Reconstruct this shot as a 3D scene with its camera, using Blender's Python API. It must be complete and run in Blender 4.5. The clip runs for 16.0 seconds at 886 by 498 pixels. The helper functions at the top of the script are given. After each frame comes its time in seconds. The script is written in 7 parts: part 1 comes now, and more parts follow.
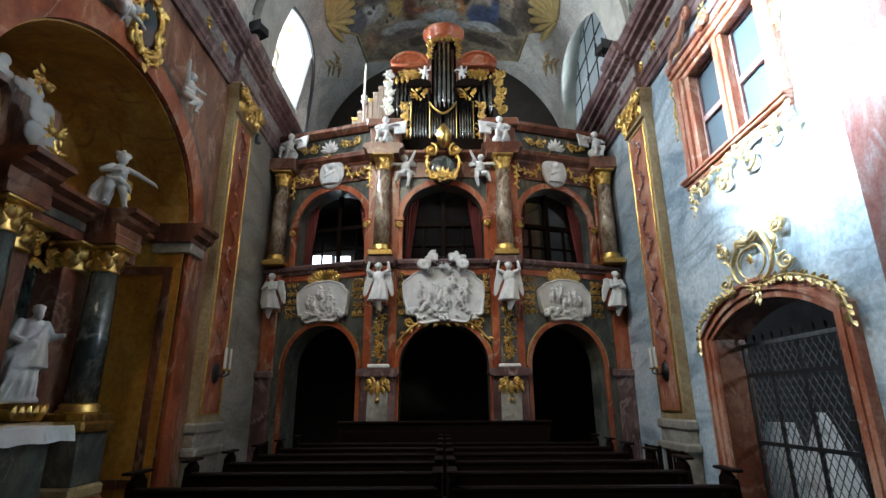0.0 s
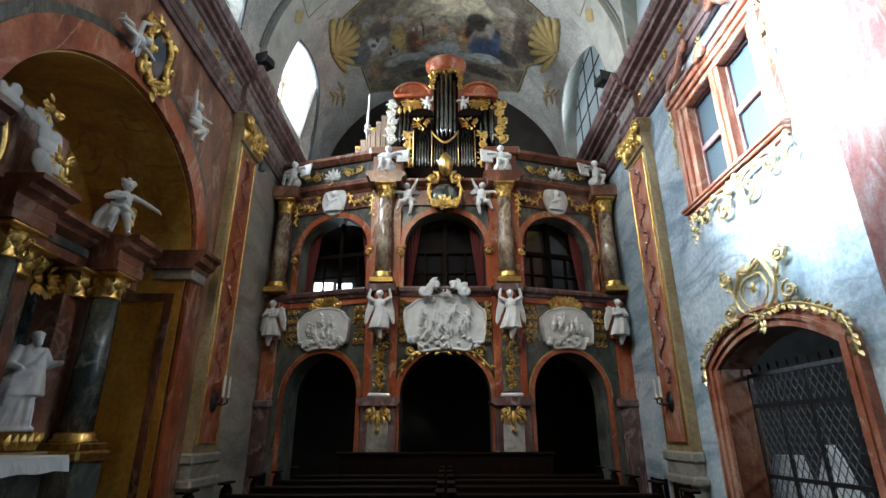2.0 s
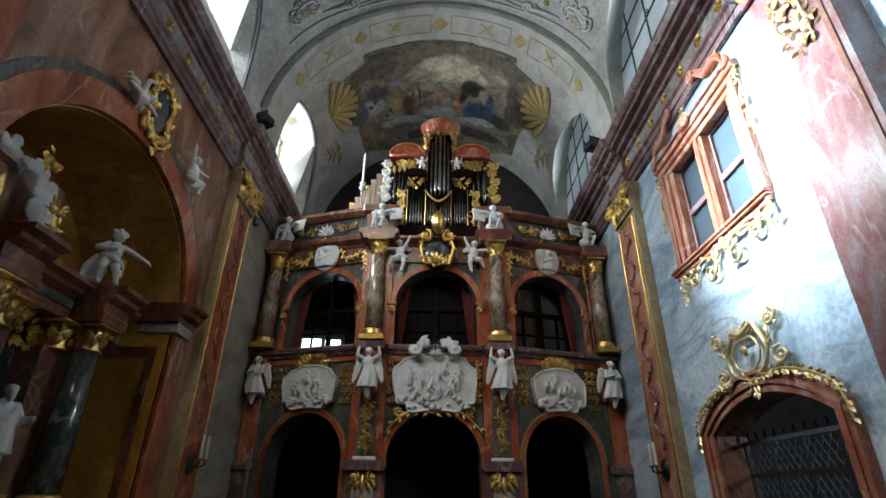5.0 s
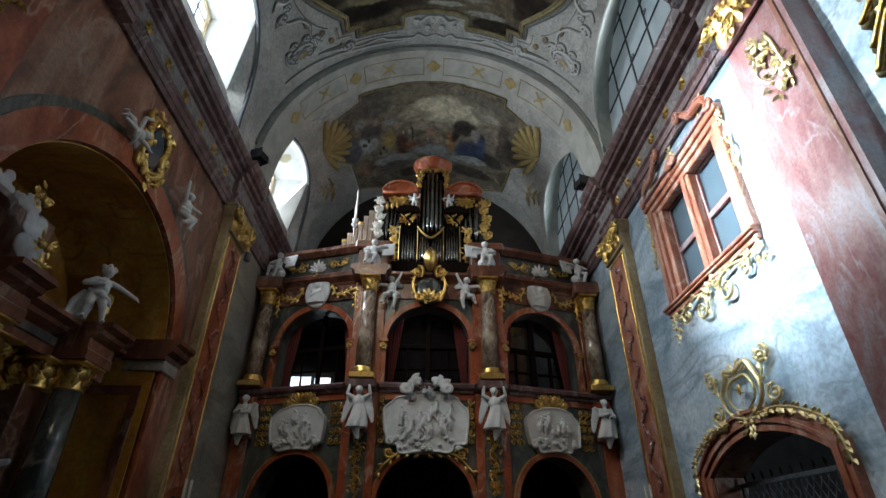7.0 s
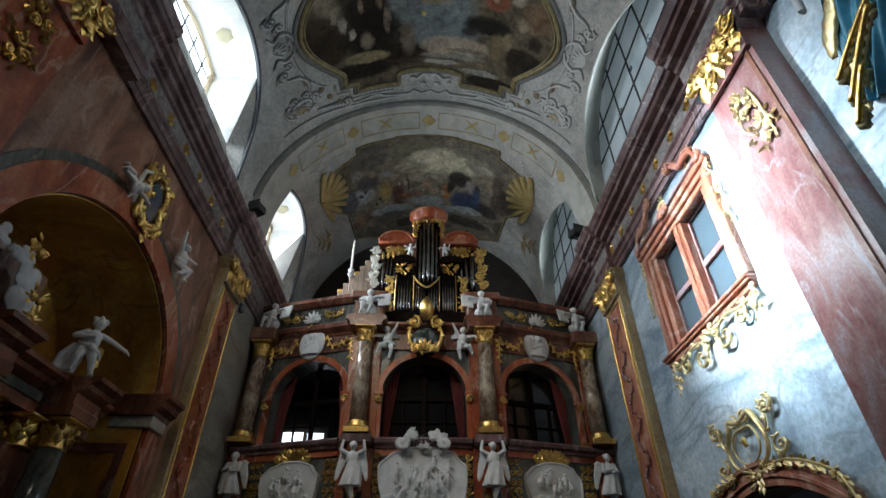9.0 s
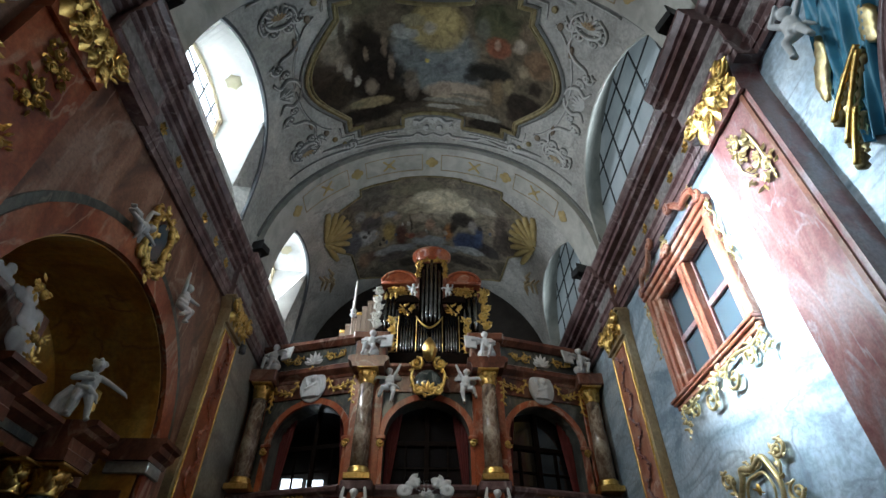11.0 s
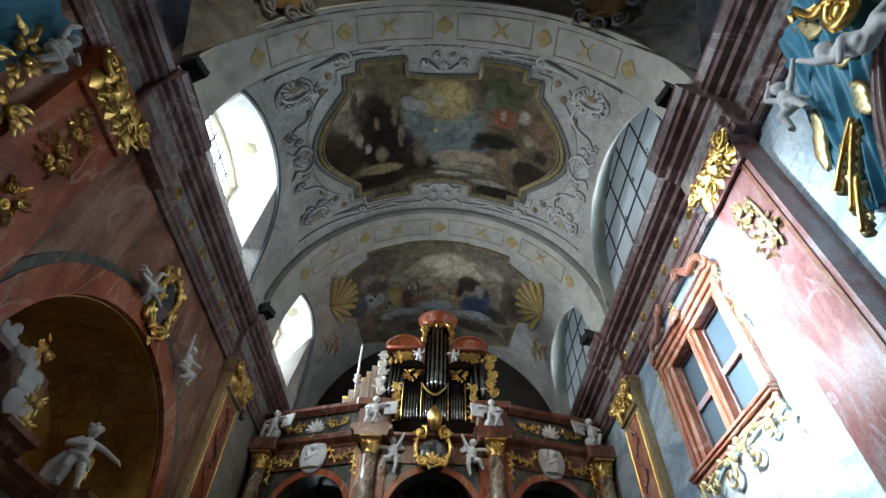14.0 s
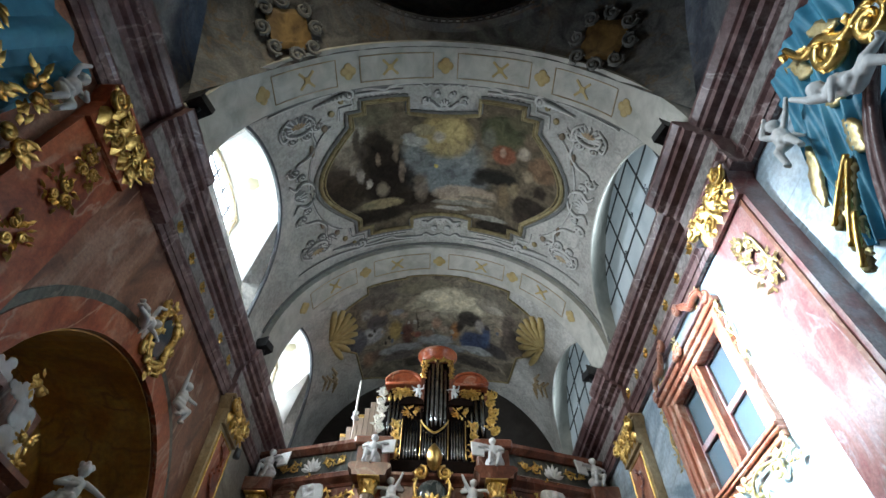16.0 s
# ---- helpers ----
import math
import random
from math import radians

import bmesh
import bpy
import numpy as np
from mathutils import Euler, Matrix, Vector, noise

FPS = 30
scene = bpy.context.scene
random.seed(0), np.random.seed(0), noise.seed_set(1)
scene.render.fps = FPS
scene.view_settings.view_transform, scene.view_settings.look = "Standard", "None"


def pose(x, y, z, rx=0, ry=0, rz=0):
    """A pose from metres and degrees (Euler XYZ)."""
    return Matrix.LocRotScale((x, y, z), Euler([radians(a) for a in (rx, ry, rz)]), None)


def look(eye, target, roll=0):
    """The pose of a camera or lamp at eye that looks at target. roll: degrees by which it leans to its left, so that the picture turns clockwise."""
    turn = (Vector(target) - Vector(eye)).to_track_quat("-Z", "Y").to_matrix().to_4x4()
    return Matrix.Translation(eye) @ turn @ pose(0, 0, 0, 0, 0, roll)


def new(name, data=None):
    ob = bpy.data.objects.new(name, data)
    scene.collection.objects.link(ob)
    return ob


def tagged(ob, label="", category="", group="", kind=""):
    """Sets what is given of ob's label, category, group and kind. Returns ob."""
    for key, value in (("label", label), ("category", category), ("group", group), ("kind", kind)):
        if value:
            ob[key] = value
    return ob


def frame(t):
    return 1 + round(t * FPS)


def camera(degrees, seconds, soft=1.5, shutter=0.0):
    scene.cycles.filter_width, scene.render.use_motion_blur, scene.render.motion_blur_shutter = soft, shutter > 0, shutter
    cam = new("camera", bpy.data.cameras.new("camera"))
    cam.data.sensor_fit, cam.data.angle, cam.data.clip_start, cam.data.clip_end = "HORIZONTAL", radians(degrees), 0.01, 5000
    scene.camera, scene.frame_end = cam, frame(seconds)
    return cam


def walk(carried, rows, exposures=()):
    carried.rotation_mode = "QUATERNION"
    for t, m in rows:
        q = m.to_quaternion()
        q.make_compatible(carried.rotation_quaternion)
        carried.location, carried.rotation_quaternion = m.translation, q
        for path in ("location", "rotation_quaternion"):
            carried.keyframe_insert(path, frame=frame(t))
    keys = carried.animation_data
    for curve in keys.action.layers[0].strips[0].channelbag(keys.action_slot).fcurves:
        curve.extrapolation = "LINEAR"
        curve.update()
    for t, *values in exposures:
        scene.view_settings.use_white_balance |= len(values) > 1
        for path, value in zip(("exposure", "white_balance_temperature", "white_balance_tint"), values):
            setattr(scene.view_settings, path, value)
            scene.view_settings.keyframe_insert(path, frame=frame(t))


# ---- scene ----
cam = camera(82.30, 16.0)
PATH = [
    (0.0, pose(0, 0, 1.6, 106.88, 0.33, 0.15)),
    (0.5, pose(0, 0, 1.6, 107.53, 0.29, 0.16)),
    (1.0, pose(0, 0, 1.6, 108.36, 0.15, 0.41)),
    (1.5, pose(0, 0, 1.6, 109.22, 0.18, 0.56)),
    (2.0, pose(0, 0, 1.6, 109.98, 0.11, 0.27)),
    (2.5, pose(0, 0, 1.6, 111.07, 0.21, 0.11)),
    (3.0, pose(0, 0, 1.6, 112.11, 0.06, -0.16)),
    (3.5, pose(0, 0, 1.6, 113.28, -0.15, -0.55)),
    (4.0, pose(0, 0, 1.6, 114.44, -0.39, -0.68)),
    (6.5, pose(0, 0, 1.6, 119.34, -0.50, -1.66)),
    (7.0, pose(0, 0, 1.6, 120.58, -0.28, -1.89)),
    (7.5, pose(0, 0, 1.6, 122.33, -0.05, -2.10)),
    (8.0, pose(0, 0, 1.6, 123.60, -0.16, -2.30)),
    (8.5, pose(0, 0, 1.6, 125.20, 0.33, -2.23)),
    (9.0, pose(0, 0, 1.6, 126.17, 0.27, -2.07)),
    (9.5, pose(0, 0, 1.6, 127.44, 0.29, -2.17)),
    (10.0, pose(0, 0, 1.6, 128.75, 0.38, -1.98)),
    (12.5, pose(0, 0, 1.6, 133.88, -0.28, -1.51)),
    (13.0, pose(0, 0, 1.6, 135.46, -0.27, -1.49)),
    (13.5, pose(0, 0, 1.6, 136.82, -0.45, -1.41)),
    (14.0, pose(0, 0, 1.6, 137.91, -0.74, -1.57)),
    (14.5, pose(0, 0, 1.6, 138.97, -0.98, -1.55)),
    (15.0, pose(0, 0, 1.6, 139.83, -0.79, -1.62)),
    (15.5, pose(0, 0, 1.6, 141.00, -0.88, -1.74)),
    (16.0, pose(0, 0, 1.6, 141.80, -0.84, -1.66)),
]
walk(cam, PATH, [(0, 0.9, 5900, 4), (3.5, 0.7, 5900, 4), (7, -0.22, 5900, 4), (9, -0.25, 5900, 4), (12.5, -0.12, 5900, 4), (16, 0.36, 5900, 4)])

# ---- light ----
world = bpy.data.worlds.new("world")
scene.world = world
world.use_nodes = True
wn = world.node_tree.nodes
sky = wn.new("ShaderNodeTexSky")
sky.sky_type = "NISHITA"
sky.sun_disc = False
sky.sun_elevation = radians(40)
sky.sun_rotation = radians(-80)
wn["Background"].inputs["Strength"].default_value = 0.12
world.node_tree.links.new(sky.outputs[0], wn["Background"].inputs["Color"])


def area(name, eye, target, sx, sy, power, color, spread=180):
    d = bpy.data.lights.new(name, "AREA")
    d.shape, d.size, d.size_y, d.energy, d.color, d.spread = "RECTANGLE", sx, sy, power, color, radians(spread)
    ob = new(name, d)
    ob.matrix_world = look(eye, target)
    return ob


sun = bpy.data.lights.new("sun", "SUN")
sun.energy, sun.angle, sun.color = 3.0, radians(0.5), (1.0, 0.95, 0.88)
new("sun", sun).matrix_world = look((-20, 2, 18), (0, 6, 0))
# daylight that enters by the left clerestory windows
area("window_light", (-4.1, 5.6, 9.72), (4.0, 4.95, 5.6), 1.3, 1.0, 280, (0.84, 0.93, 1.0), 27)
area("window_light", (-4.1, 5.6, 9.75), (3.4, 8.6, 3.2), 1.4, 0.9, 195, (0.92, 0.95, 1.0), 165)
area("window_light", (-4.1, 10.65, 9.75), (3.6, 9.9, 5.2), 1.4, 0.9, 175, (0.97, 0.97, 1.0), 150)
# fill lamps added at the blind right lunettes to brighten the left vault
area("window_light", (3.9, 5.8, 9.6), (-3.4, 5.6, 10.6), 1.6, 1.3, 48, (0.85, 0.93, 1.0), 160)
area("window_light", (3.98, 11.5, 9.5), (-3.4, 10.6, 10.6), 1.6, 1.3, 45, (0.85, 0.93, 1.0), 160)
# unseen fill lamp under the dome, behind the camera, added to light the gallery
area("crossing_fill_light", (-2.6, -1.0, 12.0), (1.5, 9.4, 4.2), 1.8, 1.8, 54, (1.0, 0.83, 0.6), 80)
# fill lamp added where no window is built, to brighten the blue canopy
area("window_light", (-3.9, 0.3, 9.9), (4.0, 1.8, 6.0), 1.4, 1.2, 40, (0.86, 0.94, 1.0), 60)
# lamp added for an assumed small window, lighting the stones behind the gate
area("side_room_light", (7.9, 3.6, 3.6), (5.3, 8.1, 0.9), 0.7, 0.7, 20, (0.92, 0.96, 1.0), 120)

# ---- materials ----
def nodes(name):
    m = bpy.data.materials.new(name)
    m.use_nodes = True
    nt = m.node_tree
    return m, nt, nt.nodes["Principled BSDF"]


def ramp(nt, fac, stops):
    r = nt.nodes.new("ShaderNodeValToRGB")
    e = r.color_ramp.elements
    while len(e) < len(stops):
        e.new(0.5)
    for i, (p, c) in enumerate(stops):
        e[i].position, e[i].color = p, (*c, 1)
    nt.links.new(fac, r.inputs[0])
    return r.outputs[0]


def tex(nt, scale, detail=6, dist=0.0, rough=0.6, stretch=(1, 1, 1), kind="NOISE", turn=0.0):
    c = nt.nodes.new("ShaderNodeTexCoord")
    mp = nt.nodes.new("ShaderNodeMapping")
    mp.inputs["Scale"].default_value = stretch
    mp.inputs["Rotation"].default_value = (turn, turn * 0.6, 0)
    nt.links.new(c.outputs["Object"], mp.inputs[0])
    n = nt.nodes.new("ShaderNodeTexNoise" if kind == "NOISE" else "ShaderNodeTexVoronoi")
    n.inputs["Scale"].default_value = scale
    if kind == "NOISE":
        n.inputs["Detail"].default_value, n.inputs["Distortion"].default_value, n.inputs["Roughness"].default_value = detail, dist, rough
    nt.links.new(mp.outputs[0], n.inputs["Vector"])
    return n.outputs[0]


def mix(nt, fac, a, b, mode="MIX"):
    m = nt.nodes.new("ShaderNodeMix")
    m.data_type, m.blend_type = "RGBA", mode
    for sock, v in ((m.inputs[0], fac), (m.inputs[6], a), (m.inputs[7], b)):
        if isinstance(v, (int, float)):
            sock.default_value = v
        elif isinstance(v, tuple):
            sock.default_value = (*v, 1)
        else:
            nt.links.new(v, sock)
    return m.outputs[2]


def bump(nt, b, height, strength=0.2, dist=0.01):
    n = nt.nodes.new("ShaderNodeBump")
    n.inputs["Strength"].default_value, n.inputs["Distance"].default_value = strength, dist
    nt.links.new(height, n.inputs["Height"])
    nt.links.new(n.outputs[0], b.inputs["Normal"])


def marble(name, dark, mid, light, vein, scale=1.2, rough=0.28, tilt=(1, 1, 0.5), turn=0.0):
    """Stucco marble: streaked clouds of three tones, broad paler patches, thin veins and fine speckle."""
    m, nt, b = nodes(name)
    base = ramp(nt, tex(nt, scale, 8, 1.0, 0.62, tilt, turn=turn), [(0.36, dark), (0.5, mid), (0.63, light)])
    patch = ramp(nt, tex(nt, scale * 0.55, 7, 1.4, 0.6, tilt, turn=turn), [(0.56, (0, 0, 0)), (0.66, (0.55, 0.55, 0.55))])
    base = mix(nt, patch, base, tuple(0.5 * (x + y) for x, y in zip(light, vein)))
    v = ramp(nt, tex(nt, scale * 0.8, 6, 0.9, 0.5, tilt, turn=turn), [(0.475, (0, 0, 0)), (0.5, (0.8, 0.8, 0.8)), (0.525, (0, 0, 0))])
    v = mix(nt, 1.0, v, ramp(nt, tex(nt, scale * 0.9, 3), [(0.42, (0, 0, 0)), (0.56, (1, 1, 1))]), "MULTIPLY")
    col = mix(nt, v, base, vein)
    f = ramp(nt, tex(nt, scale * 14, 5, 0.4), [(0.35, (0.7, 0.7, 0.7)), (0.65, (1.12, 1.12, 1.12))])
    col = mix(nt, 0.85, col, f, "MULTIPLY")
    nt.links.new(col, b.inputs["Base Color"])
    b.inputs["Roughness"].default_value = rough
    bump(nt, b, tex(nt, 9, 4), 0.08, 0.02)
    return m


def plain(name, c1, c2, scale=6, rough=0.6, metal=0.0, bmp=0.15, bscale=30, stretch=(1, 1, 1), emit=0, spec=0.5):
    m, nt, b = nodes(name)
    col = ramp(nt, tex(nt, scale, 7, 0.6, 0.6, stretch), [(0.32, c1), (0.66, c2)])
    nt.links.new(col, b.inputs["Base Color"])
    b.inputs["Roughness"].default_value, b.inputs["Metallic"].default_value = rough, metal
    b.inputs["Specular IOR Level"].default_value = spec
    bump(nt, b, tex(nt, bscale, 4, 0.2, 0.6, stretch), bmp, 0.01)
    if emit:
        nt.links.new(col, b.inputs["Emission Color"])
        b.inputs["Emission Strength"].default_value = emit
    return m


RED = marble("red_marble", (0.19, 0.038, 0.014), (0.36, 0.085, 0.03), (0.46, 0.15, 0.065), (0.55, 0.36, 0.26), 1.6)
BROWN = marble("brown_marble", (0.075, 0.024, 0.013), (0.16, 0.055, 0.03), (0.25, 0.1, 0.055), (0.33, 0.21, 0.15), 1.8)
MAUVE = marble("mauve_marble", (0.075, 0.038, 0.036), (0.14, 0.08, 0.077), (0.24, 0.16, 0.155), (0.4, 0.32, 0.31), 2.0)
PINK = marble("pink_marble", (0.19, 0.06, 0.055), (0.25, 0.125, 0.115), (0.28, 0.22, 0.22), (0.3, 0.27, 0.275), 2.2, 0.28, (1, 1.4, 0.5), 0.5)
RUST = marble("rust_marble", (0.1, 0.042, 0.025), (0.25, 0.105, 0.06), (0.38, 0.21, 0.14), (0.46, 0.33, 0.25), 1.5, 0.3, (1, 1, 0.4), 0.6)
SALMON = marble("salmon_marble", (0.27, 0.08, 0.045), (0.4, 0.155, 0.09), (0.52, 0.28, 0.19), (0.6, 0.45, 0.36), 2.2)
BLUEWALL = marble("pale_blue_stucco", (0.2, 0.28, 0.35), (0.46, 0.56, 0.63), (0.64, 0.71, 0.75), (0.24, 0.29, 0.34), 1.0, 0.33, (1, 0.45, 1.3), 0.7)
GREYWALL = marble("grey_stucco", (0.18, 0.165, 0.13), (0.32, 0.3, 0.255), (0.45, 0.43, 0.37), (0.2, 0.18, 0.15), 1.0, 0.35, (1, 0.5, 1), 0.6)
OCHRE = marble("ochre_stucco", (0.32, 0.13, 0.016), (0.5, 0.24, 0.032), (0.6, 0.35, 0.07), (0.25, 0.1, 0.02), 0.9, 0.4)
GREENGREY = marble("grey_green_marble", (0.04, 0.045, 0.04), (0.08, 0.088, 0.078), (0.14, 0.145, 0.125), (0.22, 0.2, 0.155), 3.0)
COLUMN = marble("mottled_column_marble", (0.07, 0.05, 0.04), (0.2, 0.13, 0.085), (0.46, 0.38, 0.28), (0.5, 0.42, 0.32), 2.2, 0.22)
DARKCOL = marble("dark_green_marble", (0.02, 0.025, 0.024), (0.045, 0.055, 0.05), (0.1, 0.11, 0.1), (0.25, 0.25, 0.23), 2.5, 0.16)
TAN = marble("tan_marble", (0.3, 0.21, 0.1), (0.4, 0.3, 0.16), (0.48, 0.4, 0.25), (0.32, 0.2, 0.1), 1.4)
GOLD = plain("gilding", (0.5, 0.3, 0.07), (0.82, 0.58, 0.2), 14, 0.32, 1.0, 0.3, 40)
WHITE = plain("white_stucco", (0.56, 0.56, 0.55), (0.74, 0.74, 0.73), 5, 0.55, 0, 0.12, 25)
VAULT = marble("grey_painted_vault", (0.34, 0.33, 0.295), (0.45, 0.44, 0.4), (0.55, 0.54, 0.49), (0.3, 0.29, 0.26), 1.1, 0.7, (1, 1, 1))
# darker copy of the vault paint; the crossing's shade is in the colour
CROSSING = marble("shaded_vault_paint", (0.06, 0.06, 0.055), (0.13, 0.13, 0.12), (0.22, 0.21, 0.19), (0.2, 0.13, 0.06), 1.6, 0.7, (1, 1, 1))
PLASTER = plain("white_plaster", (0.6, 0.6, 0.57), (0.75, 0.75, 0.71), 2.5, 0.75, 0, 0.1, 20)
BAND = plain("cream_plaster", (0.34, 0.335, 0.29), (0.54, 0.53, 0.47), 2.4, 0.7, 0, 0.1, 20)
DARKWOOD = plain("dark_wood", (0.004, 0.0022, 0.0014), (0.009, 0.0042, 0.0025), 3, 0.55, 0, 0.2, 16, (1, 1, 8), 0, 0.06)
WOOD = plain("pale_wood", (0.3, 0.22, 0.16), (0.42, 0.33, 0.25), 3, 0.5, 0, 0.15, 16, (6, 6, 1))
BLACK = plain("black_metal", (0.012, 0.012, 0.013), (0.03, 0.03, 0.032), 12, 0.45, 0.3)
IRON = plain("grey_iron", (0.09, 0.1, 0.11), (0.2, 0.21, 0.22), 12, 0.5, 0.6)
TIN = plain("organ_tin", (0.2, 0.2, 0.2), (0.34, 0.34, 0.335), 5, 0.27, 1.0, 0.05)
STONE = plain("floor_stone", (0.05, 0.045, 0.04), (0.1, 0.09, 0.08), 2, 0.5)
CLOTH = plain("white_linen", (0.66, 0.68, 0.7), (0.78, 0.8, 0.82), 4, 0.85)
CURTAIN = plain("red_curtain", (0.07, 0.006, 0.005), (0.13, 0.013, 0.01), 5, 0.8)
# end wall lies in shade; that darkness is put into this colour
ENDWALL = plain("shaded_brown_plaster", (0.018, 0.014, 0.011), (0.035, 0.028, 0.022), 3, 0.9)
# gloom of the side room, put into its plaster colour
DARKROOM = plain("shaded_room_plaster", (0.05, 0.05, 0.05), (0.085, 0.085, 0.085), 3, 0.9)
BLUE = plain("blue_drapery", (0.04, 0.17, 0.27), (0.09, 0.3, 0.42), 3, 0.45)
PAPER = plain("bright_pane", (0.85, 0.9, 1.0), (0.95, 0.97, 1.0), 3, 0.5, emit=3.0)
FRAME = plain("gilt_moulding", (0.17, 0.13, 0.055), (0.33, 0.27, 0.13), 6, 0.5, 0.3)
FRIEZE = plain("carved_grey_frieze", (0.09, 0.08, 0.075), (0.3, 0.28, 0.26), 9, 0.5, 0, 0.9, 14)
LEAD = plain("lead_bars", (0.05, 0.055, 0.06), (0.09, 0.095, 0.1), 12, 0.6, 0.4)
CANDLE = plain("wax_and_sunlit_gilt", (0.7, 0.68, 0.6), (0.8, 0.78, 0.7), 8, 0.5)
def glass(name, tint, rough=0.12):
    m, nt, b = nodes(name)
    col = ramp(nt, tex(nt, 0.7, 3), [(0.3, tuple(0.8 * c for c in tint)), (0.7, tint)])
    nt.links.new(col, b.inputs["Base Color"])
    b.inputs["Roughness"].default_value = rough
    bump(nt, b, tex(nt, 2.5, 2), 0.05, 0.02)
    return m
PANE = glass("window_pane", (0.07, 0.098, 0.115))
# slight emission added so the blind panes look lit from behind
LATTICE_PANE = plain("glowing_lattice_pane", (0.28, 0.33, 0.36), (0.42, 0.46, 0.48), 1.2, 0.4, emit=0.26)
DARKPANE = glass("dark_pane", (0.012, 0.011, 0.011), 0.08)


def painting(name, ground, spots, warp=0.075, scale=2.6):
    """A faded fresco: soft uneven patches of colour on a mottled ground. spots: x, y, half-width, half-length, colour."""
    m, nt, b = nodes(name)
    col = ramp(nt, tex(nt, 2.2, 9, 0.8, 0.68), [(0.3, tuple(c * 0.5 for c in ground)), (0.5, ground), (0.7, tuple(c * 1.4 for c in ground))])
    tc = nt.nodes.new("ShaderNodeTexCoord")
    at = tc.outputs["Object"]
    for sc, k, det in ((scale, warp, 4), (scale * 4, warp * 0.5, 5)):
        nz = nt.nodes.new("ShaderNodeTexNoise")
        nz.inputs["Scale"].default_value, nz.inputs["Detail"].default_value, nz.inputs["Roughness"].default_value = sc, det, 0.65
        nt.links.new(tc.outputs["Object"], nz.inputs["Vector"])
        sub = nt.nodes.new("ShaderNodeVectorMath")
        sub.operation = "MULTIPLY_ADD"
        nt.links.new(nz.outputs["Color"], sub.inputs[0])
        sub.inputs[1].default_value = (2 * k, 2 * k, 0)
        nt.links.new(at, sub.inputs[2])
        at = sub.outputs[0]
    off = warp * 1.5
    for x, y, rx, ry, c in spots:
        mp = nt.nodes.new("ShaderNodeMapping")
        small = rx < 0.25
        rx, ry = (rx * 1.08, ry * 1.08) if small else (rx * 1.18, ry * 1.18)
        mp.inputs["Location"].default_value = (-(x + off) / rx, -(y + off) / ry, 0)
        mp.inputs["Scale"].default_value = (1 / rx, 1 / ry, 0)
        nt.links.new(at, mp.inputs[0])
        ln = nt.nodes.new("ShaderNodeVectorMath")
        ln.operation = "LENGTH"
        nt.links.new(mp.outputs[0], ln.inputs[0])
        fac = ramp(nt, ln.outputs["Value"], [(0.0, (0.96,) * 3), (0.55 if small else 0.74, (0.86,) * 3), (1.0, (0, 0, 0))])
        col = mix(nt, fac, col, c)
    for sc, lo, hi in ((3.4, 0.5, 1.35), (9.0, 0.72, 1.2)):
        fine = ramp(nt, tex(nt, sc, 6, 1.2, 0.62), [(0.34, (lo, lo, lo * 0.97)), (0.5, (0.95, 0.95, 0.95)), (0.66, (hi, hi, hi * 0.97))])
        col = mix(nt, 0.8, col, fine, "MULTIPLY")
    nt.links.new(col, b.inputs["Base Color"])
    b.inputs["Roughness"].default_value = 0.8
    b.inputs["Specular IOR Level"].default_value = 0.12
    return m


def touches(seed, n, x0, x1, y0, y1, colours, big):
    """Many small strokes of paint, at random inside an oblong."""
    g = random.Random(seed)
    return [(g.uniform(x0, x1), g.uniform(y0, y1), g.uniform(0.4, 1) * big, g.uniform(0.6, 1.5) * big, g.choice(colours)) for _ in range(n)]


# the parts of the first painting: rocky hill, sky with its glow, shore, trees and houses
HILL = [
    (-2.31, 4.95, 0.53, 0.49, (0.42, 0.39, 0.31)),
    (-2.02, 5.56, 0.34, 0.41, (0.24, 0.2, 0.15)),
    (-1.60, 4.60, 0.48, 0.22, (0.12, 0.11, 0.07)),
    (-2.35, 4.63, 0.30, 0.14, (0.2, 0.19, 0.14)),
    (-1.55, 5.48, 0.36, 0.48, (0.03, 0.022, 0.015)),
    (-1.41, 6.21, 0.57, 0.69, (0.028, 0.02, 0.014)),
    (-0.72, 6.94, 0.62, 0.28, (0.04, 0.028, 0.02)),
    (-2.41, 6.11, 0.44, 0.42, (0.045, 0.03, 0.02)),
    (-1.60, 7.26, 0.60, 0.18, (0.03, 0.022, 0.016)),
]
CAVE = [
    (-1.10, 5.55, 0.09, 0.28, (0.2, 0.15, 0.1)),
    (-0.96, 6.07, 0.09, 0.33, (0.22, 0.17, 0.12)),
    (-0.51, 6.56, 0.20, 0.43, (0.19, 0.15, 0.11)),
    (-1.92, 5.13, 0.08, 0.38, (0.06, 0.045, 0.03)),
    (-1.89, 6.02, 0.10, 0.21, (0.34, 0.3, 0.25)),
    (-1.50, 5.69, 0.07, 0.18, (0.2, 0.15, 0.1)),
    (-1.43, 6.51, 0.17, 0.23, (0.26, 0.21, 0.15)),
    (-1.73, 6.29, 0.08, 0.13, (0.4, 0.36, 0.3)),
    (-1.45, 6.90, 0.49, 0.14, (0.3, 0.24, 0.13)),
    (-2.04, 5.83, 0.07, 0.14, (0.3, 0.26, 0.2)),
    (-1.77, 6.89, 0.19, 0.09, (0.2, 0.17, 0.1)),
]
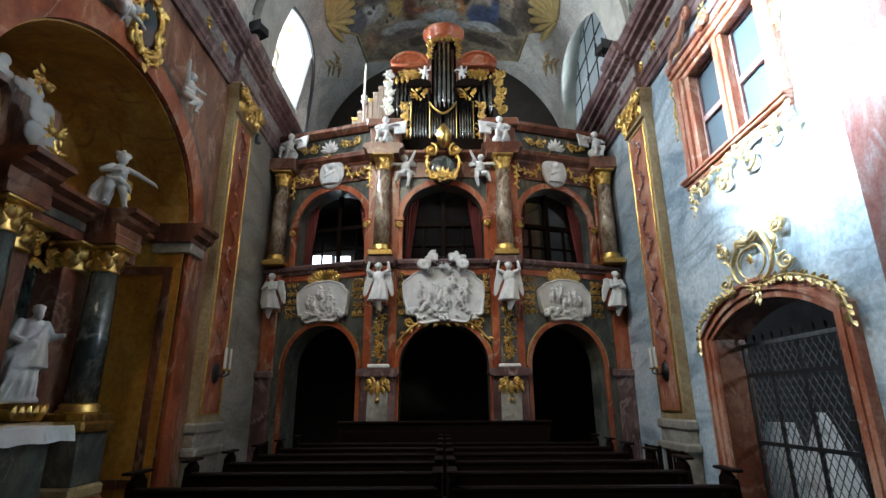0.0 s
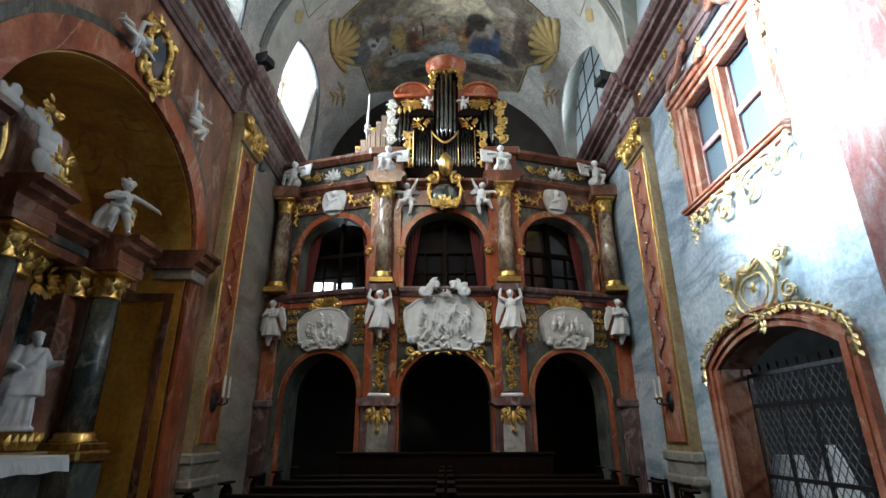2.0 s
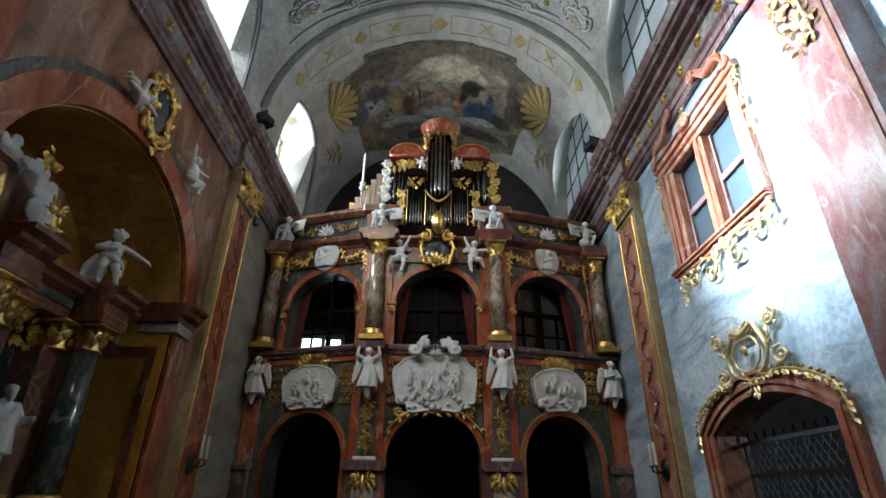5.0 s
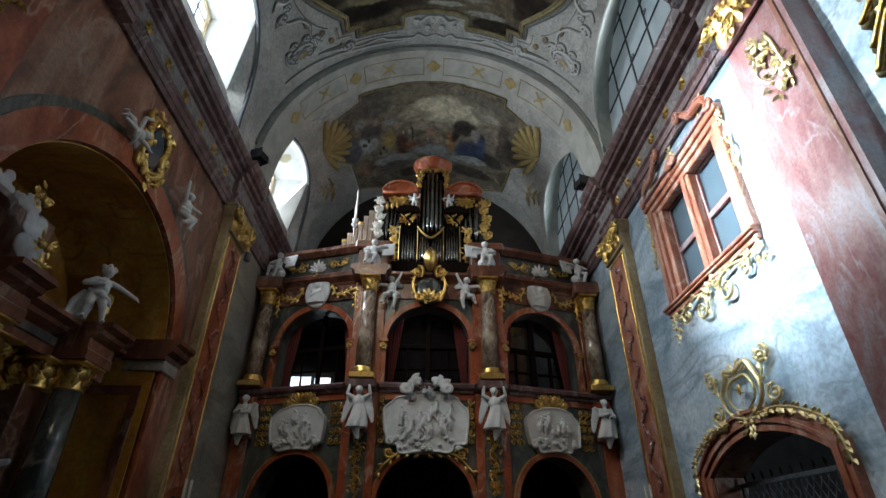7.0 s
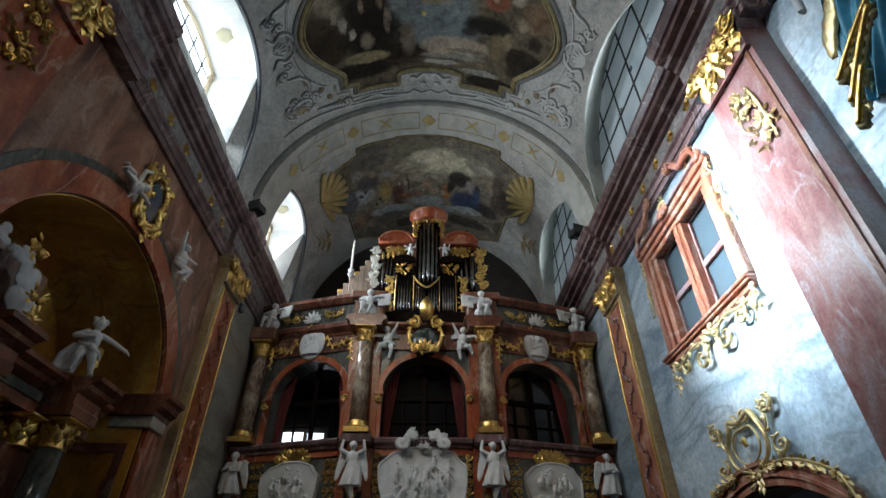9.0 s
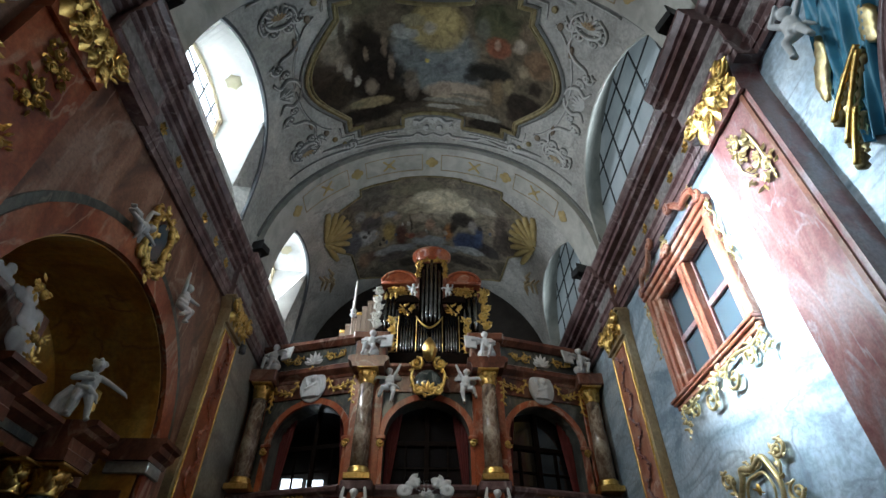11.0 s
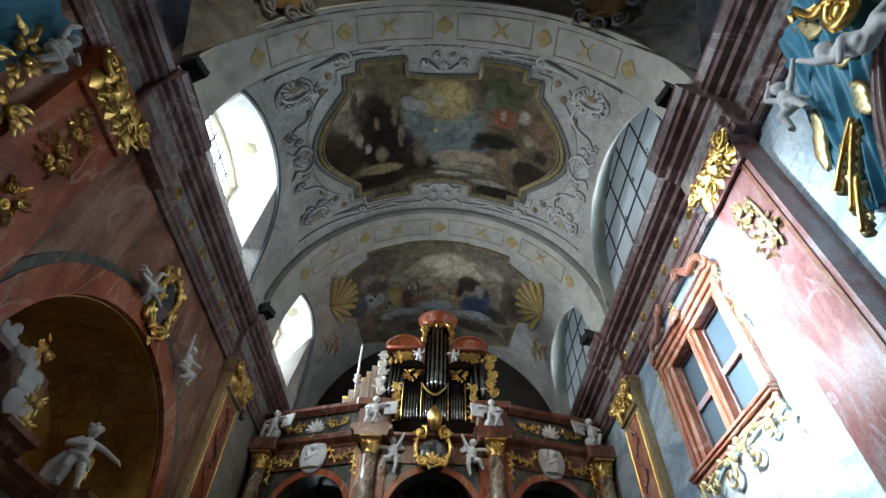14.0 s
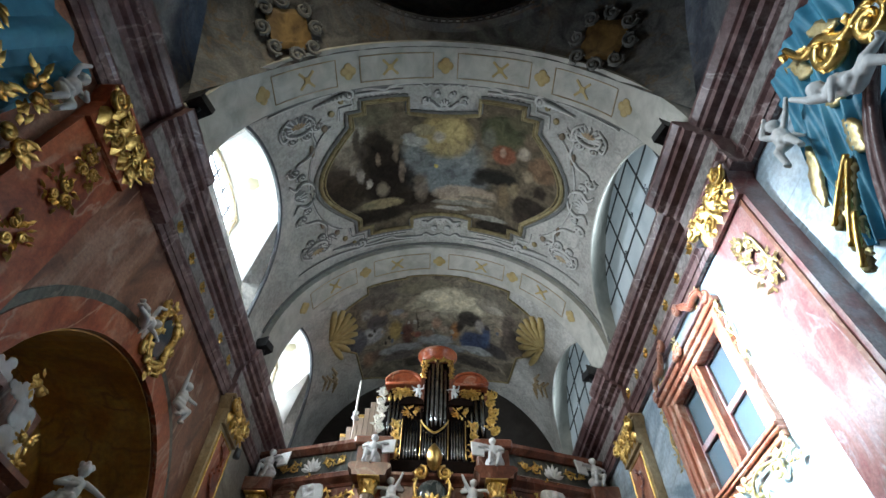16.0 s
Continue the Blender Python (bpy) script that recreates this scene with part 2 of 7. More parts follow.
SKY = [
    (-0.05, 5.89, 0.97, 0.83, (0.19, 0.205, 0.205)),
    (0.23, 6.32, 0.85, 0.39, (0.16, 0.175, 0.175)),
    (0.06, 5.19, 0.60, 0.52, (0.36, 0.28, 0.12)),
    (0.18, 5.02, 0.34, 0.27, (0.46, 0.37, 0.17)),
    (-0.09, 5.20, 0.17, 0.15, (0.42, 0.38, 0.32)),
    (-0.62, 5.32, 0.28, 0.11, (0.36, 0.36, 0.33)),
    (-0.78, 5.18, 0.19, 0.09, (0.3, 0.3, 0.28)),
    (-0.44, 5.03, 0.25, 0.13, (0.3, 0.26, 0.16)),
    (-0.14, 5.96, 0.07, 0.06, (0.6, 0.45, 0.1)),
]
SHORE = [
    (0.58, 6.71, 0.76, 0.23, (0.38, 0.3, 0.22)),
    (0.53, 6.96, 0.70, 0.08, (0.25, 0.23, 0.19)),
    (0.26, 7.15, 0.41, 0.06, (0.38, 0.36, 0.31)),
    (0.86, 6.79, 0.46, 0.05, (0.2, 0.17, 0.13)),
    (1.17, 7.30, 0.46, 0.08, (0.3, 0.29, 0.25)),
    (-0.57, 6.32, 0.20, 0.11, (0.12, 0.1, 0.07)),
]
TREES = [
    (1.34, 4.98, 0.43, 0.38, (0.085, 0.085, 0.045)),
    (1.71, 4.64, 0.27, 0.21, (0.12, 0.11, 0.065)),
    (1.06, 5.16, 0.18, 0.33, (0.13, 0.13, 0.1)),
    (1.40, 5.49, 0.26, 0.24, (0.24, 0.085, 0.045)),
    (1.39, 5.43, 0.08, 0.15, (0.45, 0.3, 0.22)),
    (1.83, 5.34, 0.16, 0.17, (0.36, 0.3, 0.24)),
    (1.99, 5.06, 0.21, 0.19, (0.16, 0.12, 0.08)),
    (1.27, 6.09, 0.48, 0.21, (0.02, 0.018, 0.014)),
    (0.89, 6.28, 0.20, 0.14, (0.025, 0.022, 0.018)),
]
BANK = [
    (2.24, 5.63, 0.28, 0.30, (0.19, 0.12, 0.07)),
    (1.98, 5.87, 0.14, 0.18, (0.3, 0.24, 0.16)),
    (1.50, 6.56, 0.16, 0.38, (0.16, 0.115, 0.065)),
    (1.73, 6.33, 0.12, 0.22, (0.22, 0.17, 0.1)),
    (2.26, 6.19, 0.19, 0.21, (0.025, 0.017, 0.012)),
    (2.21, 6.67, 0.24, 0.18, (0.03, 0.022, 0.016)),
    (1.91, 7.01, 0.21, 0.22, (0.035, 0.025, 0.018)),
    (1.40, 7.53, 0.51, 0.14, (0.028, 0.022, 0.016)),
    (2.35, 5.25, 0.12, 0.18, (0.24, 0.17, 0.1)),
]
MOUND = [
    (-1.5, 5.3, 0.22, 0.35, (0.022, 0.016, 0.011)), (-1.35, 5.75, 0.42, 0.5, (0.018, 0.013, 0.009)), (-1.2, 6.35, 0.6, 0.5, (0.016, 0.011, 0.008)), (-2.3, 6.5, 0.5, 0.4, (0.03, 0.02, 0.013)),
    (-0.7, 6.85, 0.6, 0.2, (0.022, 0.015, 0.01)), (-1.6, 7.2, 0.75, 0.2, (0.018, 0.013, 0.009)), (1.3, 6.12, 0.5, 0.16, (0.012, 0.01, 0.008)), (2.1, 6.7, 0.4, 0.3, (0.016, 0.011, 0.008)),
    (1.5, 7.5, 0.6, 0.14, (0.016, 0.012, 0.009)), (1.3, 4.9, 0.45, 0.35, (0.055, 0.055, 0.028)),
]
FRESCO1 = painting("fresco_rocks", (0.13, 0.105, 0.07), SKY + HILL + MOUND + CAVE + SHORE + TREES + BANK)
# the second: bright cloud, left group, middle, right group, dim foot
GLOW = [
    (-1.70, 9.85, 0.59, 0.56, (0.13, 0.115, 0.095)),
    (-0.35, 9.88, 0.83, 0.24, (0.2, 0.175, 0.12)),
    (0.50, 10.42, 1.09, 0.50, (0.56, 0.5, 0.36)),
    (-0.07, 10.27, 0.43, 0.25, (0.6, 0.54, 0.4)),
    (1.17, 9.87, 0.58, 0.28, (0.17, 0.15, 0.115)),
    (-0.49, 10.65, 0.50, 0.21, (0.36, 0.32, 0.23)),
    (1.48, 10.33, 0.38, 0.28, (0.24, 0.215, 0.17)),
    (1.97, 9.87, 0.35, 0.36, (0.15, 0.13, 0.1)),
]
GROUP_A = [
    (-1.93, 11.44, 0.34, 0.36, (0.36, 0.37, 0.37)),
    (-1.76, 10.95, 0.30, 0.30, (0.09, 0.08, 0.08)),
    (-2.03, 10.54, 0.15, 0.24, (0.3, 0.3, 0.28)),
    (-2.33, 11.47, 0.25, 0.51, (0.1, 0.105, 0.12)),
    (-1.61, 10.67, 0.17, 0.17, (0.3, 0.22, 0.16)),
    (-1.27, 11.54, 0.22, 0.49, (0.4, 0.29, 0.1)),
    (-0.91, 11.75, 0.21, 0.57, (0.1, 0.04, 0.03)),
    (-1.00, 10.98, 0.16, 0.16, (0.33, 0.25, 0.19)),
    (-0.61, 11.26, 0.03, 0.49, (0.05, 0.035, 0.025)),
    (-1.20, 10.77, 0.21, 0.14, (0.26, 0.27, 0.29)),
    (-1.47, 12.01, 0.18, 0.23, (0.3, 0.25, 0.18)),
    (-1.11, 12.38, 0.61, 0.21, (0.35, 0.36, 0.36)),
    (-1.20, 12.70, 0.46, 0.20, (0.13, 0.11, 0.1)),
]
GROUP_B = [
    (-0.28, 11.08, 0.30, 0.17, (0.34, 0.29, 0.22)),
    (0.38, 10.95, 0.32, 0.16, (0.33, 0.29, 0.22)),
    (-0.02, 11.40, 0.17, 0.29, (0.36, 0.22, 0.15)),
    (0.21, 11.66, 0.17, 0.20, (0.35, 0.27, 0.2)),
    (-0.04, 12.13, 0.53, 0.23, (0.3, 0.32, 0.32)),
    (0.55, 11.67, 0.17, 0.44, (0.33, 0.15, 0.05)),
    (-0.31, 11.84, 0.23, 0.20, (0.22, 0.15, 0.11)),
    (-0.61, 11.86, 0.15, 0.16, (0.28, 0.1, 0.07)),
]
GROUP_C = [
    (0.96, 11.03, 0.34, 0.31, (0.022, 0.018, 0.016)),
    (0.69, 11.42, 0.13, 0.32, (0.03, 0.024, 0.02)),
    (1.27, 11.24, 0.15, 0.29, (0.3, 0.27, 0.24)),
    (1.17, 11.94, 0.42, 0.39, (0.035, 0.05, 0.1)),
    (1.47, 11.58, 0.15, 0.48, (0.05, 0.07, 0.13)),
    (0.88, 12.15, 0.18, 0.25, (0.05, 0.065, 0.12)),
    (1.27, 12.35, 0.43, 0.17, (0.33, 0.34, 0.33)),
    (1.78, 10.67, 0.22, 0.34, (0.24, 0.2, 0.15)),
    (1.62, 10.41, 0.26, 0.13, (0.36, 0.32, 0.26)),
    (1.83, 11.21, 0.16, 0.20, (0.33, 0.25, 0.17)),
    (2.06, 10.79, 0.19, 0.59, (0.1, 0.08, 0.065)),
]
FOOT = [
    (2.20, 11.43, 0.30, 0.51, (0.07, 0.055, 0.045)),
    (1.77, 12.08, 0.40, 0.28, (0.04, 0.035, 0.035)),
    (-2.07, 12.47, 0.21, 0.40, (0.26, 0.16, 0.1)),
    (-1.85, 12.39, 0.18, 0.28, (0.12, 0.08, 0.06)),
    (0.43, 12.49, 0.46, 0.18, (0.3, 0.31, 0.31)),
    (-0.51, 13.12, 0.56, 0.23, (0.09, 0.075, 0.06)),
    (1.23, 12.91, 0.72, 0.25, (0.06, 0.05, 0.042)),
    (2.53, 12.58, 0.45, 0.38, (0.08, 0.07, 0.05)),
]
BRIGHTS = [(0.4, 0.37, 0.32), (0.04, 0.033, 0.028), (0.3, 0.15, 0.08), (0.12, 0.14, 0.18), (0.36, 0.31, 0.24)]
FRESCO2 = painting("fresco_clouds", (0.2, 0.17, 0.125), GLOW + FOOT + GROUP_A + GROUP_B + GROUP_C + touches(5, 16, -2.1, 2.0, 10.9, 12.0, BRIGHTS, 0.09), 0.09)
CANVAS = painting("altar_canvas", (0.035, 0.03, 0.022), [(0, 0, 0.4, 0.3, (0.06, 0.05, 0.05)), (0.2, 0.3, 0.2, 0.2, (0.12, 0.04, 0.03))], 0.2, 2)
YELLOW = plain("yellow_shell_paint", (0.33, 0.24, 0.08), (0.48, 0.37, 0.15), 5, 0.6)
GRISAILLE = plain("pale_grey_relief", (0.48, 0.48, 0.45), (0.64, 0.63, 0.59), 4, 0.7)
UMBER = plain("umber_paint", (0.16, 0.12, 0.08), (0.24, 0.19, 0.13), 5, 0.7)
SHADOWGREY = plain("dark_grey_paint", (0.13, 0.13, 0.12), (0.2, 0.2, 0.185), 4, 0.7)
# grey relief darkened to match the shade painted into the crossing
DIMGREY = plain("shaded_grey_relief", (0.13, 0.13, 0.12), (0.24, 0.235, 0.21), 4, 0.7)
OLDGOLD = plain("ochre_medallion_paint", (0.1, 0.055, 0.015), (0.34, 0.21, 0.06), 3.5, 0.6)
PALEYELLOW = plain("faint_yellow_paint", (0.55, 0.5, 0.3), (0.65, 0.6, 0.42), 5, 0.7)
WARMFRAME = plain("pale_wood_frame", (0.5, 0.4, 0.26), (0.62, 0.52, 0.36), 5, 0.6)
# lit copy of the gilding: strong light is put into its paler colour
PALEGOLD = plain("lit_gilding", (0.62, 0.47, 0.2), (0.85, 0.72, 0.42), 14, 0.42, 0.85, 0.3, 40)

# ---- tools ----
def mesh(name, bm, mat, smooth=False):
    me = bpy.data.meshes.new(name)
    bmesh.ops.recalc_face_normals(bm, faces=bm.faces)
    bm.to_mesh(me)
    bm.free()
    me.materials.append(mat)
    if smooth:
        for p in me.polygons:
            p.use_smooth = True
    return me


def part(name, bm, mat, parent=None, label="", smooth=False):
    ob = new(name, mesh(name, bm, mat, smooth))
    if parent is not None:
        ob.parent = parent
    if label:
        ob["label"] = label
    return ob


def single(name, bm, mat, label, category, group="", kind="", smooth=False):
    return tagged(part(name, bm, mat, None, "", smooth), label, category, group, kind)


def empty(name, label, category, at=(0, 0, 0), group="", kind=""):
    ob = new(name)
    ob.empty_display_size = 0.1
    ob.location = at
    return tagged(ob, label, category, group, kind)


def B():
    return bmesh.new()


def box(bm, x0, x1, y0, y1, z0, z1, m=None, bevel=0.0):
    vs = [bm.verts.new((x, y, z)) for x in (x0, x1) for y in (y0, y1) for z in (z0, z1)]
    fs = [bm.faces.new([vs[i] for i in f]) for f in ((0, 1, 3, 2), (4, 6, 7, 5), (0, 4, 5, 1), (2, 3, 7, 6), (0, 2, 6, 4), (1, 5, 7, 3))]
    if bevel:
        es = list({e for f in fs for e in f.edges})
        r = bmesh.ops.bevel(bm, geom=es, offset=bevel, segments=1, affect="EDGES")
        vs = list({v for f in r["faces"] for v in f.verts} | {v for v in vs if v.is_valid})
    if m is not None:
        bmesh.ops.transform(bm, matrix=m, verts=[v for v in vs if v.is_valid])
    return bm


def prism(bm, pts, a, b, axis="y", m=None):
    """A closed outline of (u, w) drawn from a to b along an axis. y: u is x, w is z; x: u is y, w is z; z: u is x, w is y."""
    def at(u, w, t):
        v = Vector((u, t, w) if axis == "y" else (t, u, w) if axis == "x" else (u, w, t))
        return m @ v if m is not None else v
    A = [bm.verts.new(at(u, w, a)) for u, w in pts]
    C = [bm.verts.new(at(u, w, b)) for u, w in pts]
    n = len(pts)
    bm.faces.new(A)
    bm.faces.new(C[::-1])
    for i in range(n):
        j = (i + 1) % n
        bm.faces.new((A[i], C[i], C[j], A[j]))
    return bm


def lathe(bm, prof, n=20, m=None, flutes=0, depth=0.0):
    rings = []
    for r, z in prof:
        ring = []
        for i in range(n):
            a = 2 * math.pi * i / n
            k = r * (1 + depth * math.cos(flutes * a)) if flutes else r
            v = Vector((k * math.cos(a), k * math.sin(a), z))
            ring.append(bm.verts.new(m @ v if m is not None else v))
        rings.append(ring)
    for p, q in zip(rings, rings[1:]):
        for i in range(n):
            j = (i + 1) % n
            bm.faces.new((p[i], p[j], q[j], q[i]))
    bm.faces.new(rings[0][::-1])
    bm.faces.new(rings[-1])
    return bm


def tube(bm, pts, radii, n=7, m=None):
    """A round rod along points, of changing thickness."""
    pts = [Vector(p) for p in pts]
    rings = []
    for i, p in enumerate(pts):
        d = (pts[min(i + 1, len(pts) - 1)] - pts[max(i - 1, 0)]).normalized()
        u = d.orthogonal().normalized() if i == 0 else (u - u.dot(d) * d).normalized()
        w = d.cross(u)
        r = radii[i] if isinstance(radii, (list, tuple)) else radii
        ring = []
        for k in range(n):
            a = 2 * math.pi * k / n
            v = p + r * (math.cos(a) * u + math.sin(a) * w)
            ring.append(bm.verts.new(m @ v if m is not None else v))
        rings.append(ring)
    for p, q in zip(rings, rings[1:]):
        for k in range(n):
            j = (k + 1) % n
            bm.faces.new((p[k], p[j], q[j], q[k]))
    bm.faces.new(rings[0][::-1])
    bm.faces.new(rings[-1])
    return bm


def ball(bm, c, r, n=10, m=None):
    """An ellipsoid; r is one radius or three."""
    r = (r, r, r) if isinstance(r, (int, float)) else r
    mm = Matrix.Translation(c) @ Matrix.Diagonal((*r, 1))
    bmesh.ops.create_uvsphere(bm, u_segments=n, v_segments=max(5, n * 2 // 3), radius=1, matrix=(m @ mm) if m is not None else mm)
    return bm


def limb(bm, a, b, ra, rb, n=8):
    a, b = Vector(a), Vector(b)
    tube(bm, [a, a.lerp(b, 0.5), b], [ra, (ra + rb) / 2 * 1.05, rb], n)
    ball(bm, a, ra, n)
    ball(bm, b, rb, n)


def arc(u, z, ru, rz, a0, a1, n):
    return [(u + ru * math.cos(radians(a0 + (a1 - a0) * i / n)), z + rz * math.sin(radians(a0 + (a1 - a0) * i / n))) for i in range(n + 1)]


def segment(u, z, h, rise, n):
    """A flat arch: part of a circle that meets its jambs at an angle."""
    r = (h * h + rise * rise) / (2 * rise)
    e = math.degrees(math.asin(h / r))
    return arc(u, z + rise - r, r, r, 90 + e, 90 - e, n)


def arched(bm, u0, u1, z0, z1, a0, a1, zs, rise, t0, t1, m=None, n=20, axis="y", low=False):
    """A wall u0..u1, z0..z1 with an arched opening a0..a1 from z0, spring zs, rise; thickness t0..t1."""
    c, h = (a0 + a1) / 2, (a1 - a0) / 2
    top = segment(c, zs, h, rise, n) if low else arc(c, zs, h, rise, 180, 0, n)
    prism(bm, [(u0, z0), (a0, z0), (a0, zs), (a0, z1), (u0, z1)], t0, t1, axis, m)
    prism(bm, [(a1, z0), (u1, z0), (u1, z1), (a1, z1), (a1, zs)], t0, t1, axis, m)
    for (ua, za), (ub, zb) in zip(top, top[1:]):
        prism(bm, [(ua, za), (ub, zb), (ub, z1), (ua, z1)], t0, t1, axis, m)
    return bm


def archivolt(bm, a0, a1, z0, zs, rise, wide, t0, t1, m=None, n=24, axis="y", legs=True, low=False):
    """The moulding that runs round an arched opening."""
    c, h = (a0 + a1) / 2, (a1 - a0) / 2
    inn = segment(c, zs, h, rise, n) if low else arc(c, zs, h, rise, 180, 0, n)
    out = segment(c, zs + wide * 0.25, h + wide, rise + wide * 0.8, n) if low else arc(c, zs, h + wide, rise + wide, 180, 0, n)
    if legs:
        inn, out = [(a0, z0)] + inn + [(a1, z0)], [(a0 - wide, z0)] + out + [(a1 + wide, z0)]
    for i in range(len(inn) - 1):
        prism(bm, [inn[i], out[i], out[i + 1], inn[i + 1]], t0, t1, axis, m)
    bmesh.ops.remove_doubles(bm, verts=bm.verts, dist=0.0005)
    return bm

# ---- ornament and figures ----
def flat(m):
    """Local u to the right, w up, d towards the viewer, on the frame m whose front looks along its -y."""
    return lambda u, w, d=0.0: m @ Vector((u, -d, w))


def leaf(bm, f, u, w, ang, length, wide, th=0.03, d0=0.0):
    c, s = math.cos(ang), math.sin(ang)
    def P(a, b, d):
        return bm.verts.new(f(u + a * c - b * s, w + a * s + b * c, d0 + d))
    base, l, r, tip, mid = P(0, 0, 0), P(0.5 * length, 0.5 * wide, 0), P(0.5 * length, -0.5 * wide, 0), P(length, 0, th * 0.6), P(0.45 * length, 0, th)
    l2, r2 = P(0.8 * length, 0.32 * wide, 0.2 * th), P(0.8 * length, -0.32 * wide, 0.2 * th)
    for q in ((base, mid, l), (base, r, mid), (mid, l2, l), (mid, r, r2), (mid, tip, l2), (mid, r2, tip)):
        bm.faces.new(q)


def rod(bm, f, pts, radii, d=0.02, n=6):
    tube(bm, [f(u, w, d) for u, w in pts], radii, n)


def scroll(bm, f, u, w, size, hand=1, ang=0.0, r=0.02, turns=1.5, leaves=3, n=22, d=0.02):
    pts, rad = [], []
    for i in range(n + 1):
        t = i / n
        a = ang + hand * t * turns * 2 * math.pi
        rr = size * (1 - 0.86 * t)
        pts.append((u + rr * math.cos(a), w + rr * math.sin(a)))
        rad.append(r * (0.55 + 0.9 * math.sin(math.pi * min(1, 0.15 + t))) )
    rod(bm, f, pts, rad, d)
    ball(bm, f(*pts[-1], d), r * 1.9, 6)
    for k in range(leaves):
        t = 0.06 + 0.2 * k
        i = int(t * n)
        a = ang + hand * t * turns * 2 * math.pi
        leaf(bm, f, *pts[i], a + hand * 0.9, size * 0.62, size * 0.32, r * 1.5, d)


def curve(bm, f, pts, r, n=18, d=0.02, leaves=0, ls=0.1):
    """A smooth rod through a few points (Catmull-Rom), with leaves along it."""
    P = [Vector((a, b, 0)) for a, b in [pts[0]] + list(pts) + [pts[-1]]]
    out = []
    for i in range(1, len(P) - 2):
        for k in range(n // (len(P) - 3) + 1):
            t = k / (n // (len(P) - 3) + 1)
            p0, p1, p2, p3 = P[i - 1:i + 3]
            q = 0.5 * (2 * p1 + (p2 - p0) * t + (2 * p0 - 5 * p1 + 4 * p2 - p3) * t * t + (3 * p1 - p0 - 3 * p2 + p3) * t ** 3)
            out.append((q.x, q.y))
    out.append((P[-1].x, P[-1].y))
    rod(bm, f, out, [r * (0.6 + 0.7 * math.sin(math.pi * i / (len(out) - 1))) for i in range(len(out))], d)
    for k in range(leaves):
        i = min(len(out) - 2, int((k + 0.5) / leaves * (len(out) - 1)))
        a = math.atan2(out[i + 1][1] - out[i][1], out[i + 1][0] - out[i][0])
        leaf(bm, f, *out[i], a + (0.7 if k % 2 else -0.7), ls, ls * 0.5, r * 2, d)


def foliage(bm, f, wide, high, seed, n=26, size=0.12, scrolls=4, r=0.016):
    """A bunch of carved leaves and small scrolls that fills an oval, uneven at its edge."""
    g = random.Random(seed)
    for i in range(scrolls):
        a = 2 * math.pi * i / max(1, scrolls) + g.uniform(-0.4, 0.4)
        scroll(bm, f, 0.55 * wide / 2 * math.cos(a), 0.55 * high / 2 * math.sin(a), min(wide, high) * g.uniform(0.14, 0.24), g.choice((-1, 1)), a, r, 1.4, 2, 16)
    for i in range(n):
        a, q = g.uniform(0, 2 * math.pi), math.sqrt(g.uniform(0.02, 1))
        leaf(bm, f, q * wide / 2 * math.cos(a), q * high / 2 * math.sin(a), a + g.uniform(-0.9, 0.9), size * g.uniform(0.7, 1.3), size * g.uniform(0.35, 0.6), size * 0.3, g.uniform(0.0, 0.03))


def garland(bm, f, wide, high, seed, n=40, size=0.09):
    """A trailing strip of leaves and blossoms."""
    g = random.Random(seed)
    m = 14
    pts = [(wide * 0.3 * math.sin(i * 1.3 + seed), high * (0.5 - i / m)) for i in range(m + 1)]
    curve(bm, f, pts, 0.012, 40)
    for i in range(n):
        u, w = g.uniform(-wide / 2, wide / 2) * (0.6 + 0.4 * math.sin(i)), g.uniform(-high / 2, high / 2)
        leaf(bm, f, u, w, g.uniform(0, 6.28), size * g.uniform(0.6, 1.3), size * g.uniform(0.35, 0.6), 0.025, g.uniform(0, 0.02))
    for i in range(n // 5):
        ball(bm, f(g.uniform(-wide / 3, wide / 3), g.uniform(-high / 2, high / 2), 0.03), size * 0.22, 6)


def capital(bm, r, high, m, square=False):
    """A composite capital: bell, two rings of leaves, four volutes, a moulded abacus."""
    lathe(bm, [(r, 0), (r * 1.08, high * 0.04), (r * 1.02, high * 0.1), (r * 1.02, high * 0.5), (r * 1.3, high * 0.82)], 16, m)
    for ring, (k, z, n) in enumerate(((1.04, 0.08, 8), (1.06, 0.34, 8))):
        for i in range(n):
            mm = m @ pose(0, 0, 0, 0, 0, 360 * (i + 0.5 * ring) / n) @ Matrix.Translation((0, -r * k, high * z))
            f = flat(mm @ pose(0, 0, 0, 12, 0, 0))
            leaf(bm, f, 0, 0, math.pi / 2, high * 0.42, r * 0.62, r * 0.16)
            ball(bm, mm @ Vector((0, -r * 0.22, high * 0.38)), r * 0.09, 6)
    for i in range(4):
        mm = m @ pose(0, 0, 0, 0, 0, 45 + 90 * i) @ Matrix.Translation((0, -r * 1.28, high * 0.72))
        tube(bm, [mm @ Vector((0.0, 0.06 * r * 0 + r * 0.24 * (1 - t * 0.8) * math.sin(9 * t), r * 0.24 * (1 - t * 0.8) * math.cos(9 * t))) for t in [k / 14 for k in range(15)]], r * 0.11, 6)
    a = r * 1.5
    box(bm, -a, a, -a, a, high * 0.88, high, m, 0.012)


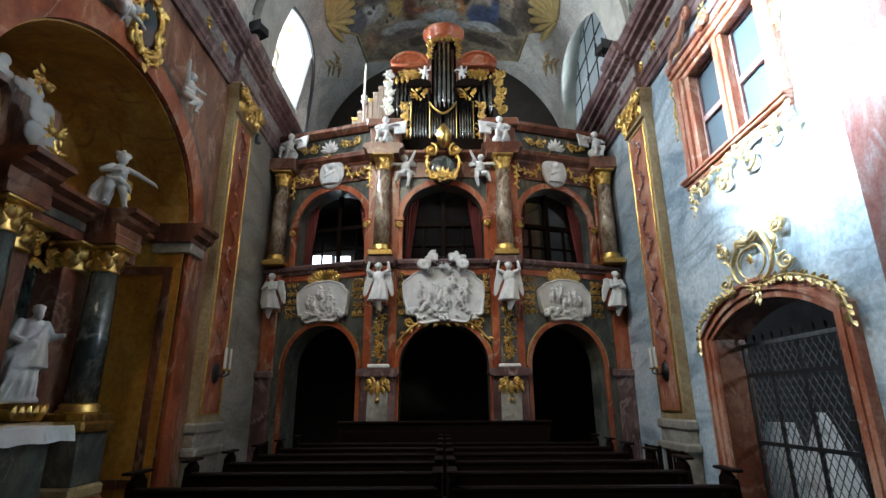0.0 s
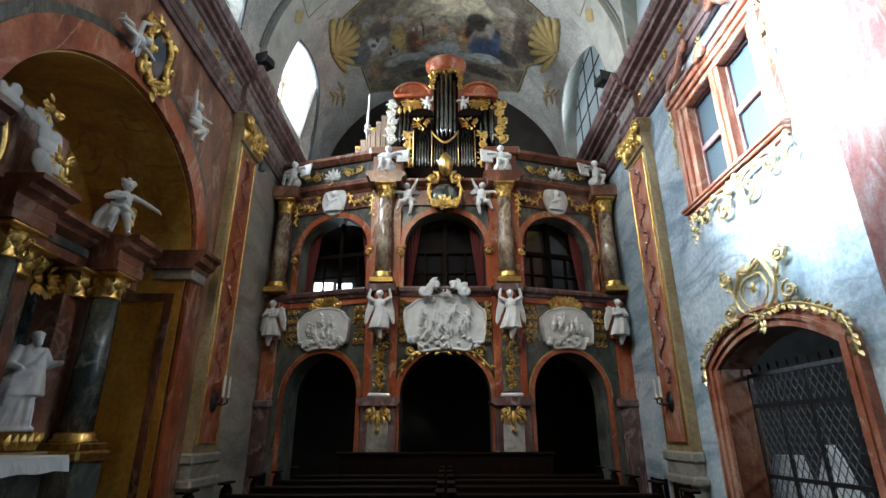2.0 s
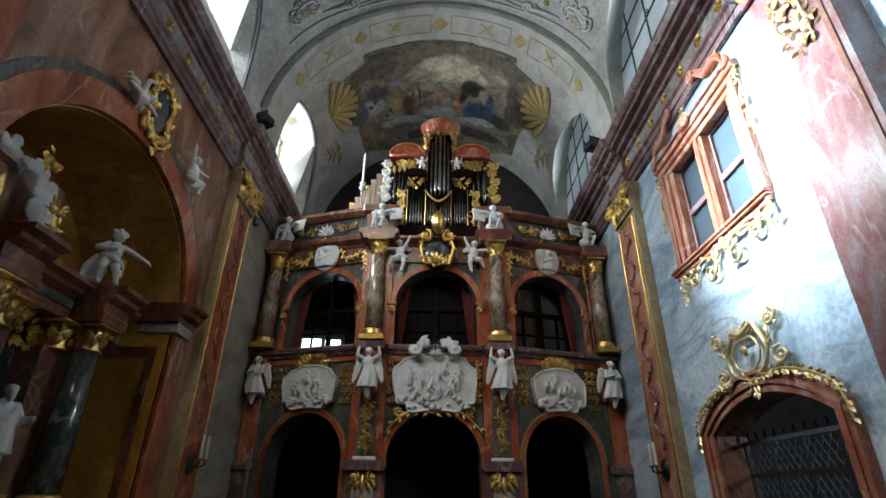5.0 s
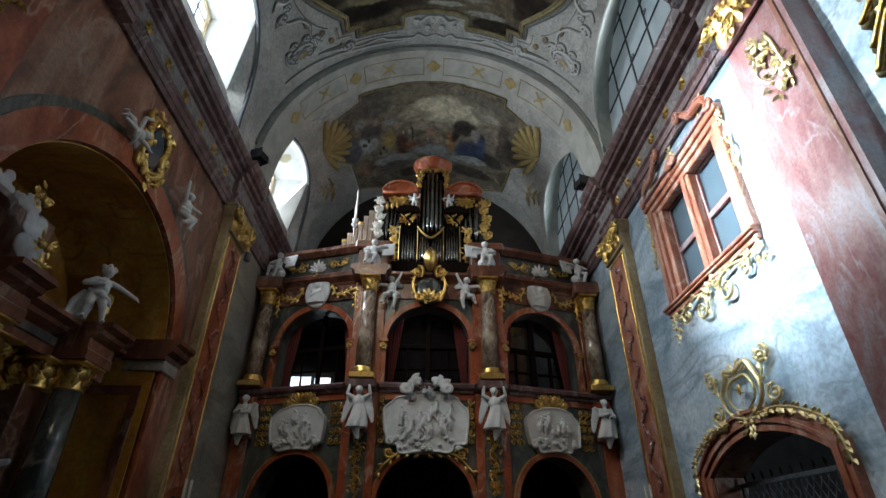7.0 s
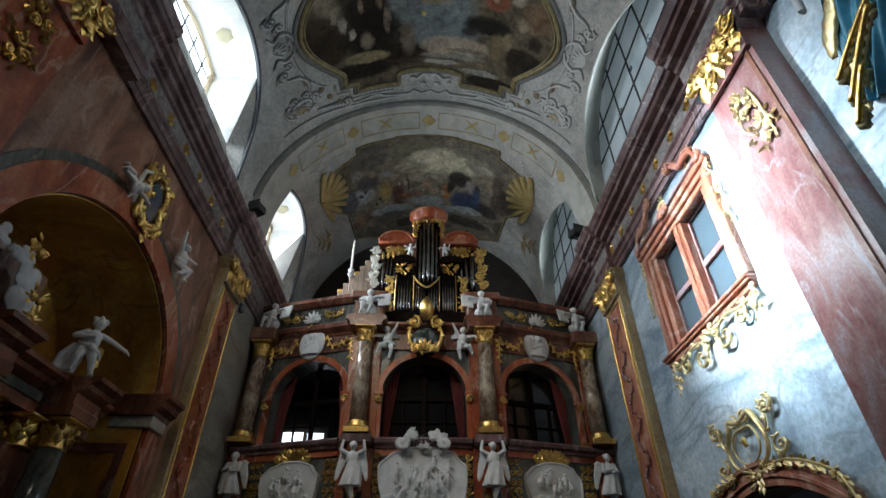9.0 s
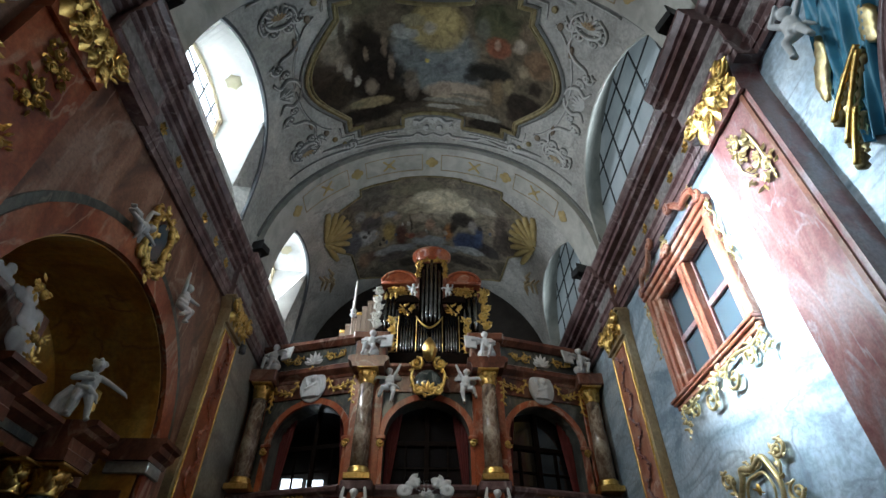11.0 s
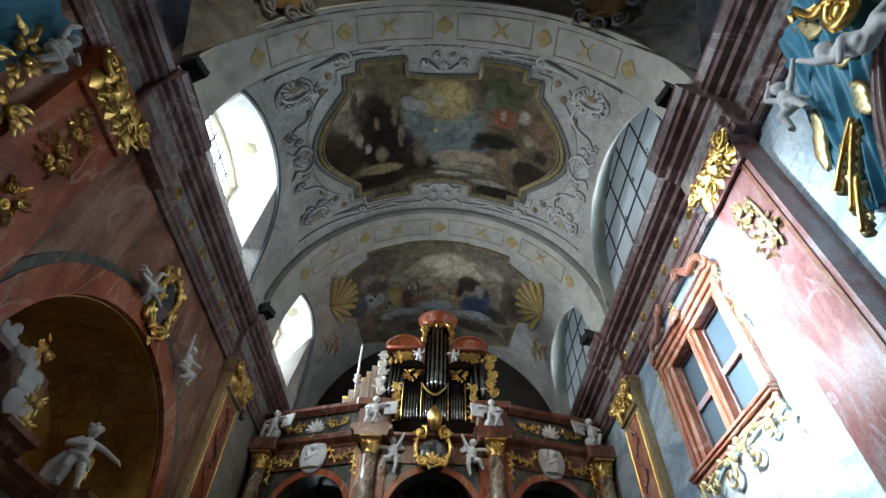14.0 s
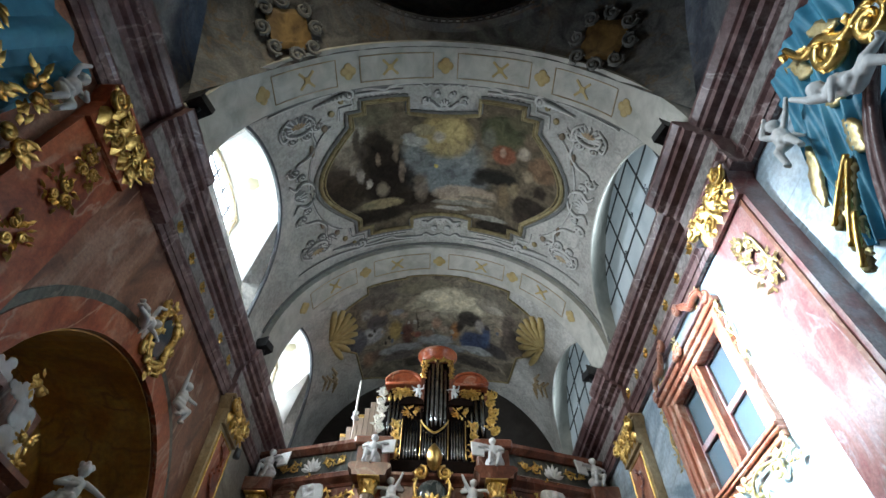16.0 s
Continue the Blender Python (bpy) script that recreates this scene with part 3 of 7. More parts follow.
def wing(bm, root, out, down, n=5):
    """A feathered wing: overlapping blades fanned from the root."""
    root, out, down = Vector(root), Vector(out), Vector(down)
    for i in range(n):
        t = i / (n - 1)
        tip = root.lerp(root + out, 0.35 + 0.65 * t) + down * (0.55 + 0.45 * math.sin(2.2 * t))
        st = root + out * 0.75 * t
        tube(bm, [st, st.lerp(tip, 0.5) + Vector((0, 0.012, 0)), tip], [0.028, 0.042, 0.01], 5)
    tube(bm, [root, root + out * 0.5 + Vector((0, 0, 0.04)), root + out], [0.04, 0.045, 0.02], 6)


def robe(bm, top, bot, rt, rb, folds, seed, sway=0.03, n=36, squash=0.75):
    g = random.Random(seed)
    ph = [g.uniform(0, 6) for _ in range(4)]
    rings = []
    for j in range(9):
        t = j / 8
        c = Vector(top).lerp(Vector(bot), t) + Vector((sway * math.sin(2.6 * t + ph[0]), 0, 0))
        r = rt + (rb - rt) * t ** 0.8
        rings.append([bm.verts.new(c + Vector((r * (1 + 0.16 * t * math.sin(folds * a + ph[1] + t) + 0.08 * t * math.sin((folds + 4) * a + ph[2] - 2 * t)) * math.cos(a),
                                               squash * r * (1 + 0.16 * t * math.sin(folds * a + ph[1] + t)) * math.sin(a), 0))) for a in [2 * math.pi * k / n for k in range(n)]])
    for p, q in zip(rings, rings[1:]):
        for k in range(n):
            j = (k + 1) % n
            bm.faces.new((p[k], q[k], q[j], p[j]))
    bm.faces.new(rings[0])
    bm.faces.new(rings[-1][::-1])


def head(bm, c, r):
    c = Vector(c)
    ball(bm, c, (r * 0.82, r * 0.92, r), 12)
    ball(bm, c + Vector((0, r * 0.2, r * 0.28)), (r * 0.92, r * 0.95, r * 0.82), 10)
    ball(bm, c + Vector((0, -r * 0.86, -r * 0.1)), (r * 0.16, r * 0.22, r * 0.24), 6)
    g = random.Random(int(r * 1e4))
    for i in range(14):
        a = g.uniform(0, 6.28)
        ball(bm, c + Vector((r * 0.8 * math.cos(a), r * 0.2 + r * 0.75 * abs(math.sin(a)), r * g.uniform(-0.1, 0.8))), r * 0.24, 6)


def carved(name, bm, label, category, m, group="", voxel=0.014, mat=None):
    """A carved figure as one smooth mesh."""
    ob = tagged(new(name, mesh(name, bm, mat or WHITE, True)), label, category, group)
    ob.matrix_world = m
    r = ob.modifiers.new("skin", "REMESH")
    r.mode, r.voxel_size, r.use_smooth_shade = "VOXEL", voxel, True
    s = ob.modifiers.new("soften", "SMOOTH")
    s.factor, s.iterations = 0.5, 2
    return ob


def angel(raised=True, seed=1):
    """Winged figure whose robe runs out to a point, 1 m high, for a bracket."""
    bm = B()
    robe(bm, (0, 0, 0.62), (0, 0, 0.2), 0.11, 0.2, 7, seed)
    robe(bm, (0, 0, 0.3), (0.01, 0.0, 0.0), 0.13, 0.03, 6, seed + 5)
    ball(bm, (0, 0, 0.68), (0.12, 0.09, 0.13), 12)
    limb(bm, (0, 0, 0.76), (0, -0.01, 0.84), 0.045, 0.04)
    head(bm, (0, -0.03, 0.9), 0.08)
    if raised:
        for s in (-1, 1):
            limb(bm, (s * 0.1, 0, 0.76), (s * 0.22, -0.02, 0.82), 0.045, 0.036)
            limb(bm, (s * 0.22, -0.02, 0.82), (s * 0.19, -0.02, 0.99), 0.036, 0.028)
    else:
        limb(bm, (-0.11, 0, 0.76), (-0.16, -0.08, 0.62), 0.045, 0.036)
        limb(bm, (-0.16, -0.08, 0.62), (0.0, -0.13, 0.66), 0.036, 0.03)
        limb(bm, (0.11, 0, 0.76), (0.16, -0.08, 0.62), 0.045, 0.036)
        limb(bm, (0.16, -0.08, 0.62), (0.03, -0.14, 0.6), 0.036, 0.03)
    for s in (-1, 1):
        wing(bm, (s * 0.09, 0.07, 0.76), (s * 0.16, 0.02, 0.02), (s * 0.06, 0, -0.48), 6)
    return bm


def putto(arms, legs, lean=0.0, wings=True, cloth=True, seed=1):
    """A plump child figure 1 m high. arms, legs: joint and end of the left and right one."""
    bm = B()
    hip, chest = Vector((0, 0, 0.45)), Vector((lean, -0.01, 0.68))
    tube(bm, [hip, hip.lerp(chest, 0.5) + Vector((0, -0.02, 0)), chest], [0.125, 0.135, 0.125], 12)
    ball(bm, hip, (0.14, 0.12, 0.11), 12)
    ball(bm, chest, (0.14, 0.11, 0.1), 12)
    head(bm, chest + Vector((lean * 0.4, -0.03, 0.21)), 0.115)
    for s, (j, e) in zip((-1, 1), arms):
        sh = chest + Vector((s * 0.12, 0, 0.04))
        limb(bm, sh, j, 0.056, 0.048)
        limb(bm, j, e, 0.046, 0.034)
        ball(bm, Vector(e), 0.04, 8)
    for s, (j, e) in zip((-1, 1), legs):
        limb(bm, hip + Vector((s * 0.07, 0, -0.03)), j, 0.088, 0.068)
        limb(bm, j, e, 0.064, 0.042)
        ball(bm, Vector(e) + Vector((0, -0.05, -0.01)), (0.038, 0.075, 0.034), 8)
    if cloth:
        tube(bm, [(-0.17, 0, 0.5), (0, -0.13, 0.44), (0.17, -0.03, 0.4), (0.26, 0.04, 0.3)], [0.04, 0.055, 0.05, 0.02], 8)
    if wings:
        for s in (-1, 1):
            wing(bm, chest + Vector((s * 0.06, 0.1, 0.05)), (s * 0.22, 0.05, 0.1), (s * 0.08, 0.02, -0.2), 5)
    return bm


def reader(seed=1, hand=1):
    """A child angel seated beside an open tablet."""
    bm = putto([((-0.25 * hand, -0.1, 0.6), (-0.1 * hand, -0.2, 0.55)) if hand > 0 else ((-0.3, -0.1, 0.72), (-0.45, -0.12, 0.7)),
                ((0.3, -0.1, 0.72), (0.45, -0.12, 0.7)) if hand > 0 else ((0.25, -0.1, 0.6), (0.1, -0.2, 0.55))],
               [((-0.15, -0.25, 0.4), (-0.18, -0.22, 0.1)), ((0.12, -0.25, 0.36), (0.02, -0.2, 0.06))], 0.03 * hand, True, True, seed)
    box(bm, -0.19, 0.19, -0.03, 0.03, -0.24, 0.24, Matrix.Translation((0.5 * hand, -0.05, 0.62)) @ pose(0, 0, 0, -12, 0, -12 * hand))
    ball(bm, (0, 0.05, 0.24), (0.3, 0.14, 0.2), 10)
    return bm


def apostle():
    bm = B()
    robe(bm, (0.03, 0, 0.66), (-0.03, 0, 0.04), 0.12, 0.19, 7, 3, 0.04)
    robe(bm, (0.02, -0.02, 0.74), (0.04, -0.05, 0.34), 0.12, 0.2, 5, 8, 0.02)
    box(bm, -0.24, 0.2, -0.16, 0.14, 0.0, 0.05, None, 0.015)
    tube(bm, [(0.14, -0.02, 0.74), (0.03, -0.14, 0.58), (-0.16, -0.1, 0.46), (-0.2, -0.02, 0.3)], [0.05, 0.06, 0.06, 0.03], 8)
    ball(bm, (0.03, 0, 0.76), (0.13, 0.09, 0.1), 12)
    limb(bm, (0.03, 0, 0.82), (0.04, -0.02, 0.88), 0.045, 0.04)
    head(bm, (0.045, -0.04, 0.925), 0.07)
    ball(bm, (0.05, -0.1, 0.875), (0.04, 0.04, 0.055), 8)
    limb(bm, (0.15, 0, 0.79), (0.22, -0.04, 0.66), 0.05, 0.045)
    limb(bm, (0.22, -0.04, 0.66), (0.3, -0.16, 0.68), 0.042, 0.03)
    limb(bm, (-0.1, 0, 0.79), (-0.17, -0.06, 0.64), 0.055, 0.045)
    limb(bm, (-0.17, -0.06, 0.64), (-0.07, -0.15, 0.6), 0.042, 0.03)
    for i in range(7):    # mantle folds that fall from the shoulder across the body
        t = i / 6
        tube(bm, [(0.15 - 0.04 * t, -0.06, 0.78 - 0.02 * i), (0.06 - 0.05 * t, -0.15, 0.64 - 0.045 * i), (-0.12 - 0.02 * t, -0.15, 0.52 - 0.05 * i), (-0.19, -0.05, 0.46 - 0.05 * i)], [0.02, 0.026, 0.026, 0.014], 6)
    for i in range(7):    # long folds of the skirt
        x = -0.17 + 0.055 * i
        tube(bm, [(0.5 * x + 0.04, -0.11, 0.42), (0.8 * x, -0.15 - 0.02 * (i % 2), 0.22), (x - 0.02, -0.13, 0.05)], [0.014, 0.026, 0.03], 6)
    return bm


def cloud(bm, f, wide, high, seed, n=12):
    g = random.Random(seed)
    for i in range(n):
        a, q = g.uniform(0, 6.28), math.sqrt(g.uniform(0, 1))
        r = min(wide, high) * g.uniform(0.2, 0.34)
        mm = Matrix.Translation(f(q * (wide / 2 - r * 0.5) * math.cos(a), q * (high / 2 - r * 0.5) * math.sin(a), 0.02))
        ball(bm, (0, 0, 0), (r, r * 0.3, r), 10, mm)
    return bm


def shield(wide, high, seed, crowd=7):
    """A cartouche-shaped board with figures and clouds in low relief, drawn as plain raised shapes."""
    bm = B()
    pts = []
    for i in range(64):
        a = 2 * math.pi * i / 64
        k = 1 + 0.05 * math.cos(4 * a + 0.4) + 0.045 * math.sin(9 * a) * (1.5 if math.sin(a) < -0.3 else 0.5)
        c, s = math.cos(a), math.sin(a)
        pts.append((wide / 2 * k * math.copysign(abs(c) ** 0.55, c), high / 2 * k * math.copysign(abs(s) ** 0.55, s)))
    prism(bm, pts, -0.05, 0.08, "y")
    rim = [Vector((u * 0.97, -0.055, w * 0.97)) for u, w in pts]
    tube(bm, rim + rim[:1], 0.02, 6)
    g = random.Random(seed)
    for i in range(crowd):
        u, w = (i + 0.5) / crowd * wide * 0.6 - wide * 0.3 + g.uniform(-0.04, 0.04), g.uniform(-0.16, 0.24) * high
        if abs(u) > wide * 0.36:
            continue
        lean = g.uniform(-0.12, 0.12)
        tube(bm, [(u - lean, -0.07, w - 0.17 * high), (u - 0.2 * lean + g.uniform(-0.04, 0.04), -0.1, w - 0.04), (u, -0.09, w + 0.1 * high)], [0.022, 0.05, 0.028], 7)
        limb(bm, (u, -0.1, w - 0.02), (u + 1.2 * lean + g.uniform(-0.06, 0.06), -0.1, w - g.uniform(0.08, 0.2) * high), 0.024, 0.016, 6)
        ball(bm, (u, -0.1, w + 0.1 * high + 0.04), 0.03, 8)
        limb(bm, (u, -0.1, w + 0.05 * high), (u + g.uniform(-0.16, 0.16), -0.1, w + g.uniform(-0.04, 0.16) * high), 0.018, 0.013, 6)
    for i in range(26):
        u = g.uniform(-0.42, 0.42) * wide
        w = -0.46 * high + g.uniform(0, 0.24) * high
        r = g.uniform(0.035, 0.075)
        ball(bm, (u, -0.06, w), (r, 0.05, r * 0.8), 8)
        pts2 = [(u + r * 0.7 * math.cos(t) * (1 - t / 9), -0.105, w + r * 0.6 * math.sin(t) * (1 - t / 9)) for t in [k * 0.5 for k in range(13)]]
        tube(bm, pts2, 0.014, 5)
    return bm

# ---- the large structure ----
def weld0(bm):
    bmesh.ops.remove_doubles(bm, verts=bm.verts, dist=0.0006)
    return bm


XL, XR = -4.0, 4.0          # nave walls
PL, PR = -3.85, 3.7         # faces of the pilasters
ZC, RV = 8.6, 3.8           # spring and radius of the vault
Y1, Y2, YE = 3.15, 8.3, 14.0  # first and second transverse arch, end wall
LUNETTES = {-1: ((5.4, 1.97), (10.4, 1.97)), 1: ((5.95, 2.4), (11.1, 2.35))}   # centre and half-width along the nave

single("floor", box(B(), -8, 9, -8, 16, -0.3, 0.0), STONE, "dark worn stone floor of the nave", "floor", kind="structure")

# right wall, pale blue stucco, with an arched doorway and a window opening
bm = B()
WT = 0.45
arched(bm, 4.2, 8.4, 0, 4.95, 5.12, 7.55, 2.46, 0.36, XR, XR + WT, axis="x", low=True)
box(bm, XR, XR + WT, 4.2, 5.2, 4.95, 8.7)
box(bm, XR, XR + WT, 7.25, 8.4, 4.95, 8.7)
box(bm, XR, XR + WT, 5.2, 7.25, 6.96, 8.7)
box(bm, XR, XR + WT, 8.4, YE, 0, 8.7)
box(bm, XR, XR + WT, 3.0, 4.2, 0, 8.7)
single("wall_right", bm, BLUEWALL, "pale blue marbled stucco wall with doorway and window", "wall", kind="structure")
bm = B()
box(bm, XR, XR + WT, -7, 3.0, 0, 8.7)
single("wall_right_crossing", bm, BLUEWALL, "pale blue marbled stucco wall beside the crossing", "wall", kind="structure")
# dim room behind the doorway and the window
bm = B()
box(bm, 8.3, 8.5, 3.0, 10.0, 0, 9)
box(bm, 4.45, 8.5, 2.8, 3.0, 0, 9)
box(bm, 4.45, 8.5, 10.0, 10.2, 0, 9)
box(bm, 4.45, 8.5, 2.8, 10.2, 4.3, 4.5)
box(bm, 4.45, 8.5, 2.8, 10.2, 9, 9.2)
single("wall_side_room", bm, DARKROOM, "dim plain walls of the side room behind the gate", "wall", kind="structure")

# left wall with the round-arched recess of the side altar
bm = B()
arched(bm, 3.3, 8.4, 0, 8.7, 3.65, 7.55, 4.15, 1.72, -4.55, XL, axis="x")
box(bm, -4.55, XL, -7, 3.3, 0, 8.7)
single("wall_left", bm, RUST, "mauve and brown marbled stucco wall above the altar recess", "wall", kind="structure")
bm = B()
box(bm, -4.55, XL, 8.4, YE, 0, 8.7)
single("wall_left_gallery", bm, GREYWALL, "grey marbled stucco wall beside the gallery", "wall", kind="structure")
for x0, x1, y0, y1, z0, z1 in ((-5.75, -5.6, 3.0, 8.2, 0, 6.4), (-5.6, -4.55, 3.0, 3.5, 0, 6.4), (-5.6, -4.55, 7.7, 8.2, 0, 6.4)):
    single("wall_altar_recess", box(B(), x0, x1, y0, y1, z0, z1), OCHRE, "ochre marbled wall of the altar recess", "wall", kind="structure")
bm = B()
A = arc(5.6, 4.15, 2.1, 1.85, 0, 180, 28)
C = arc(5.6, 4.15, 2.2, 2.1, 0, 180, 28)
for i in range(28):
    prism(bm, [A[i], C[i], C[i + 1], A[i + 1]], -5.6, -4.55, "x")
single("ceiling_recess", weld0(bm), OCHRE, "dark ochre barrel of the altar recess", "vault", kind="structure", smooth=True)
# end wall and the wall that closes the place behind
single("wall_end", box(B(), -4.6, 4.6, YE, YE + 0.3, 0, 13), ENDWALL, "plain end wall behind the organ, shade in its colour", "wall", kind="structure")
single("wall_back", box(B(), -8, 8, -7.3, -7.0, 0, 16), BROWN, "plain wall closing the church behind", "wall", kind="structure")


def lun(y, side):
    """Angle at which the vault begins at y: raised where a lunette cuts it."""
    best = 0.0
    for c, h in LUNETTES[side]:
        k = 1 - ((y - c) / h) ** 2
        if k > 0:
            best = max(best, radians(28.5 if side < 0 else 30) * k ** 0.38)
    return best


def edge(y, side, r=RV):
    a = lun(y, side)
    return (side * r * math.cos(a), y, ZC + r * math.sin(a))


# barrel vault with lunettes cut into both sides
ys = {Y1 + (YE - Y1) * i / 60 for i in range(61)}
for side in (-1, 1):
    for c, h in LUNETTES[side]:
        ys |= {c - h * math.cos(math.pi * i / 40) for i in range(41)}
ys = sorted(ys)
bm = B()
NV = 40
cols = []
for y in ys:
    a, e = lun(y, 1), math.pi - lun(y, -1)
    cols.append([bm.verts.new((RV * math.cos(a + (e - a) * i / NV), y, ZC + RV * math.sin(a + (e - a) * i / NV))) for i in range(NV + 1)])
for p, q in zip(cols, cols[1:]):
    for i in range(NV):
        bm.faces.new((p[i], p[i + 1], q[i + 1], q[i]))
single("ceiling", bm, VAULT, "grey painted barrel vault with faded ornament", "vault", kind="structure", smooth=True)

# left side: bright clerestory windows in faceted splays, above a low parapet
for k, (c, h) in enumerate(LUNETTES[-1]):
    dy = c - 5.4
    gx, g0, g1, gz = -4.42, 4.7 + dy, 6.45 + dy, 10.66
    sill, far = 9.14, 6.95 + dy
    ya, yb = 4.05 + dy, 6.2 + dy
    n = 20
    soffit, head_line = [], []
    bm = B()
    for i in range(n + 1):
        t = i / n
        soffit.append(bm.verts.new(edge(ya + (yb - ya) * t, -1)))
        head_line.append(bm.verts.new((gx, g0 + (g1 - g0) * t, gz - 0.1 + 0.16 * math.sin(math.pi * t))))
    for i in range(n):
        bm.faces.new((soffit[i], soffit[i + 1], head_line[i + 1], head_line[i]))
    jamb = [bm.verts.new(edge(yb, -1)), bm.verts.new((-3.96, far, sill)), bm.verts.new((gx, g1, sill)), bm.verts.new((gx, g1, gz - 0.1))]
    bm.faces.new(jamb)
    s0 = [bm.verts.new(v) for v in ((-3.96, far, sill), (gx, g1, sill), (gx, g0, sill), (-3.96, 4.1 + dy, sill))]
    bm.faces.new(s0)
    single("window_reveal", bm, PLASTER, "white splayed plaster reveal of a clerestory window", "window reveal", kind="structure")
    bm = B()
    fan = bm.verts.new((gx, g0, gz - 0.1))
    low = bm.verts.new((gx, g0, sill))
    near = [bm.verts.new(edge(c - h + (ya - c + h) * i / 8, -1)) for i in range(9)]
    for a, b in zip(near, near[1:]):
        bm.faces.new((a, b, fan))
    foot = bm.verts.new((-3.97, c - h, sill))
    bm.faces.new((near[0], fan, low, foot))
    wall_pt, base_pt = bm.verts.new((-3.96, far, sill)), bm.verts.new((-3.96, c + h, ZC))
    farp = [bm.verts.new(edge(yb + (c + h - yb) * i / 10, -1)) for i in range(11)]
    for a, b in zip(farp, farp[1:]):
        bm.faces.new((a, b, wall_pt))
    bm.faces.new((farp[-1], base_pt, wall_pt))
    single("lunette_soffit", bm, VAULT, "grey painted soffit of a lunette", "vault", kind="structure")
    single("window_parapet", box(B(), -4.5, -3.955, c - h - 0.1, c + h + 0.1, ZC - 0.1, sill - 0.004), VAULT, "grey plastered parapet under a clerestory window", "wall", kind="structure")
    bm = B()
    m = Matrix.Translation((-3.86, 5.45 + dy, 10.45)) @ Vector((0.42, 0, -0.9)).to_track_quat("Z", "Y").to_matrix().to_4x4()
    lathe(bm, [(0.15, 0.0), (0.15, 0.008), (0.1, 0.012)], 18, m, 6, 0.12)
    single("reveal_rosette", bm, PALEYELLOW, "faint yellow rosette painted on the window soffit", "rosette", "soffit rosettes")
    win = empty("window_%d" % (k + 1), "bright arched clerestory window with thin leaded bars", "window", kind="structure")
    part("pane", box(B(), gx - 0.06, gx - 0.04, g0 - 0.1, g1 + 0.1, sill - 0.3, gz + 0.2), PAPER, win)
    for j in range(2):
        d = 0.07 * j
        top = [(gx + 0.01 + 0.01 * j, g0 + (g1 - g0) * i / 12, gz - 0.13 - d + 0.16 * math.sin(math.pi * i / 12)) for i in range(13)]
        part("window_frame", tube(B(), top, 0.028, 6), WARMFRAME, win)
        part("window_frame", box(B(), gx - 0.03, gx + 0.02, g1 - 0.05 - d, g1 - 0.01 - d, sill, gz - 0.1), WARMFRAME, win)
    for i in range(1, 4):
        y = g0 + (g1 - g0) * i / 4
        part("bar", box(B(), gx - 0.03, gx - 0.01, y - 0.014, y + 0.014, sill, gz - 0.06), LEAD, win)
    for i in range(1, 4):
        z = sill + 0.42 * i - 0.05
        part("bar", box(B(), gx - 0.03, gx - 0.012, g0, g1, z - 0.014, z + 0.014), LEAD, win)

# right side: shallow lunettes closed by a large blind window, given a slight glow
for k, (c, h) in enumerate(LUNETTES[1]):
    n = 36
    yy = [c - h * math.cos(math.pi * i / n) for i in range(n + 1)]
    bm = B()
    inner = [bm.verts.new(edge(y, 1)) for y in yy]
    outer = [bm.verts.new((4.02, c + (y - c) * 0.985, ZC + RV * math.sin(lun(y, 1)) * 1.72)) for y in yy]
    for i in range(n):
        bm.faces.new((inner[i], inner[i + 1], outer[i + 1], outer[i]))
    single("lunette_soffit", bm, BAND, "cream plastered soffit of a lunette", "vault", kind="structure", smooth=True)
    win = empty("window_%d" % (k + 5), "large grey arched blind window with lattice bars and an added glow", "window", kind="structure")
    bm = B()
    prism(bm, [(c + (y - c) * 0.985, ZC + RV * math.sin(lun(y, 1)) * 1.72) for y in yy], 4.0, 4.04, axis="x")
    part("pane", bm, LATTICE_PANE, win)
    for i in range(1, 6):
        y = c - h + 2 * h * i / 6
        part("bar", box(B(), 3.975, 3.997, y - 0.016, y + 0.016, ZC, ZC + RV * math.sin(lun(y, 1)) * 1.7), LEAD, win)
    for i in range(1, 5):
        z = ZC + 0.72 * i
        w = h * 0.96 * math.sqrt(max(0.02, 1 - (math.asin(min(1, (z - ZC) / RV / 1.72)) / radians(30)) ** (1 / 0.38)))
        part("bar", box(B(), 3.97, 3.994, c - w, c + w, z - 0.014, z + 0.014), LEAD, win)
    for i in range(3):
        bm = B()
        scroll(bm, flat(Matrix.Translation((3.985, c - 0.9 + 0.8 * i, ZC + 1.5 + 0.3 * (i % 2))) @ pose(0, 0, 0, 0, 0, -90)), 0, 0, 0.1, 1, 1 + i, 0.008, 1.1, 1, 14)
        part("curl", bm, LEAD, win, "thin dark scroll on the pane")

for side in (-1, 1):
    for c, h in LUNETTES[side]:
        bm = B()
        tube(bm, [edge(c - h * math.cos(math.pi * i / 48), side, RV - 0.02) for i in range(49)], 0.05 if side < 0 else 0.03, 6)
        single("lunette_moulding", bm, LEAD if side < 0 else BAND, "moulded edge of a lunette", "moulding", kind="structure")
    bm = B()
    box(bm, side * 3.75, side * 4.6, 3.0, YE, ZC - 0.12, ZC - 0.004)
    single("wall_ledge", bm, PLASTER, "plastered ledge above the cornice", "ledge", kind="structure")

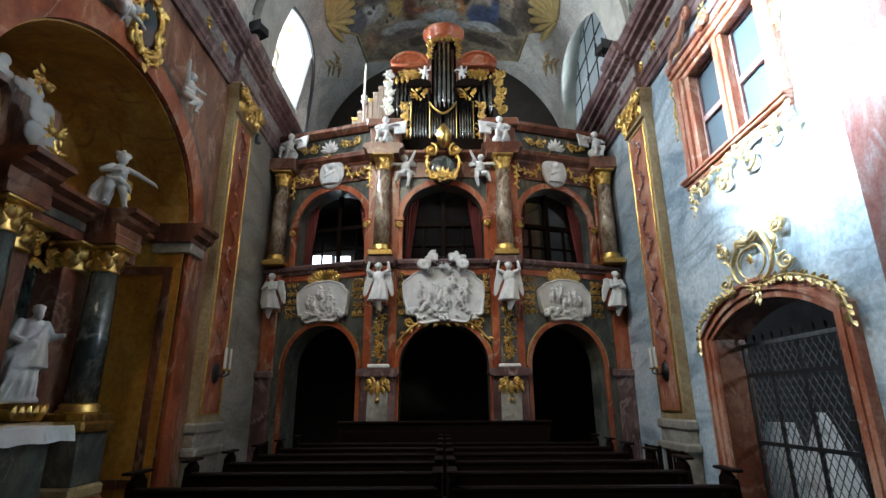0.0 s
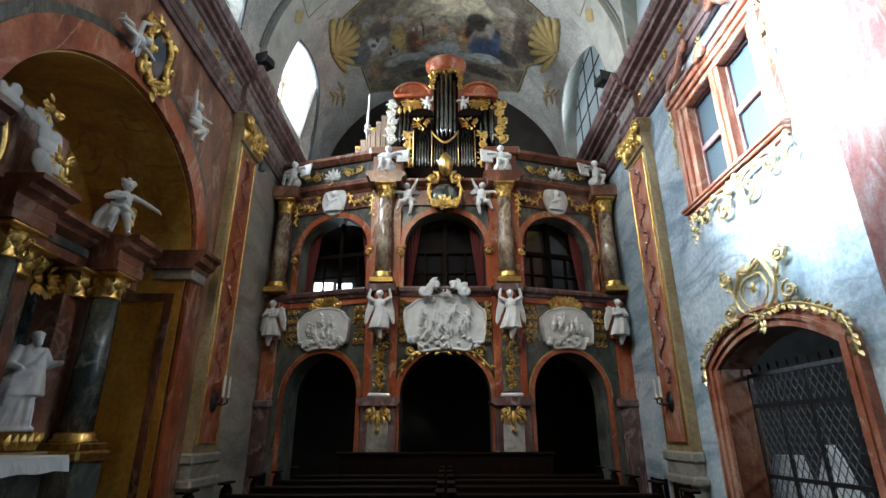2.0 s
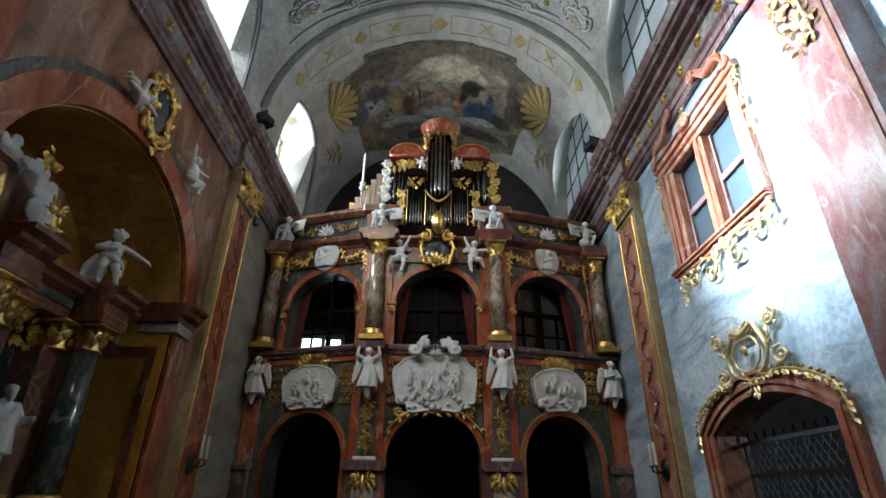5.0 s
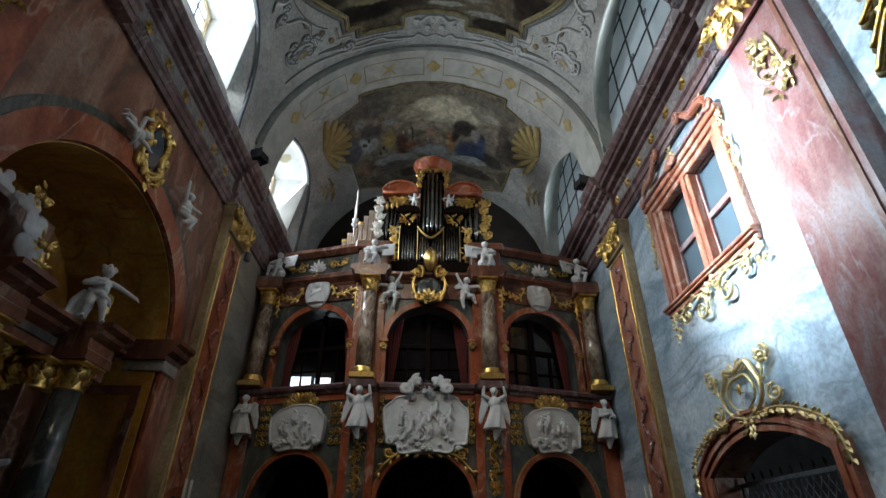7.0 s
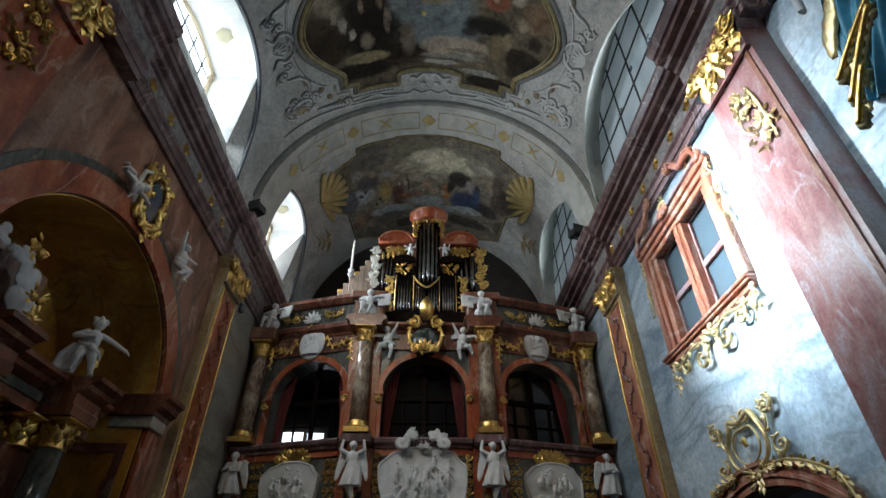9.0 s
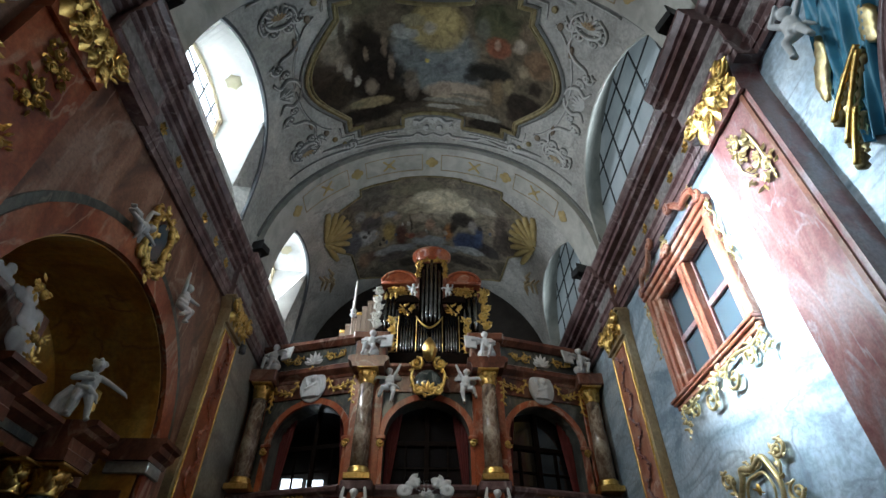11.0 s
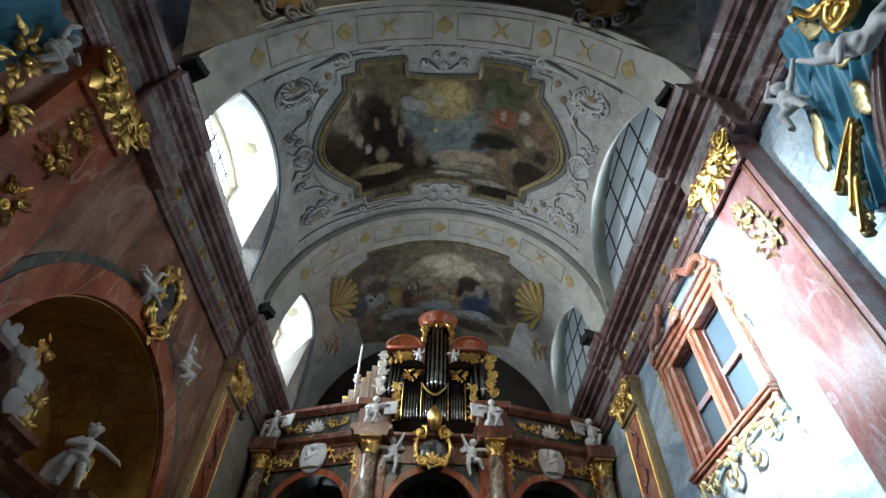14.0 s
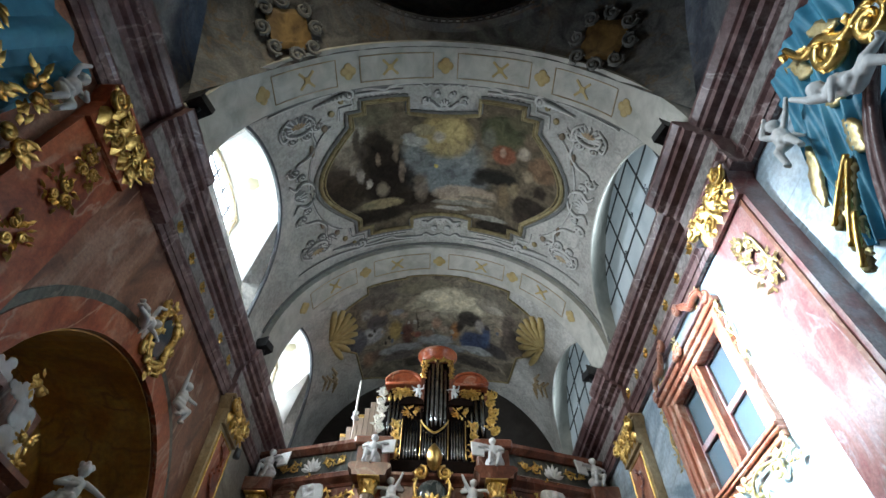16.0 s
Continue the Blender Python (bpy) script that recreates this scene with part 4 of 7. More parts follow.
# transverse arches
for y0, y1 in ((Y1 - 0.1, Y1 + 0.75), (Y2 + 0.05, Y2 + 1.0)):
    bm = B()
    ri = RV - 0.14
    A = arc(0, ZC, ri, ri, 0, 180, 56)
    C = arc(0, ZC, RV + 0.06, RV + 0.06, 0, 180, 56)
    for i in range(56):
        prism(bm, [A[i], C[i], C[i + 1], A[i + 1]], y0, y1, "y")
    bmesh.ops.remove_doubles(bm, verts=bm.verts, dist=0.0005)
    single("transverse_arch", bm, BAND, "cream plaster transverse arch with painted ornament", "arch", kind="structure")

# sail vault of the crossing with the ring of its dome
bm = B()
DC, RS = Vector((0, -0.85, ZC)), 5.42
n = 48
rings = []
for j in range(9):
    ring = []
    for i in range(n):
        ca, sa = math.cos(2 * math.pi * i / n), math.sin(2 * math.pi * i / n)
        r = 3.72 + (min(5.41, 4.0 / max(abs(ca), abs(sa))) - 3.72) * j / 8
        ring.append(bm.verts.new(DC + Vector((r * ca, r * sa, math.sqrt(max(0.0, RS * RS - r * r))))))
    rings.append(ring)
for p, q in zip(rings, rings[1:]):
    for i in range(n):
        k = (i + 1) % n
        bm.faces.new((p[i], p[k], q[k], q[i]))
single("ceiling_crossing", bm, CROSSING, "painted pendentives of the crossing, shade in their colour", "vault", kind="structure", smooth=True)
bm = B()
lathe(bm, [(3.8, 3.88), (3.62, 3.92), (3.54, 4.02), (3.6, 4.12), (3.8, 4.2)], 48, Matrix.Translation(DC))
bm.faces.ensure_lookup_table()
bmesh.ops.delete(bm, geom=[f for f in bm.faces if len(f.verts) > 4], context="FACES")
for i in range(150):
    a = 2 * math.pi * i / 150
    box(bm, -0.02, 0.02, -0.04, 0.04, 3.92, 3.97, Matrix.Translation(DC) @ pose(0, 0, 0, 0, 0, math.degrees(a)) @ Matrix.Translation((3.57, 0, 0)))
single("dome_ring", bm, CROSSING, "moulded dentil ring under the dome, shade in its colour", "moulding", kind="structure")
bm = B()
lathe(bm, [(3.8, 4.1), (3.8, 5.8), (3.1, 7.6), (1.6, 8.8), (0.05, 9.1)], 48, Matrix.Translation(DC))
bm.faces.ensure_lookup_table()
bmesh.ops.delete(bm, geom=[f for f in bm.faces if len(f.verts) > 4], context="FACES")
single("dome", bm, CROSSING, "painted dome over the crossing, shade in its colour", "dome", kind="structure", smooth=True)
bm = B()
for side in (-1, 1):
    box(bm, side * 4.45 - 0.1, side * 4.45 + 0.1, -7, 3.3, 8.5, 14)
    # block added to stop sky light leaking past the arch
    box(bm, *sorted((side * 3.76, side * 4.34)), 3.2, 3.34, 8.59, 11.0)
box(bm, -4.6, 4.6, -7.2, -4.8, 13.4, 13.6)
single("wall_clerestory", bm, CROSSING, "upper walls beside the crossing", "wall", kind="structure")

# entablature along both walls, breaking forward over the pilasters
PROF = [(0.0, 7.4), (0.08, 7.4), (0.08, 7.52), (0.1, 7.52), (0.1, 7.64), (0.14, 7.68), (0.14, 7.72), (0.08, 7.74), (0.08, 8.06), (0.13, 8.09), (0.14, 8.16), (0.24, 8.19),
        (0.26, 8.27), (0.36, 8.3), (0.36, 8.4), (0.4, 8.42), (0.46, 8.52), (0.46, 8.58), (0.0, 8.58)]
for side, wall in ((-1, XL), (1, XR)):
    runs = [(3.0, 4.4, 0.24), (4.4, 8.6, 0.0), (8.6, 9.45, 0.1), (9.45, YE, 0.0)] if side > 0 else [(3.0, 4.2, 0.14), (4.2, 8.2, 0.0), (8.2, 9.25, 0.1), (9.25, YE, 0.0)]
    k = 1.0 if side > 0 else 0.65
    dz = 0.0 if side > 0 else -0.1
    for y0, y1, out in runs + [(-7, 3.0, 0.0)]:
        bm = B()
        prism(bm, [(wall - side * (p * k + (out if p else 0)), z + dz) for p, z in PROF], y0, y1, "y")
        single("entablature", bm, MAUVE, "dark mauve marbled entablature with a deep moulded cornice", "cornice", kind="structure")
        face = wall - side * (0.08 * k + out)
        xa, xb = sorted((face + side * 0.02, face - side * 0.006))
        single("frieze_band", box(B(), xa, xb, y0 + 0.03, y1 - 0.03, 7.78 + dz, 8.04 + dz), FRIEZE, "grey carved leaf frieze between dark mouldings", "frieze", kind="structure")

# ---- organ gallery ----
YG = 10.35
gallery = empty("organ_gallery", "three-bay marbled organ gallery with gilded carving", "organ gallery", (0, YG, 0))
GI = Matrix.Translation((0, -YG, 0))
W = 2.46


def bay(side):
    """Frame of a bay: x along the front, y into the gallery, z up."""
    if side == 0:
        return Matrix.Translation((0, YG, 0))
    ang = math.degrees(math.atan2(0.72, 2.35))
    if side > 0:
        return Matrix.Translation((1.65, YG + 0.04, 0)) @ pose(0, 0, 0, 0, 0, ang)
    return Matrix.Translation((-1.65, YG + 0.04, 0)) @ pose(0, 0, 0, 0, 0, -ang) @ Matrix.Translation((-W, 0, 0))


def weld(bm):
    bmesh.ops.remove_doubles(bm, verts=bm.verts, dist=0.0006)
    return bm


for side in (-1, 0, 1):
    m = GI @ bay(side)
    u0, u1 = (0, W) if side else (-0.96, 0.96)
    a0, a1 = (0.1, 1.78) if side > 0 else (W - 1.78, W - 0.1) if side < 0 else (-0.9, 0.9)
    part("lower_wall", weld(arched(B(), u0, u1, 0, 4.3, a0, a1, 2.3, 0.87, 0, 0.5, m)), GREENGREY, gallery)
    part("arch_moulding", archivolt(B(), a0, a1, 0, 2.3, 0.87, 0.09, -0.05, 0.0, m), RED, gallery)
    part("arch_bead", archivolt(B(), a0 - 0.09, a1 + 0.09, 2.3, 2.3, 0.96, 0.025, -0.035, 0.0, m, legs=False), GOLD, gallery)
    b0, b1 = (0.05, 1.76) if side > 0 else (W - 1.76, W - 0.05) if side < 0 else (-0.88, 0.88)
    part("upper_wall", weld(arched(B(), u0, u1, 4.5, 6.8, b0, b1, 5.45, 0.8, 0.06, 0.5, m)), GREENGREY, gallery)
    part("arch_moulding", archivolt(B(), b0, b1, 4.5, 5.45, 0.8, 0.13, 0.0, 0.06, m), RED, gallery)
    for s, e in ((-1, b0 - 0.065), (1, b1 + 0.065)):
        part("arch_impost", box(B(), e - 0.1, e + 0.1, -0.05, 0.05, 5.38, 5.46, m, 0.012), RED, gallery)
        bm = B()
        scroll(bm, flat(m @ Matrix.Translation((e, -0.04, 5.3))), 0, 0, 0.08, s, 0, 0.018)
        part("bracket", bm, GOLD, gallery, "small gilded scroll bracket", True)
    part("balcony_rail", prism(B(), [(0.5, 4.3), (-0.07, 4.3), (-0.08, 4.35), (-0.15, 4.39), (-0.16, 4.45), (-0.1, 4.5), (0.5, 4.5)], u0, u1, "x", m), MAUVE, gallery)
    part("rail_frieze", box(B(), u0, u1, -0.03, 0.0, 4.17, 4.297, m), RED, gallery)
    part("upper_entablature", prism(B(), [(0.5, 6.8), (0.0, 6.8), (-0.02, 6.86), (-0.1, 6.92), (-0.14, 6.96), (-0.14, 7.02), (-0.04, 7.06), (0.5, 7.06)], u0, u1, "x", m), BROWN, gallery)
    part("upper_frieze", box(B(), u0, u1, 0.02, 0.056, 6.42, 6.797, m), BROWN, gallery)
    # window frames set back in the upper arches
    uc = (b0 + b1) / 2
    if side >= 0:
        part("window_pane", box(B(), b0, b1, 0.47, 0.48, 4.5, 6.3, m), DARKPANE, gallery)
    part("window_post", box(B(), uc - 0.05, uc + 0.05, 0.4, 0.468, 4.5, 6.25, m, 0.008), DARKWOOD, gallery)
    part("window_transom", box(B(), b0, b1, 0.41, 0.467, 5.4, 5.5, m, 0.008), DARKWOOD, gallery)
    for k in (b0 + 0.04, b1 - 0.04, (b0 + uc) / 2, (b1 + uc) / 2):
        wd = 0.04 if abs(k - uc) > 0.5 else 0.015
        part("window_stile", box(B(), k - wd, k + wd, 0.42, 0.466, 4.5, 5.4 if wd < 0.03 else 5.5, m), DARKWOOD, gallery)
    part("window_bar", box(B(), b0, b1, 0.43, 0.465, 4.94, 4.97, m), DARKWOOD, gallery)
    for s in (-1, 1):  # curtains
        bm = B()
        e = b0 + 0.02 if s < 0 else b1 - 0.02
        n = 14
        top = [bm.verts.new(m @ Vector((e - s * 0.34 * i / n * 1.0, 0.36 + 0.025 * math.sin(i * 1.9), 6.2 - 0.25 * (1 - i / n)))) for i in range(n + 1)]
        lo = [bm.verts.new(m @ Vector((e - s * 0.12 * i / n, 0.36 + 0.025 * math.sin(i * 1.9), 4.52))) for i in range(n + 1)]
        for i in range(n):
            bm.faces.new((top[i], top[i + 1], lo[i + 1], lo[i]))
        part("curtain", bm, CURTAIN, gallery, "dark red drawn curtain", True)
    if side:
        part("parapet_panel", box(B(), u0, u1, 0.02, 0.3, 7.06, 7.6, m), GREENGREY, gallery)
        part("parapet_rail", prism(B(), [(0.34, 7.6), (-0.04, 7.6), (-0.1, 7.66), (-0.14, 7.7), (-0.14, 7.78), (0.34, 7.78)], u0 - 0.02, u1, "x", m), BROWN, gallery)
        part("parapet_base", prism(B(), [(0.34, 7.062), (-0.04, 7.062), (-0.04, 7.12), (0.018, 7.16), (0.34, 7.16)], u0, u1, "x", m), BROWN, gallery)
        cu = (a0 + a1) / 2
        # carved shells and vines of the parapet
        bm = B()
        f = flat(m @ Matrix.Translation((cu + side * 0.1, 0.0, 7.36)))
        for i in range(7):
            leaf(bm, f, 0, -0.14, radians(90 + (i - 3) * 24), 0.33 - 0.025 * abs(i - 3), 0.11, 0.05)
        part("shell", bm, WHITE, gallery, "white stucco shell")
        bm = B()
        for s in (-1, 1):
            curve(bm, f, [(s * 0.25, 0.0), (s * 0.42, 0.09), (s * 0.6, -0.06), (s * 0.8, 0.08)], 0.012, 20, leaves=8, ls=0.1)
            scroll(bm, f, s * 0.42, -0.02, 0.1, s, 0, 0.014)
            scroll(bm, f, s * 0.68, 0.03, 0.09, -s, 2, 0.012)
        part("vine", bm, GOLD, gallery, "thin gilded vine scroll")
        # gilded lattice beside the shields, fan above
        f = flat(m @ Matrix.Translation((cu, 0.0, 3.75)))
        for s in (-1, 1):
            bm = B()
            for r in range(5):
                for c2 in range(2):
                    scroll(bm, f, s * (0.74 + 0.13 * c2), 0.32 - 0.17 * r, 0.08, s if r % 2 else -s, 1.5 * r, 0.013, 1.2, 2, 12)
            part("lattice", bm, GOLD, gallery, "gilded strapwork lattice")
        bm = B()
        f = flat(m @ Matrix.Translation((cu, -0.05, 4.2)))
        for i in range(9):
            leaf(bm, f, 0, -0.1, radians(90 + (i - 4) * 21), 0.34, 0.13, 0.08)
        for s in (-1, 1):
            scroll(bm, f, s * 0.3, -0.02, 0.11, s, 1.5, 0.03)
            scroll(bm, f, s * 0.14, 0.1, 0.08, -s, 1.5, 0.025)
        part("crest", bm, GOLD, gallery, "gilded shell crest", True)
        # garlands round the oval medallion
        f = flat(m @ Matrix.Translation((cu, -0.02, 6.66)))
        for s in (-1, 1):
            bm = B()
            curve(bm, f, [(s * 0.36, 0.15), (s * 0.5, -0.12), (s * 0.72, -0.1), (s * 0.98, 0.02)], 0.02, 18, leaves=12, ls=0.13)
            curve(bm, f, [(s * 0.98, 0.02), (s * 0.96, -0.2), (s * 0.98, -0.48)], 0.02, 12, leaves=8, ls=0.12)
            part("garland", bm, GOLD, gallery, "gilded leaf garland", True)
        bm = B()
        foliage(bm, flat(m @ Matrix.Translation((cu, -0.02, 7.02))), 0.45, 0.16, 5, 14, 0.1, 2)
        part("medallion_crest", bm, GOLD, gallery, "gilded leaf crest", True)
        # outer engaged column
        ob = carved("relief_shield", shield(1.16, 0.84, 11 + side, 9), "white stucco cartouche relief set on the gallery front", "relief", bay(side) @ Matrix.Translation((cu, -0.06, 3.66)), "gallery reliefs", 0.011)
        bm = B()
        for i in range(2):
            lathe(bm, [(0.34 - 0.07 * i, -0.04), (0.36 - 0.07 * i, 0.0), (0.33 - 0.07 * i, 0.03), (0.28 - 0.05 * i, 0.04 + 0.01 * i)], 32, pose(0, 0, 0, 90, 0, 0) @ Matrix.Diagonal((0.88, 1.1, 1, 1)))
        head(bm, (0.03, -0.05, 0.13), 0.09)
        robe(bm, (0.02, -0.06, 0.06), (0, -0.05, -0.28), 0.09, 0.2, 5, 4, 0.01, 24, 0.3)
        limb(bm, (0.1, -0.07, 0.0), (-0.12, -0.09, -0.1), 0.035, 0.03)
        limb(bm, (-0.1, -0.07, 0.0), (-0.16, -0.08, 0.16), 0.03, 0.025)
        carved("relief_medallion", bm, "white oval stucco medallion framed by gilded leaves", "relief", bay(side) @ Matrix.Translation((cu, -0.03, 6.66)), "gallery medallions", 0.014)
        e = W - 0.2 if side > 0 else 0.2
        part("end_pier", box(B(), e - 0.2, e + 0.2, -0.1, 0.0, 0, 2.1, m, 0.01), MAUVE, gallery)
        part("impost", box(B(), e - 0.3, e + 0.24, -0.16, 0.0, 2.1, 2.26, m, 0.03), MAUVE, gallery)
        part("end_pier", box(B(), e - 0.16, e + 0.2, -0.06, 0.0, 2.26, 4.17, m, 0.01), RED, gallery)
        part("end_pier", box(B(), e - 0.3, e + 0.2, 0.0, 0.06, 4.5, 6.8, m, 0.01), RED, gallery)


def column(at, r, z0, z1, zc, mat, parent, base=0.2):
    """A smooth shaft on a gilded base under a gilded composite capital."""
    col = new("column")
    col.parent = parent
    col.matrix_basis = at
    part("plinth", box(B(), -r * 1.5, r * 1.5, -r * 1.5, r * 1.5, z0, z0 + base * 0.42, None, 0.01), GOLD, col)
    part("base", lathe(B(), [(r * 1.4, z0 + base * 0.42), (r * 1.45, z0 + base * 0.55), (r * 1.2, z0 + base * 0.7), (r * 1.28, z0 + base * 0.85), (r * 1.08, z0 + base)], 24), GOLD, col, "", True)
    part("shaft", lathe(B(), [(r * 1.06, z0 + base), (r * 1.03, z0 + base + 0.4 * (z1 - z0)), (r * 0.9, z1)], 28), mat, col, "", True)
    bm = B()
    capital(bm, r * 0.92, zc - z1, Matrix.Translation((0, 0, z1)))
    part("capital", bm, GOLD, col, "gilded composite capital", True)
    return col


for s in (-1, 1):
    m = GI @ Matrix.Translation((s * 1.3, YG, 0))
    part("pier", box(B(), -0.35, 0.35, -0.12, 0.5, 0, 2.1, m, 0.012), MAUVE, gallery)
    part("pier_panel", box(B(), -0.2, 0.2, -0.14, -0.118, 0.2, 2.0, m, 0.008), GREYWALL, gallery)
    part("impost", prism(B(), [(-0.36, 2.1), (0.36, 2.1), (0.42, 2.16), (0.42, 2.22), (0.36, 2.26), (-0.36, 2.26), (-0.42, 2.22), (-0.42, 2.16)], -0.2, 0.5, "y", m), MAUVE, gallery)
    part("pier", box(B(), -0.33, 0.33, -0.07, 0.5, 2.26, 4.3, m, 0.012), RED, gallery)
    part("pier_panel", box(B(), -0.17, 0.17, -0.09, -0.068, 2.36, 3.6, m, 0.008), GREENGREY, gallery)
    bm = B()
    garland(bm, flat(m @ Matrix.Translation((0, -0.09, 3.0))), 0.26, 1.15, 3 + s, 90, 0.1)
    part("garland", bm, GOLD, gallery, "gilded hanging garland")
    bm = B()
    f = flat(m @ Matrix.Translation((0, -0.14, 1.95)))
    for i in range(5):
        leaf(bm, f, (i - 2) * 0.06, 0.08, radians(-90 + (i - 2) * 14), 0.34 - 0.04 * abs(i - 2), 0.12, 0.07)
    for k in (-1, 1):
        scroll(bm, f, k * 0.15, 0.04, 0.09, k, 1.5, 0.028)
    ball(bm, f(0, -0.3, 0.03), 0.05, 8)
    part("leaf_drop", bm, GOLD, gallery, "gilded acanthus drop", True)
    part("bracket_dentils", box(B(), -0.22, 0.22, -0.12, -0.068, 2.265, 2.34, m, 0.02), WHITE, gallery)
    part("pier", box(B(), -0.34, 0.34, -0.02, 0.5, 4.5, 6.8, m, 0.012), RED, gallery)
    part("column_ledge", box(B(), -0.3, 0.3, -0.42, 0.4, 4.3, 4.497, m, 0.03), MAUVE, gallery)
    part("entablature_block", prism(B(), [(-0.34, 6.8), (0.34, 6.8), (0.36, 6.9), (0.44, 6.96), (0.44, 7.03), (0.36, 7.07), (-0.36, 7.07), (-0.44, 7.03), (-0.44, 6.96), (-0.36, 6.9)], -0.42, 0.5, "y", m), BROWN, gallery)
    part("parapet_block", box(B(), -0.34, 0.34, -0.12, 0.4, 7.07, 7.6, m, 0.015), BROWN, gallery)
    part("parapet_cap", box(B(), -0.42, 0.42, -0.22, 0.4, 7.6, 7.8, m, 0.03), BROWN, gallery)
    column(m @ Matrix.Translation((0, -0.2, 0)), 0.165, 4.5, 6.46, 6.8, COLUMN, gallery, 0.26)
    column(GI @ Matrix.Translation((s * 3.72, YG + 0.5, 0)), 0.16, 4.5, 6.4, 6.76, COLUMN, gallery, 0.26)
    part("end_block", box(B(), -0.3, 0.3, -0.24, 0.3, 6.76, 7.06, GI @ Matrix.Translation((s * 3.72, YG + 0.5, 0)), 0.03), BROWN, gallery)
    part("bracket_block", box(B(), -0.15, 0.15, -0.36, -0.07, 3.5, 4.3, m, 0.02), RED, gallery)
    part("bracket_block", box(B(), -0.16, 0.16, -0.06, 0.2, 3.5, 4.3, GI @ Matrix.Translation((s * 3.72, YG + 0.5, 0)), 0.02), RED, gallery)
    # white figures
    carved("angel_statue", angel(True, 2 + s), "white stucco winged angel with raised arms on the gallery pier", "statue", Matrix.Translation((s * 1.31, YG - 0.44, 3.34)), "gallery angels", 0.012)
    carved("angel_statue", angel(False, 7 + s), "white stucco winged angel with folded arms at the gallery end", "statue", Matrix.Translation((s * 3.72, YG + 0.36, 3.34)) @ pose(0, 0, 0, 0, 0, s * 14), "gallery angels", 0.012)
    k = Matrix.Diagonal((0.72, 0.72, 0.72, 1))
    carved("reading_putto", reader(1, 1 if s < 0 else -1), "white stucco child angel with an open tablet on the parapet", "statue", Matrix.Translation((s * 1.3, YG - 0.3, 7.02)) @ k, "parapet figures", 0.016)
    carved("reading_putto", reader(2, 1 if s < 0 else -1), "white stucco child angel with a tablet at the parapet end", "statue", Matrix.Translation((s * 3.62, YG + 0.42, 7.02)) @ pose(0, 0, 0, 0, 0, s * 14) @ k, "parapet figures", 0.016)
    arms = [((-0.3, -0.06, 0.78), (-0.42, -0.1, 0.7)), ((0.3, -0.06, 0.85), (0.42, -0.1, 1.0))]
    legs = [((-0.22, -0.18, 0.38), (-0.36, -0.06, 0.2)), ((0.06, -0.14, 0.2), (-0.06, -0.08, -0.05))]
    if s > 0:
        arms = [((-a[0], a[1], a[2]), (-b[0], b[1], b[2])) for a, b in arms][::-1]
        legs = [((-a[0], a[1], a[2]), (-b[0], b[1], b[2])) for a, b in legs][::-1]
    carved("spandrel_putto", putto(arms, legs, 0.05 * -s, True, True), "white stucco child angel leaning on the central arch", "statue", Matrix.Translation((s * 0.74, YG - 0.12, 6.16)) @ pose(0, 0, 0, 0, s * 14, 0) @ Matrix.Diagonal((0.74, 0.74, 0.74, 1)), "spandrel figures", 0.016)

# central relief, its crest and the gilded cartouche over the arch
carved("relief_shield", shield(1.62, 1.12, 21, 16), "large white stucco relief crowded with figures over the arch", "relief", Matrix.Translation((0, YG - 0.08, 3.72)), "gallery reliefs", 0.011)
bm = B()
cloud(bm, flat(Matrix.Translation((0, 0, -0.08))), 1.0, 0.26, 4, 9)
for i in range(9):
    leaf(bm, flat(Matrix.Translation((0, -0.08, -0.1))), 0, 0, radians(90 + (i - 4) * 22), 0.46, 0.13, 0.12)
for s in (-1, 1):
    scroll(bm, flat(Matrix.Translation((0, -0.1, 0))), s * 0.42, 0.02, 0.14, s, 1.2, 0.04, 1.3, 2)
    scroll(bm, flat(Matrix.Translation((0, -0.1, 0))), s * 0.2, 0.16, 0.11, -s, 1.2, 0.035, 1.3, 2)
carved("relief_crest", bm, "white stucco cloud and leaf crest above the relief", "relief", Matrix.Translation((0, YG - 0.16, 4.34)), "", 0.016)
f0 = flat(GI @ Matrix.Translation((0, YG - 0.06, 3.72)))
for s in (-1, 1):
    bm = B()
    for r in range(6):
        scroll(bm, f0, s * 0.88, 0.42 - 0.15 * r, 0.075, s if r % 2 else -s, 1.5 * r, 0.013, 1.2, 2, 12)
    part("lattice", bm, GOLD, gallery, "gilded strapwork lattice")
    bm = B()
    curve(bm, f0, [(0, -0.58), (s * 0.3, -0.56), (s * 0.6, -0.62), (s * 0.94, -0.95)], 0.03, 20, leaves=10, ls=0.14)
    scroll(bm, f0, s * 0.7, -0.56, 0.1, s, 0, 0.024)
    part("scroll_spray", bm, GOLD, gallery, "gilded scroll spray", True)
bm = B()
f0 = flat(GI @ Matrix.Translation((0, YG - 0.22, 6.55)))
for s in (-1, 1):
    scroll(bm, f0, s * 0.26, 0.42, 0.15, s, math.pi / 2, 0.032, 1.5, 3)
    scroll(bm, f0, s * 0.2, -0.2, 0.11, -s, math.pi / 2, 0.028, 1.5, 2)
    curve(bm, f0, [(s * 0.3, 0.34), (s * 0.36, 0.1), (s * 0.26, -0.2), (0, -0.32)], 0.03, 18, leaves=5, ls=0.12)
for i in range(5):
    leaf(bm, f0, 0, -0.25, radians(90 + (i - 2) * 30), 0.26, 0.12, 0.08)
part("cartouche_frame", bm, GOLD, gallery, "gilded scrolled cartouche", True)
